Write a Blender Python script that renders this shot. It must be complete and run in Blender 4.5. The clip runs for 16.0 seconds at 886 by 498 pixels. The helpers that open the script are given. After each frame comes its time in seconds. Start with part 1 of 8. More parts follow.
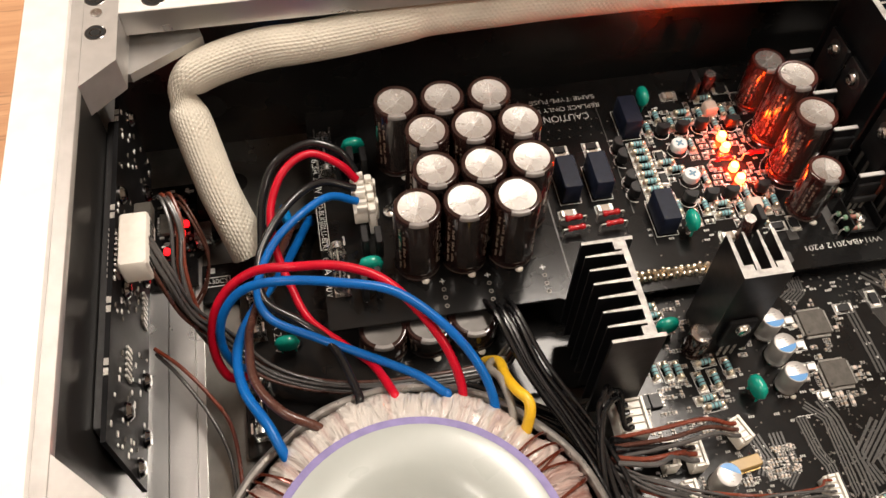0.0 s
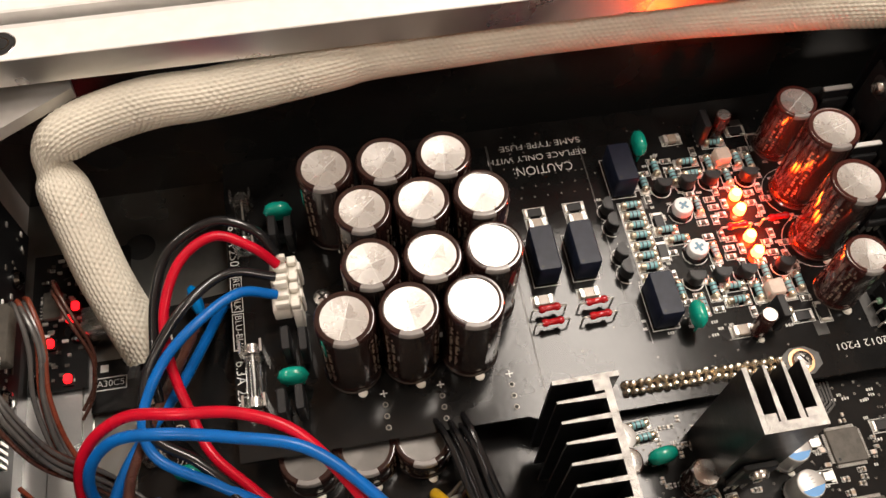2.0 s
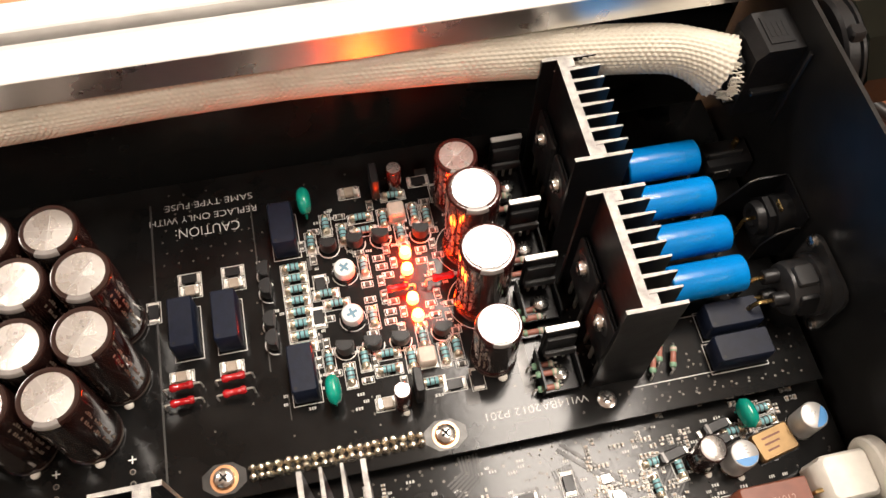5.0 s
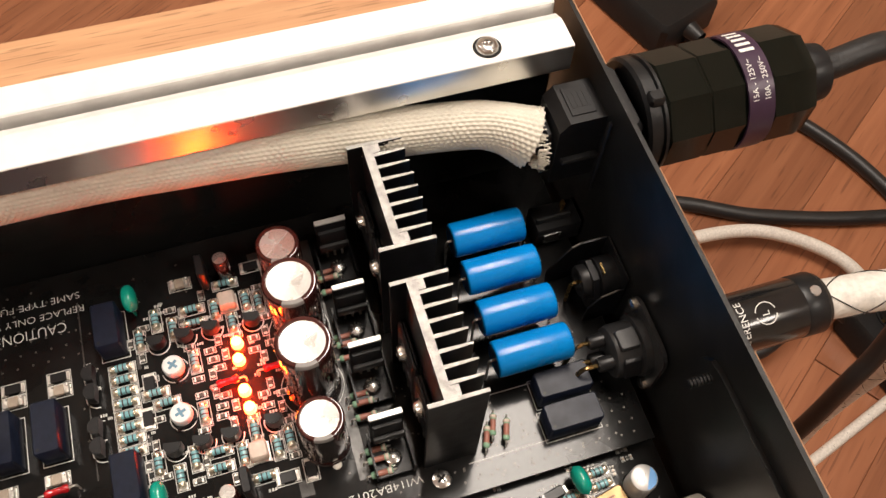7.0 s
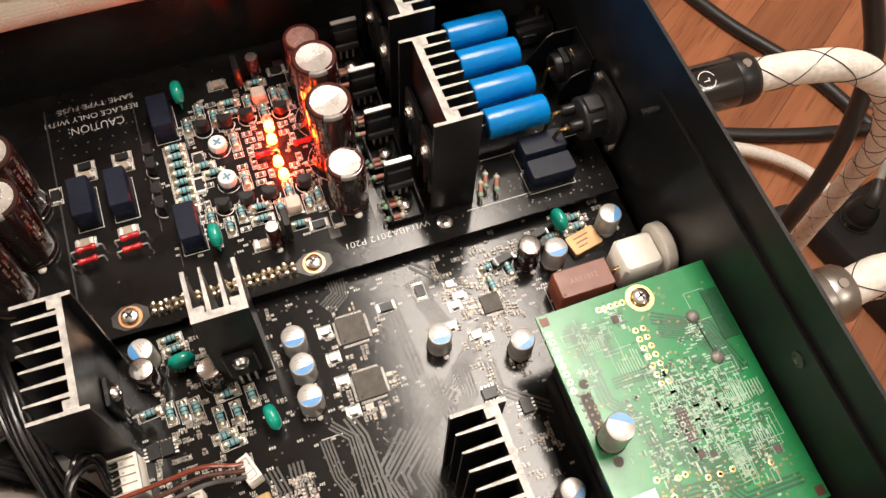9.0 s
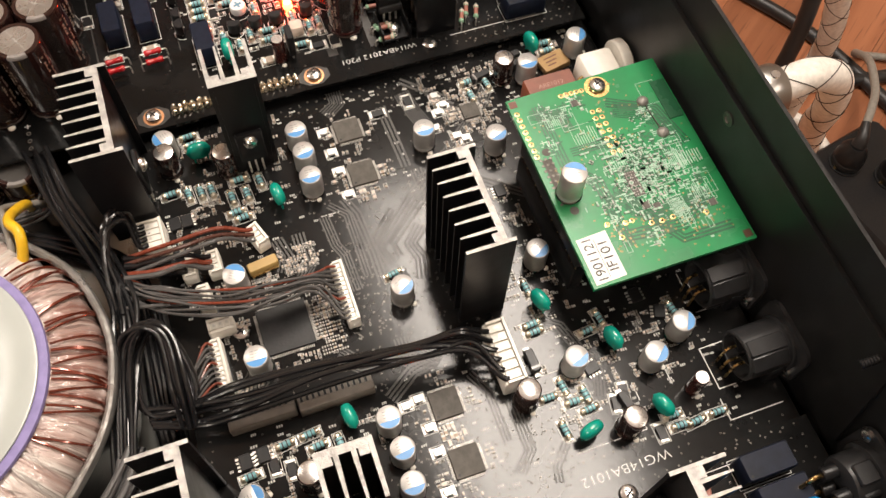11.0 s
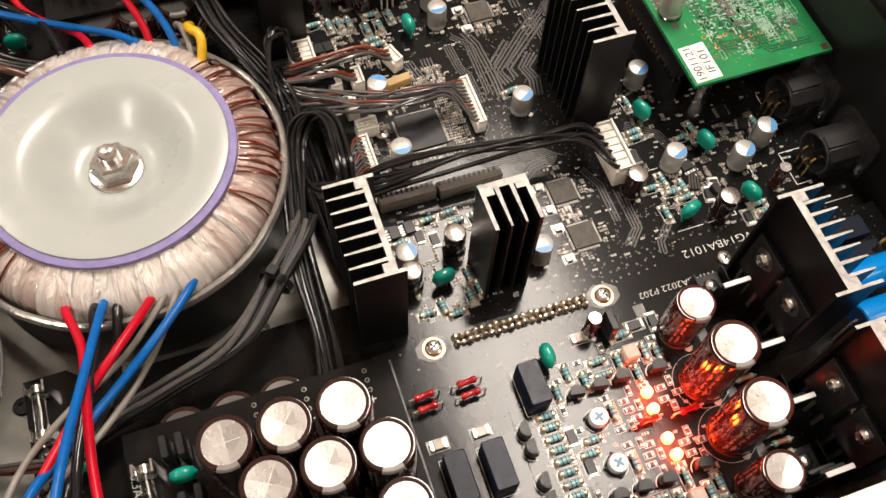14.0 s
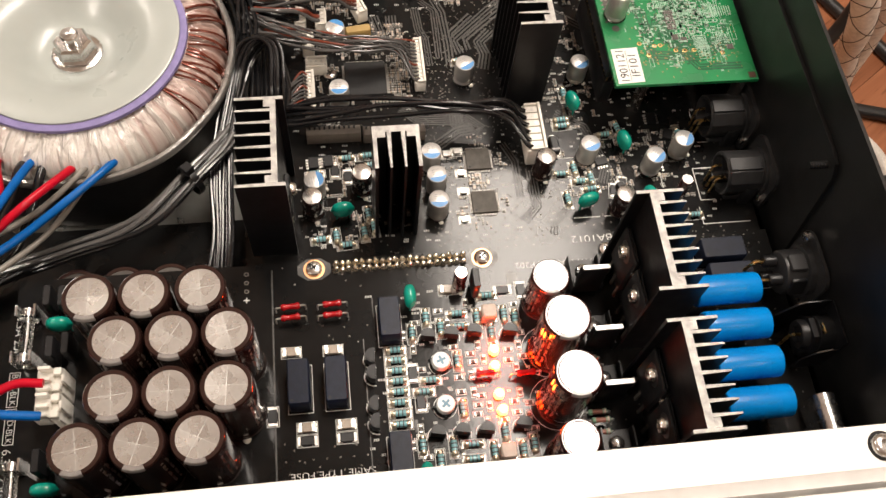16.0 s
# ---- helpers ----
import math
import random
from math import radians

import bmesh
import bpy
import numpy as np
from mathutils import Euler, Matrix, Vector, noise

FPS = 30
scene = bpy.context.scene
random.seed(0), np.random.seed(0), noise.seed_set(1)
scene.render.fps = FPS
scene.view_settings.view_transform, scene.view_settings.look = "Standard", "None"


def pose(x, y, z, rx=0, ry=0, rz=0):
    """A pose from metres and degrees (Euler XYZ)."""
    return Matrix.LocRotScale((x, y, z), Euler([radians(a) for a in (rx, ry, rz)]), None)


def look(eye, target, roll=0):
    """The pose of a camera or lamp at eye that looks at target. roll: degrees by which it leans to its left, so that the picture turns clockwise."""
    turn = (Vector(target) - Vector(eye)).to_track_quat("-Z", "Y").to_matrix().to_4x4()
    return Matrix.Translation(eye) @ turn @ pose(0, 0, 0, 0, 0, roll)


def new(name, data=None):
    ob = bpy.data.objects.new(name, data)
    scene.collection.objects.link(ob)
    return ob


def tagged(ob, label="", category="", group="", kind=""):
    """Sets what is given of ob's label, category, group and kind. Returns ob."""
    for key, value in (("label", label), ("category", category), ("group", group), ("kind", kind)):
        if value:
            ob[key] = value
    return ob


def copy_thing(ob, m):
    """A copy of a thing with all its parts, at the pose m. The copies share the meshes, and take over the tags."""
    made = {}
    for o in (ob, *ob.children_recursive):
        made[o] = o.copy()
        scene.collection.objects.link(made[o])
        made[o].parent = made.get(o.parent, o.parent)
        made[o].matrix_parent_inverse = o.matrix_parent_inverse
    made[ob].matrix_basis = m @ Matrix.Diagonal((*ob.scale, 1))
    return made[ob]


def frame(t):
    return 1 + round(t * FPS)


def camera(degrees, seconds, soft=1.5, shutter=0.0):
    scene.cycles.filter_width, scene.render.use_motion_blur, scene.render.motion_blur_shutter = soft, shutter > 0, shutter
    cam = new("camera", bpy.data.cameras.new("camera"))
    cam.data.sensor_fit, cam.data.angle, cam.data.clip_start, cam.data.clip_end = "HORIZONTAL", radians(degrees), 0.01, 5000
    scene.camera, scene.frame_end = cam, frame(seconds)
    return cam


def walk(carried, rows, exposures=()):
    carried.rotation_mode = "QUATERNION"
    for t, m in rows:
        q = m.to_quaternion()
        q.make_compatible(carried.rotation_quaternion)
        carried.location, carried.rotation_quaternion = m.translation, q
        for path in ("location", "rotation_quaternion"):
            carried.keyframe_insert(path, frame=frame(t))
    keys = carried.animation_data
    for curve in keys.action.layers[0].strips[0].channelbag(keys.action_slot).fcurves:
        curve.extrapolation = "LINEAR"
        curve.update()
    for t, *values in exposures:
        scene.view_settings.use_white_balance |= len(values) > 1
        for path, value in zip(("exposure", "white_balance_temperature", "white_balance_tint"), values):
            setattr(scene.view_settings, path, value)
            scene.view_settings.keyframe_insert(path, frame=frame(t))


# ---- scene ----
cam = camera(54.13, 16.0)
PATH = [
    (0, (-0.09644, -0.05847, 0.27873), (-0.06335, 0.10442, 0.02899), 1.81),
    (0.5, (-0.09086, -0.02716, 0.26619), (-0.05870, 0.13372, 0.01503), 1.81),
    (1, (-0.08399, -0.00477, 0.25847), (-0.05184, 0.15059, 0.00385), 2.12),
    (1.5, (-0.07619, 0.00775, 0.25292), (-0.04520, 0.15786, -0.00497), 2.02),
    (2, (-0.06476, 0.01525, 0.25040), (-0.03544, 0.16022, -0.01061), 1.79),
    (2.5, (-0.05220, 0.02125, 0.24903), (-0.02144, 0.16162, -0.01431), 2.56),
    (3, (-0.03741, 0.02224, 0.25117), (-0.00747, 0.15936, -0.01397), 2.47),
    (3.5, (-0.01871, 0.01988, 0.25266), (0.01046, 0.15659, -0.01278), 2.24),
    (4, (0.00625, 0.02121, 0.25315), (0.03483, 0.15778, -0.01243), 1.85),
    (4.5, (0.02685, 0.02345, 0.25317), (0.05712, 0.16140, -0.01150), 1.91),
    (5, (0.04318, 0.02684, 0.25303), (0.07782, 0.16365, -0.01171), 2.59),
    (5.2, (0.04872, 0.02914, 0.25331), (0.08449, 0.16548, -0.01151), 2.49),
    (7.5, (0.08776, 0.03534, 0.26482), (0.14322, 0.17180, 0.00347), 4.26),
    (8, (0.07409, 0.01748, 0.26510), (0.13076, 0.14863, 0.00130), 4.66),
    (8.5, (0.06183, -0.00972, 0.27455), (0.11713, 0.11805, 0.00880), 4.38),
    (9, (0.05179, -0.04554, 0.27830), (0.10694, 0.08233, 0.01258), 4.20),
    (9.5, (0.04310, -0.07906, 0.27408), (0.09908, 0.05014, 0.00918), 4.36),
    (10, (0.03922, -0.10801, 0.27610), (0.09253, 0.02219, 0.01114), 3.16),
    (10.2, (0.03851, -0.11397, 0.27699), (0.08973, 0.01626, 0.01163), 2.53),
    (12.5, (0.00061, -0.14106, 0.28632), (0.05742, -0.01505, 0.02005), 4.58),
    (13, (-0.01614, -0.14989, 0.28630), (0.04145, -0.02354, 0.02037), 4.85),
    (13.5, (-0.03083, -0.16726, 0.28522), (0.02395, -0.04044, 0.01892), 4.16),
    (14, (-0.04036, -0.19448, 0.28635), (0.01271, -0.06635, 0.02033), 3.90),
    (14.5, (-0.05259, -0.23114, 0.29671), (-0.00079, -0.10455, 0.02971), 4.12),
    (15, (-0.03477, -0.24669, 0.30699), (0.01422, -0.12175, 0.03868), 4.25),
    (15.5, (-0.00064, -0.22934, 0.29215), (0.04523, -0.10265, 0.02411), 6.76),
    (16, (0.01325, -0.23562, 0.30264), (0.04572, -0.10427, 0.03488), 8.52),
]
walk(cam, [(t, look(eye, target, roll)) for t, eye, target, roll in PATH],
     [(0.0, -0.27), (0.7, -0.4), (2.0, -0.36), (3.5, -0.18), (5.0, -0.07), (7.5, -0.32), (9.0, -0.06), (10.0, -0.1), (12.5, -0.06), (13.5, -0.13), (14.0, -0.16), (15.0, -0.54), (16.0, -0.24)])

# ---- world, lamps ----
C = 0.01  # the plan is written in centimetres
world = bpy.data.worlds.new("room_air")
world.use_nodes = True
world.node_tree.nodes["Background"].inputs[0].default_value = (1.0, 0.86, 0.72, 1)
world.node_tree.nodes["Background"].inputs[1].default_value = 0.02
scene.world = world


def area_lamp(name, at, aim, size, watts, color):
    data = bpy.data.lights.new(name, "AREA")
    data.shape, data.size, data.energy, data.color = "DISK", size, watts, color
    ob = new(name, data)
    ob.matrix_world = look(at, aim)
    return ob


WARM = (1.0, 0.89, 0.785)
key = area_lamp("ceiling_light", (0.5, 0.60, 1.95), (0.5, 0.5999, 0.0), 0.42, 62, WARM)
key.data.shape, key.data.size_y = "RECTANGLE", 1.15
key.matrix_world = pose(0.5, 0.60, 1.95)
# Three unseen fill lamps, added at ceiling height to lift the ambient light.
area_lamp("ceiling_light", (-1.5, -0.9, 1.95), (0.0, 0.0, 0.0), 0.56, 34, WARM)
area_lamp("ceiling_light", (-1.3, 1.3, 1.95), (0.0, 0.0, 0.0), 0.56, 26, WARM)
area_lamp("ceiling_light", (1.5, -1.1, 1.95), (0.0, 0.0, 0.0), 0.56, 26, WARM)
scene.view_settings.exposure = 0.0

# ---- materials ----


def mat(name, color, rough=0.5, metal=0.0, var=0.12, scale=150.0, bump=0.0, bump_scale=900.0, coat=0.0, spec=0.5, color2=None,
        emit=None, strength=0.0, trans=0.0, aniso=None, rough_var=0.1):
    m = bpy.data.materials.new(name)
    m.use_nodes = True
    n, l = m.node_tree.nodes, m.node_tree.links
    p = n["Principled BSDF"]
    p.inputs["Roughness"].default_value = rough
    p.inputs["Metallic"].default_value = metal
    p.inputs["Specular IOR Level"].default_value = spec
    p.inputs["Coat Weight"].default_value = coat
    p.inputs["Coat Roughness"].default_value = 0.07
    p.inputs["Transmission Weight"].default_value = trans
    co = n.new("ShaderNodeTexCoord")
    mp = n.new("ShaderNodeMapping")
    if aniso:
        mp.inputs["Scale"].default_value = aniso
    l.new(co.outputs["Object"], mp.inputs["Vector"])
    big = n.new("ShaderNodeTexNoise")
    big.inputs["Scale"].default_value, big.inputs["Detail"].default_value = scale, 5
    l.new(mp.outputs[0], big.inputs["Vector"])
    mix = n.new("ShaderNodeMix")
    mix.data_type = "RGBA"
    c2 = color2 or tuple(max(0.0, c * (1 - var * 2)) for c in color)
    mix.inputs[6].default_value, mix.inputs[7].default_value = (*color, 1), (*c2, 1)
    ramp = n.new("ShaderNodeMapRange")
    ramp.inputs[1].default_value, ramp.inputs[2].default_value = 0.35, 0.7
    l.new(big.outputs[0], ramp.inputs[0])
    l.new(ramp.outputs[0], mix.inputs[0])
    l.new(mix.outputs[2], p.inputs["Base Color"])
    rr = n.new("ShaderNodeMapRange")
    rr.inputs[3].default_value, rr.inputs[4].default_value = max(0.02, rough - rough_var), min(1, rough + rough_var)
    l.new(big.outputs[0], rr.inputs[0])
    l.new(rr.outputs[0], p.inputs["Roughness"])
    if bump:
        fine = n.new("ShaderNodeTexNoise")
        fine.inputs["Scale"].default_value, fine.inputs["Detail"].default_value = bump_scale, 3
        l.new(mp.outputs[0], fine.inputs["Vector"])
        b = n.new("ShaderNodeBump")
        b.inputs["Strength"].default_value, b.inputs["Distance"].default_value = bump, 0.0004
        l.new(fine.outputs[0], b.inputs["Height"])
        l.new(b.outputs[0], p.inputs["Normal"])
    if emit:
        p.inputs["Emission Color"].default_value = (*emit, 1)
        p.inputs["Emission Strength"].default_value = strength
    return m


PCB = mat("black_solder_mask", (0.012, 0.012, 0.012), 0.14, var=0.3, scale=60, bump=0.05, bump_scale=500, spec=0.25, rough_var=0.04)
TRACE = mat("masked_copper_trace", (0.044, 0.042, 0.039), 0.36, var=0.1, scale=80, spec=0.35)
GREEN_PCB = mat("green_solder_mask", (0.014, 0.235, 0.075), 0.26, var=0.2, scale=90, bump=0.05, bump_scale=600, color2=(0.009, 0.165, 0.05))
GREEN_TRACE = mat("green_masked_copper", (0.007, 0.092, 0.034), 0.28, var=0.15, scale=90)
SILK_FINE = mat("thin_white_silkscreen", (0.60, 0.60, 0.57), 0.6, var=0.15, scale=900)
RIVET = mat("worn_black_rivet", (0.14, 0.132, 0.12), 0.35, 0.8)
# Aluminium lids under the board edge; their shade is put into a darker colour.
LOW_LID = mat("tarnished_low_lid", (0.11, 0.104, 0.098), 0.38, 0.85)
HOLE_TIN = mat("dull_tinned_hole", (0.20, 0.185, 0.165), 0.4, 0.6)
PALE_GREEN = mat("pale_green_print", (0.33, 0.52, 0.39), 0.5, var=0.15, scale=500)
SILK = mat("white_silkscreen", (0.80, 0.80, 0.77), 0.6, var=0.08, scale=800)
SOLDER = mat("bright_solder", (0.78, 0.76, 0.71), 0.30, 0.7, var=0.15, scale=500, bump=0.5, bump_scale=1500)
GOLD = mat("gold_plating", (0.70, 0.48, 0.20), 0.28, 1.0, var=0.12, scale=400)
COPPER_RING = mat("bare_copper_ring", (0.78, 0.42, 0.22), 0.35, 1.0, scale=400)
STEEL = mat("zinc_plated_steel", (0.72, 0.71, 0.69), 0.25, 1.0, var=0.15, scale=250, bump=0.1)
ALU = mat("blasted_aluminium", (0.86, 0.85, 0.83), 0.45, 0.25, var=0.05, scale=120, bump=0.12, bump_scale=3000)
ALU_CUT = mat("sawn_aluminium", (0.45, 0.44, 0.42), 0.38, 0.55, var=0.2, scale=420, bump=0.6, bump_scale=2200)
ALU_BLOCK = mat("satin_machined_aluminium", (0.60, 0.59, 0.57), 0.38, 0.65, var=0.08, scale=120, bump=0.1, bump_scale=2500)
ALU_SIDE = mat("smooth_extruded_aluminium", (0.80, 0.79, 0.77), 0.30, 1.0, var=0.05, scale=60)
ALU_FOIL = mat("etched_aluminium_lid", (0.62, 0.605, 0.58), 0.27, 0.93, var=0.10, scale=160, bump=0.10, bump_scale=900)
ALU_CAN = mat("drawn_aluminium_can", (0.62, 0.61, 0.59), 0.36, 0.55, var=0.06, scale=300)
FLOOR_ALU = mat("polished_galvanised_sheet", (0.30, 0.30, 0.28), 0.3, 0.85, var=0.28, scale=38, bump=0.3, bump_scale=60, rough_var=0.1)
BLACK_ANOD = mat("black_anodised_aluminium", (0.008, 0.008, 0.009), 0.34, var=0.2, scale=200, bump=0.1, spec=0.3)
BLACK_PAINT = mat("black_powder_coat", (0.011, 0.011, 0.011), 0.33, var=0.2, scale=120, bump=0.25, bump_scale=2500, spec=0.34)
BLACK_PLASTIC = mat("black_moulded_plastic", (0.012, 0.012, 0.013), 0.36, var=0.2, scale=300, bump=0.12, spec=0.3)
RELAY_PLASTIC = mat("dark_slate_relay_plastic", (0.0105, 0.0145, 0.029), 0.34, var=0.2, scale=300, bump=0.1, spec=0.18)
CHIP_PLASTIC = mat("taupe_chip_epoxy", (0.092, 0.084, 0.072), 0.5, var=0.15, scale=500, bump=0.2, bump_scale=3000, spec=0.25)
SLEEVE_BROWN = mat("dark_brown_shrink_sleeve", (0.024, 0.0105, 0.009), 0.13, var=0.08, scale=200, coat=0.6, rough_var=0.02)
SLEEVE_RED = mat("maroon_shrink_sleeve", (0.050, 0.012, 0.010), 0.12, var=0.08, scale=200, coat=0.5, rough_var=0.02)
SLEEVE_STRIPE = mat("pale_grey_stripe_print", (0.24, 0.225, 0.215), 0.25, var=0.1, scale=300)
SLEEVE_PRINT = mat("faded_gold_print", (0.30, 0.24, 0.18), 0.3, var=0.2, scale=300)
BLUE_FILM = mat("bright_blue_wrap", (0.001, 0.23, 0.66), 0.26, var=0.05, scale=150, coat=0.15, spec=0.28, bump=0.5, bump_scale=160)
BLUE_END = mat("blue_epoxy_end", (0.01, 0.11, 0.36), 0.5, var=0.15, scale=300)
BLUE_MARK = mat("light_blue_polarity_print", (0.07, 0.28, 0.62), 0.35, var=0.08, scale=400)
TEAL_DIP = mat("teal_green_dipped_epoxy", (0.004, 0.30, 0.225), 0.24, var=0.10, scale=250, coat=0.25)
RES_BODY = mat("pale_blue_resistor_lacquer", (0.20, 0.44, 0.48), 0.3, var=0.10, scale=900, coat=0.3)
RES_TAN = mat("pale_green_resistor_lacquer", (0.24, 0.42, 0.28), 0.35, var=0.15, scale=900)
RES_BAND = mat("dark_band_ink", (0.05, 0.03, 0.03), 0.4)
RED_BAND = mat("pink_brown_band_ink", (0.38, 0.15, 0.11), 0.4)
JOINT_TIN = mat("shiny_solder_cone", (0.84, 0.79, 0.69), 0.22, 0.9, var=0.3, scale=500, bump=0.6, bump_scale=900, color2=(0.60, 0.47, 0.30))
TINNED = mat("tinned_chip_legs", (0.34, 0.325, 0.30), 0.38, 0.5, var=0.15, scale=800)
LAND_GREY = mat("tinned_copper_plane", (0.075, 0.073, 0.07), 0.34, 0.4, var=0.3, scale=160, bump=0.2)
DARK_GREY = mat("dark_grey_anodised_panel", (0.030, 0.029, 0.028), 0.36, 0.3, var=0.12, scale=25, bump=0.05)
SIDE_SHEET = mat("dark_satin_steel_sheet", (0.085, 0.083, 0.08), 0.27, 0.85, var=0.15, scale=20, bump=0.04)
DARK_CHROME = mat("dark_chrome_screw", (0.24, 0.24, 0.24), 0.14, 1.0, var=0.1, scale=300)
SCREEN_GREY = mat("grey_beige_wire_insulation", (0.25, 0.232, 0.205), 0.34, var=0.1, scale=200, spec=0.3)
SILL_ALU = mat("bright_rolled_aluminium", (0.78, 0.78, 0.77), 0.30, 0.85, var=0.08, scale=60, bump=0.1)
COPPER_STRAND = mat("dark_red_enamelled_copper", (0.20, 0.042, 0.022), 0.2, 0.5, var=0.2, scale=300, coat=0.6)
SOCKET_TAUPE = mat("taupe_socket_plastic", (0.15, 0.128, 0.108), 0.42, var=0.1, scale=300)
BROWN_LAND = mat("dark_copper_land", (0.10, 0.036, 0.02), 0.4, 0.3, scale=300)
BRASS_CAP = mat("tinned_brass_end_cap", (0.74, 0.66, 0.52), 0.28, 0.85, var=0.15, scale=600)
SCORE = mat("bright_scored_groove", (0.66, 0.65, 0.62), 0.45, 0.4, var=0.1, scale=400)
RED_RES = mat("red_resistor_lacquer", (0.42, 0.008, 0.012), 0.22, var=0.12, scale=500, coat=0.4)
WHITE_NYLON = mat("white_nylon", (0.78, 0.75, 0.68), 0.38, var=0.06, scale=250, bump=0.1)
WHITE_PLASTIC = mat("white_trimmer_plastic", (0.72, 0.74, 0.74), 0.35, var=0.06, scale=400)
TRIM_BLUE = mat("blue_grey_slot", (0.13, 0.26, 0.36), 0.45)
BEIGE_PART = mat("beige_ceramic", (0.62, 0.50, 0.42), 0.5, var=0.1, scale=400)
LED_GLOW = mat("lit_amber_lens", (0.9, 0.35, 0.05), 0.3, emit=(1.0, 0.20, 0.02), strength=75)
LED_SKIRT = mat("lit_red_amber_skirt", (0.9, 0.15, 0.03), 0.3, emit=(1.0, 0.028, 0.002), strength=330)
FAINT_PRINT = mat("faint_grey_print", (0.30, 0.30, 0.30), 0.5)
DIN_PLASTIC = mat("satin_black_plastic", (0.026, 0.026, 0.027), 0.34, var=0.2, scale=300, bump=0.1)
RED_GLOW = mat("lit_red_lens", (0.6, 0.02, 0.02), 0.3, emit=(1.0, 0.008, 0.012), strength=4)
BROWN_RELAY = mat("red_brown_relay_plastic", (0.20, 0.058, 0.03), 0.38, var=0.1, scale=250)
RED_WIRE = mat("red_wire_insulation", (0.50, 0.004, 0.020), 0.30, var=0.1, scale=200, bump=0.05, spec=0.25)
BLUE_WIRE = mat("blue_wire_insulation", (0.003, 0.115, 0.42), 0.30, var=0.1, scale=200, bump=0.05, spec=0.25)
BLACK_WIRE = mat("black_wire_insulation", (0.012, 0.012, 0.013), 0.18, var=0.15, scale=200, bump=0.05)
GREY_WIRE = mat("grey_wire_insulation", (0.095, 0.092, 0.09), 0.24, var=0.15, scale=200, coat=0.2)
BROWN_WIRE = mat("brown_wire_insulation", (0.085, 0.034, 0.024), 0.28, var=0.15, scale=200)
ORANGE_WIRE = mat("red_brown_wire", (0.20, 0.045, 0.024), 0.28, var=0.12, scale=200)
YELLOW_WIRE = mat("yellow_wire_insulation", (0.80, 0.48, 0.02), 0.32, var=0.1, scale=200)
GREY_DISC = mat("pale_grey_green_paint", (0.40, 0.43, 0.41), 0.30, var=0.04, scale=60, bump=0.04, bump_scale=1500, coat=0.12)
LILAC = mat("lilac_foam_washer", (0.235, 0.20, 0.42), 0.6, var=0.1, scale=250, bump=0.2)
SKIN_WALL = mat("warm_white_wall_paint", (0.62, 0.55, 0.46), 0.8, var=0.06, scale=3, bump=0.1, bump_scale=200)
CEILING_PAINT = mat("white_ceiling_paint", (0.75, 0.72, 0.66), 0.85, var=0.04, scale=3)
BLACK_RUBBER = mat("black_rubber_jacket", (0.013, 0.013, 0.014), 0.42, var=0.15, scale=60, bump=0.35, bump_scale=900)
LABEL_PAPER = mat("white_label_paper", (0.80, 0.80, 0.76), 0.6, var=0.04, scale=300)
INK = mat("black_ink", (0.02, 0.02, 0.02), 0.6)
PURPLE_BAND = mat("purple_print_band", (0.042, 0.019, 0.045), 0.35)
GLOSS_BLACK = mat("smoky_olive_polycarbonate", (0.007, 0.008, 0.006), 0.13, spec=0.24)
CARBON = mat("black_carbon_weave", (0.014, 0.014, 0.015), 0.22, var=0.4, scale=900, coat=0.6)
GLASS = mat("clear_fuse_glass", (0.95, 0.96, 0.95), 0.04, trans=1.0, var=0.0)
# Near-black colour in place of depth: the shade inside holes, slots and seats.
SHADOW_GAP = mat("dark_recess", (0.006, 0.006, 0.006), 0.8)


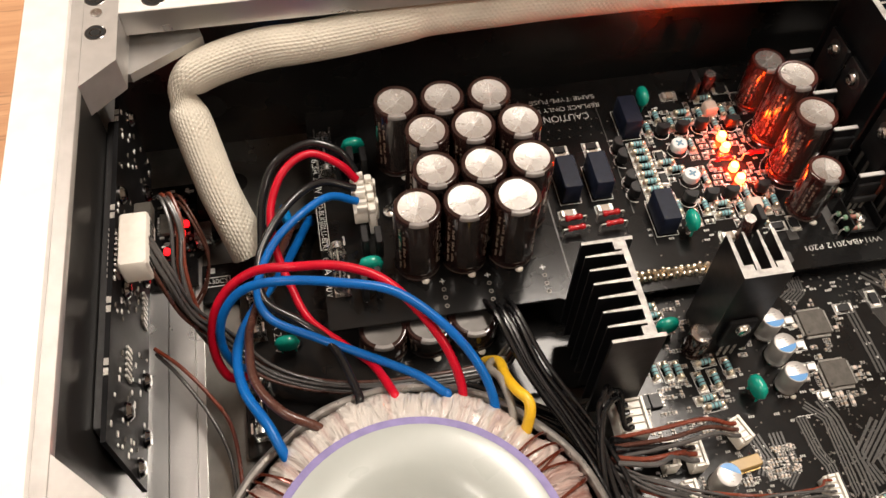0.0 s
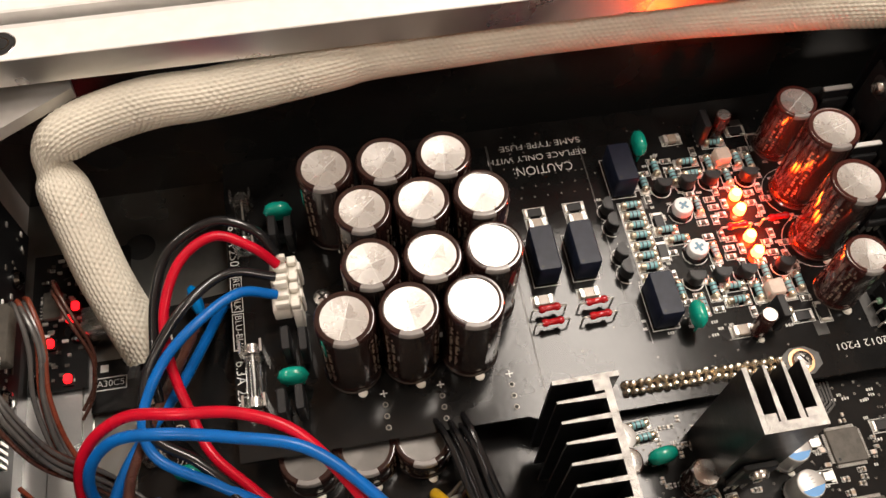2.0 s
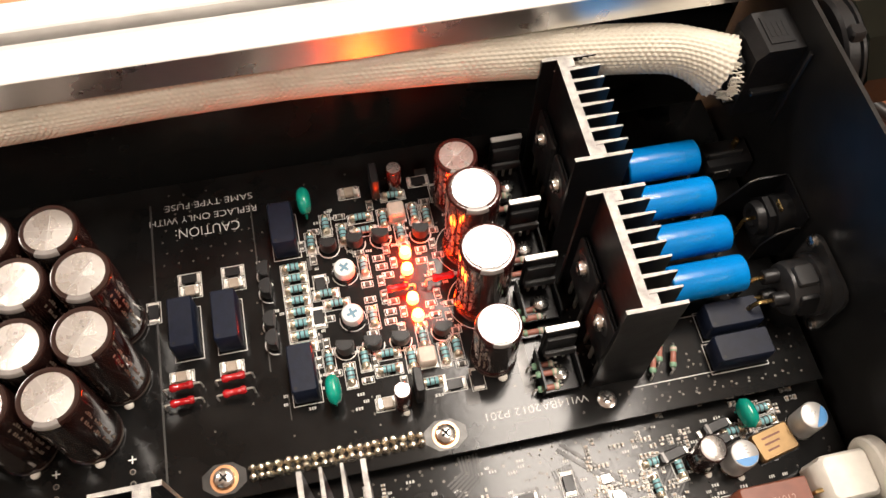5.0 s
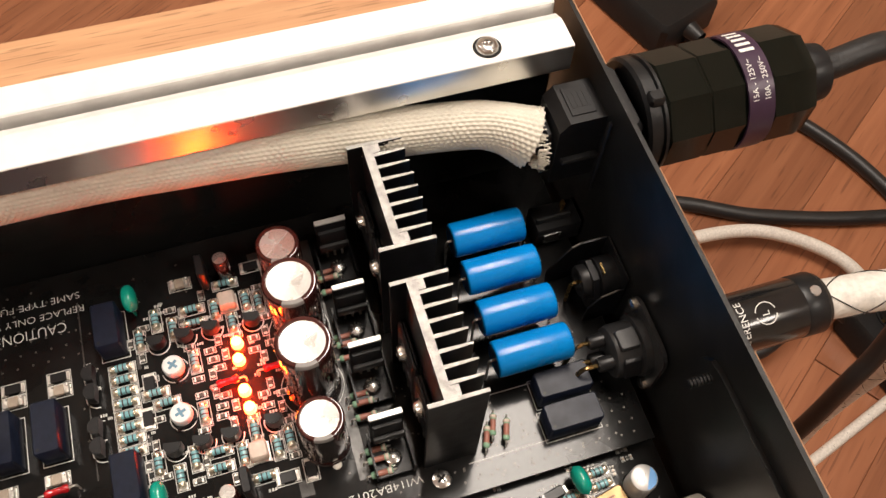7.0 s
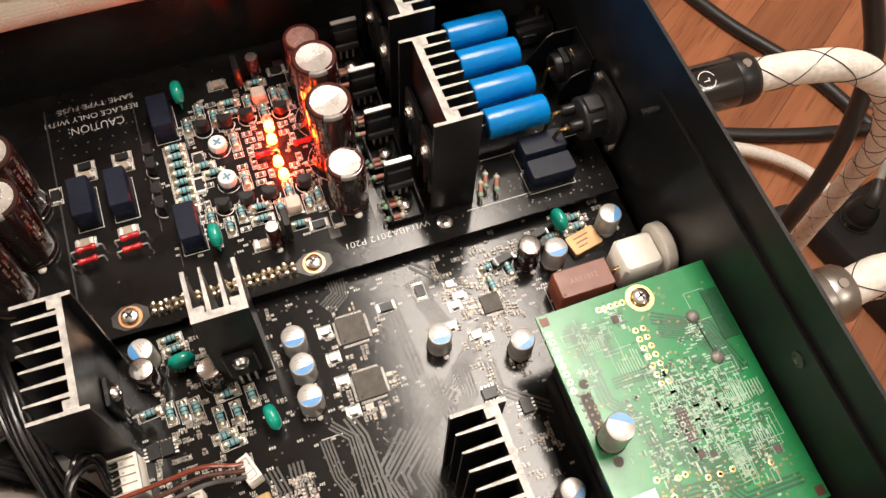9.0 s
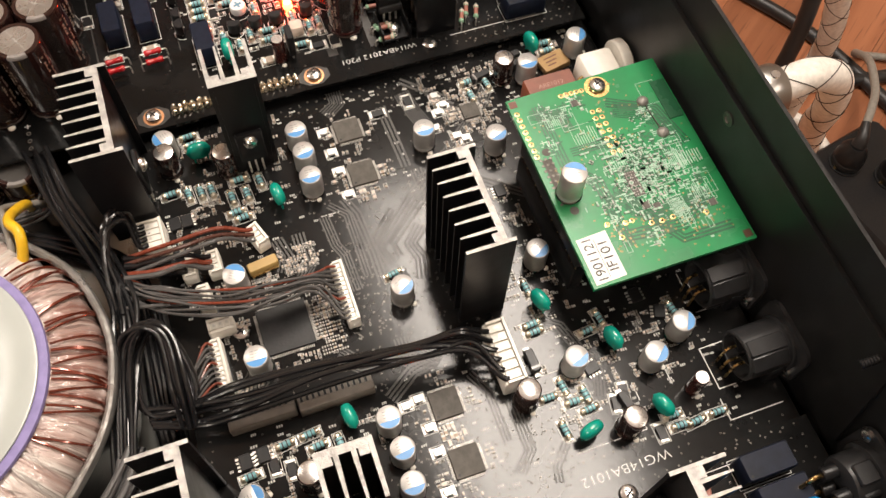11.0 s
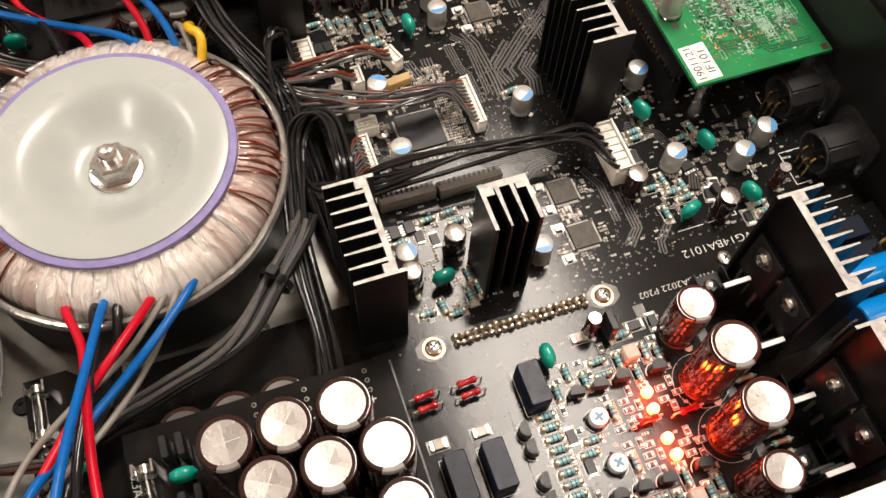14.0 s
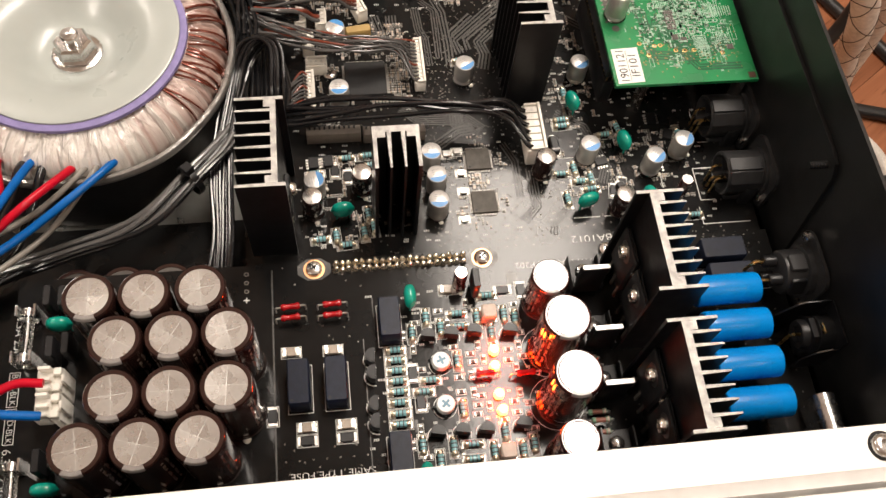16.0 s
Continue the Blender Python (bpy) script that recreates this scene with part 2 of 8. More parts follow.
def wood(name, light, dark, along, scale=1.0, rough=0.42):
    m = bpy.data.materials.new(name)
    m.use_nodes = True
    n, l = m.node_tree.nodes, m.node_tree.links
    p = n["Principled BSDF"]
    co, mp = n.new("ShaderNodeTexCoord"), n.new("ShaderNodeMapping")
    l.new(co.outputs["Object"], mp.inputs["Vector"])
    mp.inputs["Scale"].default_value = (3 * scale, 60 * scale, 60 * scale) if along == "x" else (60 * scale, 3 * scale, 60 * scale)
    info = n.new("ShaderNodeObjectInfo")
    l.new(info.outputs["Random"], mp.inputs["Location"])
    a = n.new("ShaderNodeTexNoise")
    a.inputs["Scale"].default_value, a.inputs["Detail"].default_value, a.inputs["Distortion"].default_value = 1.6, 8, 0.6
    l.new(mp.outputs[0], a.inputs["Vector"])
    r = n.new("ShaderNodeValToRGB")
    r.color_ramp.elements[0].position, r.color_ramp.elements[1].position = 0.32, 0.68
    r.color_ramp.elements[0].color, r.color_ramp.elements[1].color = (*dark, 1), (*light, 1)
    l.new(a.outputs[0], r.inputs[0])
    fleck, fmap, fmix = n.new("ShaderNodeTexNoise"), n.new("ShaderNodeMapRange"), n.new("ShaderNodeMix")
    fleck.inputs["Scale"].default_value, fleck.inputs["Detail"].default_value = 9.0, 1
    l.new(mp.outputs[0], fleck.inputs["Vector"])
    fmap.inputs[1].default_value, fmap.inputs[2].default_value, fmap.inputs[4].default_value = 0.62, 0.70, 0.55
    l.new(fleck.outputs[0], fmap.inputs[0])
    fmix.data_type = "RGBA"
    fmix.inputs[7].default_value = (*(c * 0.5 for c in dark), 1)
    l.new(fmap.outputs[0], fmix.inputs[0])
    l.new(r.outputs[0], fmix.inputs[6])
    hs = n.new("ShaderNodeHueSaturation")
    rng = n.new("ShaderNodeMapRange")
    rng.inputs[3].default_value, rng.inputs[4].default_value = 0.75, 1.2
    l.new(info.outputs["Random"], rng.inputs[0])
    l.new(rng.outputs[0], hs.inputs["Value"])
    l.new(fmix.outputs[2], hs.inputs["Color"])
    l.new(hs.outputs[0], p.inputs["Base Color"])
    p.inputs["Roughness"].default_value = rough
    b = n.new("ShaderNodeBump")
    b.inputs["Strength"].default_value, b.inputs["Distance"].default_value = 0.15, 0.0005
    l.new(a.outputs[0], b.inputs["Height"])
    l.new(b.outputs[0], p.inputs["Normal"])
    return m


BEECH = wood("steamed_beech", (0.54, 0.31, 0.165), (0.40, 0.205, 0.10), "x", 1.6)

# ---- mesh helpers (centimetres) ----


class Shape:
    """Collects primitives in centimetres; each face carries a material slot."""

    def __init__(self):
        self.v, self.f, self.m, self.s = [], [], [], []

    def add(self, verts, faces, mi=0, smooth=False):
        base = len(self.v)
        self.v += [tuple(v) for v in verts]
        for f in faces:
            self.f.append([base + i for i in f])
            self.m.append(mi)
            self.s.append(smooth)
        return self

    def box(self, x0, y0, z0, x1, y1, z1, mi=0, bev=0.0):
        """A box; bev chamfers its upright and top edges."""
        if not bev:
            v = [(x, y, z) for z in (z0, z1) for x, y in ((x0, y0), (x1, y0), (x1, y1), (x0, y1))]
            return self.add(v, [(3, 2, 1, 0), (4, 5, 6, 7), (0, 1, 5, 4), (1, 2, 6, 5), (2, 3, 7, 6), (3, 0, 4, 7)], mi)
        b = bev

        def ring(i, z):
            i0 = i
            return [(x0 + b + i0, y0 + i0, z), (x1 - b - i0, y0 + i0, z), (x1 - i0, y0 + b + i0, z), (x1 - i0, y1 - b - i0, z),
                    (x1 - b - i0, y1 - i0, z), (x0 + b + i0, y1 - i0, z), (x0 + i0, y1 - b - i0, z), (x0 + i0, y0 + b + i0, z)]
        v = ring(b * 0.6, z0) + ring(0, z0 + b * 0.6) + ring(0, z1 - b) + ring(b * 0.7, z1)
        f = [tuple(range(7, -1, -1)), tuple(range(24, 32))]
        f += [(r * 8 + i, r * 8 + (i + 1) % 8, r * 8 + 8 + (i + 1) % 8, r * 8 + 8 + i) for r in range(3) for i in range(8)]
        return self.add(v, f, mi)

    def prism(self, poly, z0, z1, mi=0, top=None):
        n = len(poly)
        v = [(x, y, z0) for x, y in poly] + [(x, y, z1) for x, y in poly]
        self.add(v, [(i, (i + 1) % n, n + (i + 1) % n, n + i) for i in range(n)] + [tuple(range(n - 1, -1, -1))], mi)
        return self.add(v[n:], [tuple(range(n))], mi if top is None else top)

    def lathe(self, profile, seg=24, mi=0, at=(0, 0, 0), axis="z", mis=None):
        """Turns (r, z) points round an axis; r = 0 at an end closes it."""
        v, f, m = [], [], []
        n = len(profile)
        for k in range(seg):
            a = 2 * math.pi * k / seg
            for r, z in profile:
                p = (r * math.cos(a), r * math.sin(a), z)
                p = p if axis == "z" else (p[2], p[0], p[1]) if axis == "x" else (p[1], p[2], p[0])
                v.append((p[0] + at[0], p[1] + at[1], p[2] + at[2]))
        for i in range(n - 1):
            slot = mis[i] if mis else mi
            for k in range(seg):
                a, b = k * n + i, ((k + 1) % seg) * n + i
                if profile[i][0] == 0:
                    face = (a, b + 1, a + 1)
                elif profile[i + 1][0] == 0:
                    face = (a, b, a + 1)
                else:
                    face = (a, b, b + 1, a + 1)
                f.append(face)
                m.append(slot)
        base = len(self.v)
        self.v += v
        self.f += [[base + i for i in face] for face in f]
        self.m += m
        self.s += [True] * len(f)
        return self

    def tube(self, pts, r, seg=10, mi=0, flat=1.0, caps=True):
        """A round wire along points; r is a number or one for each point."""
        pts = [Vector(p) for p in pts]
        n = len(pts)
        radii = r if isinstance(r, (list, tuple)) else [r] * n
        side = None
        v = []
        for i, p in enumerate(pts):
            t = (pts[min(i + 1, n - 1)] - pts[max(i - 1, 0)]).normalized()
            side = (side if side is not None else Vector((0, 0, 1)) if abs(t.z) < 0.9 else Vector((1, 0, 0)))
            side = (side - t * side.dot(t)).normalized()
            other = t.cross(side)
            for k in range(seg):
                a = 2 * math.pi * k / seg
                v.append(p + (side * math.cos(a) * flat + other * math.sin(a)) * radii[i])
        f = [(i * seg + k, i * seg + (k + 1) % seg, (i + 1) * seg + (k + 1) % seg, (i + 1) * seg + k) for i in range(n - 1) for k in range(seg)]
        self.add(v, f, mi, True)
        if caps:
            self.add(v[:seg], [tuple(range(seg - 1, -1, -1))], mi)
            self.add(v[-seg:], [tuple(range(seg))], mi)
        return self

    def moved(self, m):
        self.v = [tuple(m @ Vector(v)) for v in self.v]
        return self

    def mesh(self, name, mats):
        me = bpy.data.meshes.new(name)
        me.from_pydata([(x * C, y * C, z * C) for x, y, z in self.v], [], self.f)
        for one in mats if isinstance(mats, (list, tuple)) else [mats]:
            me.materials.append(one)
        me.polygons.foreach_set("material_index", self.m)
        me.polygons.foreach_set("use_smooth", [True] * len(self.f))
        me.set_sharp_from_angle(angle=radians(38))
        me.update()
        return me


def at(x, y, z, rz=0.0, rx=0.0, ry=0.0):
    return pose(x * C, y * C, z * C, rx, ry, rz)


def part(name, shape, mats, parent=None, label="", m=None):
    """One mesh object, under its thing or part."""
    me = shape.mesh(name, mats) if isinstance(shape, Shape) else shape
    ob = new(name, me)
    if parent is not None:
        ob.parent = parent
    if m is not None:
        ob.matrix_basis = m
    if label:
        ob["label"] = label
    return ob


def thing(name, m=None, label="", category="", group="", kind=""):
    ob = new(name)
    ob.empty_display_size = 0.005
    if m is not None:
        ob.matrix_basis = m
    return tagged(ob, label, category, group, kind)


def spread(proto, places):
    """The proto at the first place, copies of it at the others."""
    out = [proto]
    for m in places[1:]:
        out.append(copy_thing(proto, m))
    proto.matrix_basis = places[0]
    return out


def smooth_path(pts, steps=8):
    """A Catmull-Rom curve through the points."""
    p = [Vector(q) for q in pts]
    p = [p[0] * 2 - p[1]] + p + [p[-1] * 2 - p[-2]]
    out = []
    for i in range(1, len(p) - 2):
        for k in range(steps):
            t = k / steps
            out.append(0.5 * (2 * p[i] + (p[i + 1] - p[i - 1]) * t + (2 * p[i - 1] - 5 * p[i] + 4 * p[i + 1] - p[i + 2]) * t * t
                              + (3 * p[i] - p[i - 1] - 3 * p[i + 1] + p[i + 2]) * t ** 3))
    return out + [p[-2]]


# ---- the room ----
ZF = -74.0  # room floor
SHELF = -3.4  # top of the shelf
WALLX, WALLY, TOP = (-260.0, 240.0), (-230.0, 250.0), 200.0
part("wall_north", Shape().box(WALLX[0], WALLY[1], ZF, WALLX[1], WALLY[1] + 10, TOP), SKIN_WALL)["kind"] = "structure"
part("wall_south", Shape().box(WALLX[0], WALLY[0] - 10, ZF, WALLX[1], WALLY[0], TOP), SKIN_WALL)["kind"] = "structure"
part("wall_east", Shape().box(WALLX[1], WALLY[0], ZF, WALLX[1] + 10, WALLY[1], TOP), SKIN_WALL)["kind"] = "structure"
part("wall_west", Shape().box(WALLX[0] - 10, WALLY[0], ZF, WALLX[0], WALLY[1], TOP), SKIN_WALL)["kind"] = "structure"
part("ceiling", Shape().box(WALLX[0], WALLY[0], TOP, WALLX[1], WALLY[1], TOP + 10), CEILING_PAINT)["kind"] = "structure"
floor = part("floor", Shape().box(WALLX[0], WALLY[0], ZF - 4, WALLX[1], WALLY[1], ZF - 0.35), mat("dark_floor_joint", (0.06, 0.025, 0.012), 0.6))
floor["kind"] = "structure"

# ---- shelf under the unit ----
shelf = thing("shelf", at(0, 0, SHELF), "beech shelf board that the open unit stands on", "shelf")
part("board", Shape().box(-26.5, -23.1, -2.4, 24.4, 34.6, 0, bev=0.15), BEECH, shelf)
for x, y in ((-23, -19), (21, -19), (-23, 31), (21, 31)):
    part("leg", Shape().box(x - 2, y - 2, ZF - SHELF, x + 2, y + 2, -2.41, bev=0.1), BEECH, shelf)

cheek = thing("side_board", at(0, 0, SHELF), "beech board standing on edge beside the case", "board")
part("board", Shape().box(-26.2, -22.25, 0.004, 24.2, -20.93, 10.8, bev=0.12), BEECH, cheek)

# ---- chassis ----
chassis = thing("chassis", None, "open silver and black amplifier case on a beech shelf", "amplifier case")
FLOOR_Z, TOPZ = -1.40, 7.55
bottom = part("bottom_plate", Shape().box(-17.9, -20.5, FLOOR_Z - 0.2, 18.44, 20.5, FLOOR_Z), FLOOR_ALU, chassis, "bare galvanised steel bottom plate")
part("screw", Shape().lathe([(0.36, 0.0), (0.36, 0.06), (0.3, 0.14), (0.12, 0.15), (0.1, 0.05), (0, 0.05)], 20), BLACK_ANOD, chassis, "black cross-head screw", at(-14.1, -6.3, FLOOR_Z))
# Black disc for a hole in the bottom plate.
part("floor_hole", Shape().lathe([(0, 0.004), (0.5, 0.004), (0.52, 0.01)], 24), SHADOW_GAP, chassis, "", at(-12.95, -6.3, FLOOR_Z))
# Flat black disc lying on the bottom plate near the side sheet.
part("floor_hole", Shape().lathe([(0, 0.004), (0.5, 0.004), (0.52, 0.01)], 24), SHADOW_GAP, chassis, "", at(-13.9, 18.0, FLOOR_Z))
for sx, sy in ((-15, -17), (15, -17), (-15, 17), (15, 17)):
    part("foot", Shape().lathe([(0, SHELF), (2.0, SHELF), (2.1, SHELF + 0.3), (1.9, FLOOR_Z - 0.21), (0, FLOOR_Z - 0.21)], 28, at=(sx, sy, 0)), BLACK_RUBBER, chassis)


WIDE = {1: 21.48, -1: 20.85}


def side_rail(s):
    """The thick side profile: an inner ledge with screws, a groove and an outer fin; s is the side (+1 or -1)."""
    w = WIDE[s]
    outline = [(18.7, 6.55), (18.7, TOPZ - 0.03), (18.73, TOPZ), (19.55, TOPZ), (19.75, TOPZ - 0.02), (19.86, TOPZ - 0.03), (19.9, TOPZ - 0.07), (20.2, TOPZ - 0.22),
               (20.36, TOPZ - 0.42), (20.4, TOPZ + 0.03), (20.45, TOPZ + 0.08), (w - 0.06, TOPZ + 0.08), (w, TOPZ + 0.02), (w, -1.9), (20.52, -1.9),
               (20.5, 6.3), (20.4, 6.5), (18.75, 6.5)]
    x0, x1 = -16.2, 17.9
    n = len(outline)
    v = [(x0, s * y, z) for y, z in outline] + [(x1, s * y, z) for y, z in outline]
    f = [(i, (i + 1) % n, n + (i + 1) % n, n + i) for i in range(n)] + [tuple(range(n - 1, -1, -1)), tuple(range(n, 2 * n))]
    if s > 0:
        f = [tuple(reversed(q)) for q in f]
    # Groove's outer wall takes a darker aluminium, standing in for its undercut shade.
    rail = part("side_rail", Shape().add(v, f[:1], 1).add(v, f[1:7] + f[9:], 0).add(v, f[7:9], 2), [ALU, ALU_SIDE, ALU_BLOCK], chassis, "thick satin aluminium side rail")
    return rail


def socket_screw(parent, x, y, z, r=0.34, name="screw"):
    s = Shape().lathe([(r, 0.0), (r, 0.02), (r * 0.92, 0.1), (r * 0.72, 0.16), (r * 0.42, 0.17), (r * 0.40, 0.02), (0, 0.02)], 20)
    return part(name, s, STEEL, parent, "", at(x, y, z))


rails = {}
for s in (1, -1):
    rails[s] = side_rail(s)
    for x in (15.42, ):
        recess = part("screw_seat", Shape().lathe([(0.42, 0.004), (0.36, 0.008), (0, 0.008)], 24), SHADOW_GAP, rails[s], "", at(x, s * 19.3, TOPZ))
        socket_screw(rails[s], x, s * 19.3, TOPZ + 0.01)
    for x in (-15.03, ):
        part("screw_hole", Shape().lathe([(0.42, 0.004), (0.405, 0.012), (0.39, 0.006), (0.26, 0.005), (0.24, 0.009), (0.2, 0.006), (0, 0.005)], 24, mis=[1, 1, 0, 0, 1, 0]), [SHADOW_GAP, DARK_CHROME], rails[s], "dark countersunk hole", at(x, s * 19.3, TOPZ))
    part("side_sheet", Shape().box(-17.9, min(s * 20.3, s * 20.48), FLOOR_Z + 0.005, 18.2, max(s * 20.3, s * 20.48), 6.55), SIDE_SHEET, chassis, "dark grey painted side sheet")
    part("sheet_hole", Shape().lathe([(0, 0.0), (0.62, 0.0), (0.66, 0.012), (0.66, 0.02)], 24, axis="y"), SHADOW_GAP, chassis, "",
         at(-14.4, s * 20.29 - 0.01, 0.9))

# front: a thick plate with pockets behind it
front = part("front_panel", Shape().box(-19.35, -20.85, -1.9, -17.80, 21.48, TOPZ + 0.1, bev=0.06), ALU, chassis, "thick satin aluminium front panel")
for s in (1, -1):
    block = [(-17.345, 15.4), (-16.205, 16.45), (-16.205, 21.48), (-17.345, 21.48)]
    block = [(x, s * min(y, WIDE[s])) for x, y in block]
    b = part("corner_block", Shape().prism(block if s > 0 else block[::-1], 6.2, TOPZ), ALU_BLOCK, chassis)
    part("set_screw", Shape().lathe([(0.2, 0.0), (0.2, 0.05), (0.12, 0.06), (0.1, 0.02), (0, 0.02)], 16), STEEL, b, "", at(-16.92, s * 18.8, TOPZ + 0.004))
    for hx, hy in ((-16.92, 17.85), (-17.0, 19.55)):
        part("screw_hole", Shape().lathe([(0.36, 0.004), (0.345, 0.012), (0.33, 0.006), (0.22, 0.005), (0.2, 0.009), (0.17, 0.006), (0, 0.005)], 24, mis=[1, 1, 0, 0, 1, 0]), [SHADOW_GAP, DARK_CHROME], b, "", at(hx, s * hy, TOPZ))
    g = [(-16.9, 17.6), (-16.2, 17.35), (-13.7, 18.9), (-13.9, 19.6), (-16.9, 19.9)]
    g = [(x, s * y) for x, y in g]
    part("gusset", Shape().prism(g if s > 0 else g[::-1], 5.6, 6.0), ALU_BLOCK, chassis, "diagonal aluminium corner gusset")
part("front_frame", Shape().box(-17.795, -20.84, 7.2, -17.35, 21.47, TOPZ - 0.02, bev=0.03), ALU_BLOCK, chassis, "inner aluminium edge strip of the front panel")
part("inner_liner", Shape().box(-17.79, -16.1, FLOOR_Z + 0.01, -17.36, 16.1, 7.195), DARK_GREY, chassis, "dark grey liner behind the front panel")
for x0, x1, z1 in ((-17.355, -16.65, -1.22), (-16.61, -15.67, -1.22), (-15.63, -15.35, -1.3)):
    part("sill_plate", Shape().box(x0, -16.1, FLOOR_Z + 0.004, x1, 16.1, z1), SILL_ALU, chassis, "bright aluminium sill behind the front panel")
mid = [(-17.345, -3.1), (-16.0, -1.8), (-16.0, 1.8), (-17.345, 3.1)]
part("centre_block", Shape().prism(mid, 5.6, TOPZ - 0.03), ALU_BLOCK, chassis)

# rear
rear = part("rear_panel", Shape().box(18.45, -20.85, -1.9, 18.58, 21.48, 7.35), BLACK_PAINT, chassis, "black powder-coated rear panel")
inner = [(-10.2, 0.7), (10.2, 0.7), (9.55, 5.2), (9.25, 5.62), (8.8, 5.75), (-8.8, 5.75), (-9.25, 5.62), (-9.55, 5.2)]
v = [(18.28, y, z) for y, z in inner] + [(18.44, y, z) for y, z in inner]
n = len(inner)
part("rear_inner_plate", Shape().add(v, [tuple(range(n - 1, -1, -1)), tuple(range(n, 2 * n))] + [(i, (i + 1) % n, n + (i + 1) % n, n + i) for i in range(n)]),
     BLACK_PAINT, chassis, "black inner mounting plate")
for y in (8.97, -8.97):
    part("stud", Shape().tube([(18.3 - 0.05 * i, y, 5.18) for i in range(15)], [0.125 if i % 2 else 0.15 for i in range(15)], 12), BLACK_ANOD, chassis, "blackened threaded stud")
for y, z in ((-0.1, 5.0), ):
    part("rivet", Shape().lathe([(0.26, 18.28), (0.26, 18.24), (0.16, 18.22), (0.12, 18.26), (0, 18.26)], 18, at=(0, y, z), axis="x"), RIVET, chassis)

# ---- transformer ----
toroid = thing("toroidal_transformer", at(-8.8, 0, 0), "large taped toroidal transformer with a grey dished lid", "transformer")
prof = [(2.0, -1.35), (5.45, -1.35), (5.72, -0.9), (5.8, 0.0), (5.8, 1.55), (5.68, 2.1), (5.4, 2.55), (4.9, 2.82), (4.2, 2.95), (3.4, 2.93), (3.05, 1.8), (3.0, -1.3)]
seg, rows = 330, []
rng = random.Random(3)
jit = [rng.uniform(-1, 1) for _ in range(seg)]
vv, ff = [], []
for k in range(seg):
    a = 2 * math.pi * k / seg
    w = 0.025 * jit[k] + 0.10 * jit[k // 5 * 3 % seg] + 0.06 * jit[k // 11 * 7 % seg]
    for i, (r, z) in enumerate(prof):
        d = (w + 0.03 * jit[(k * 7 + i * 31) % seg]) if 4 <= i <= 8 else w * 0.4
        vv.append(((r + d * 0.7) * math.cos(a), (r + d * 0.7) * math.sin(a), z + d * 0.6))
n = len(prof)
for k in range(seg):
    for i in range(n - 1):
        ff.append((k * n + i, ((k + 1) % seg) * n + i, ((k + 1) % seg) * n + i + 1, k * n + i + 1))


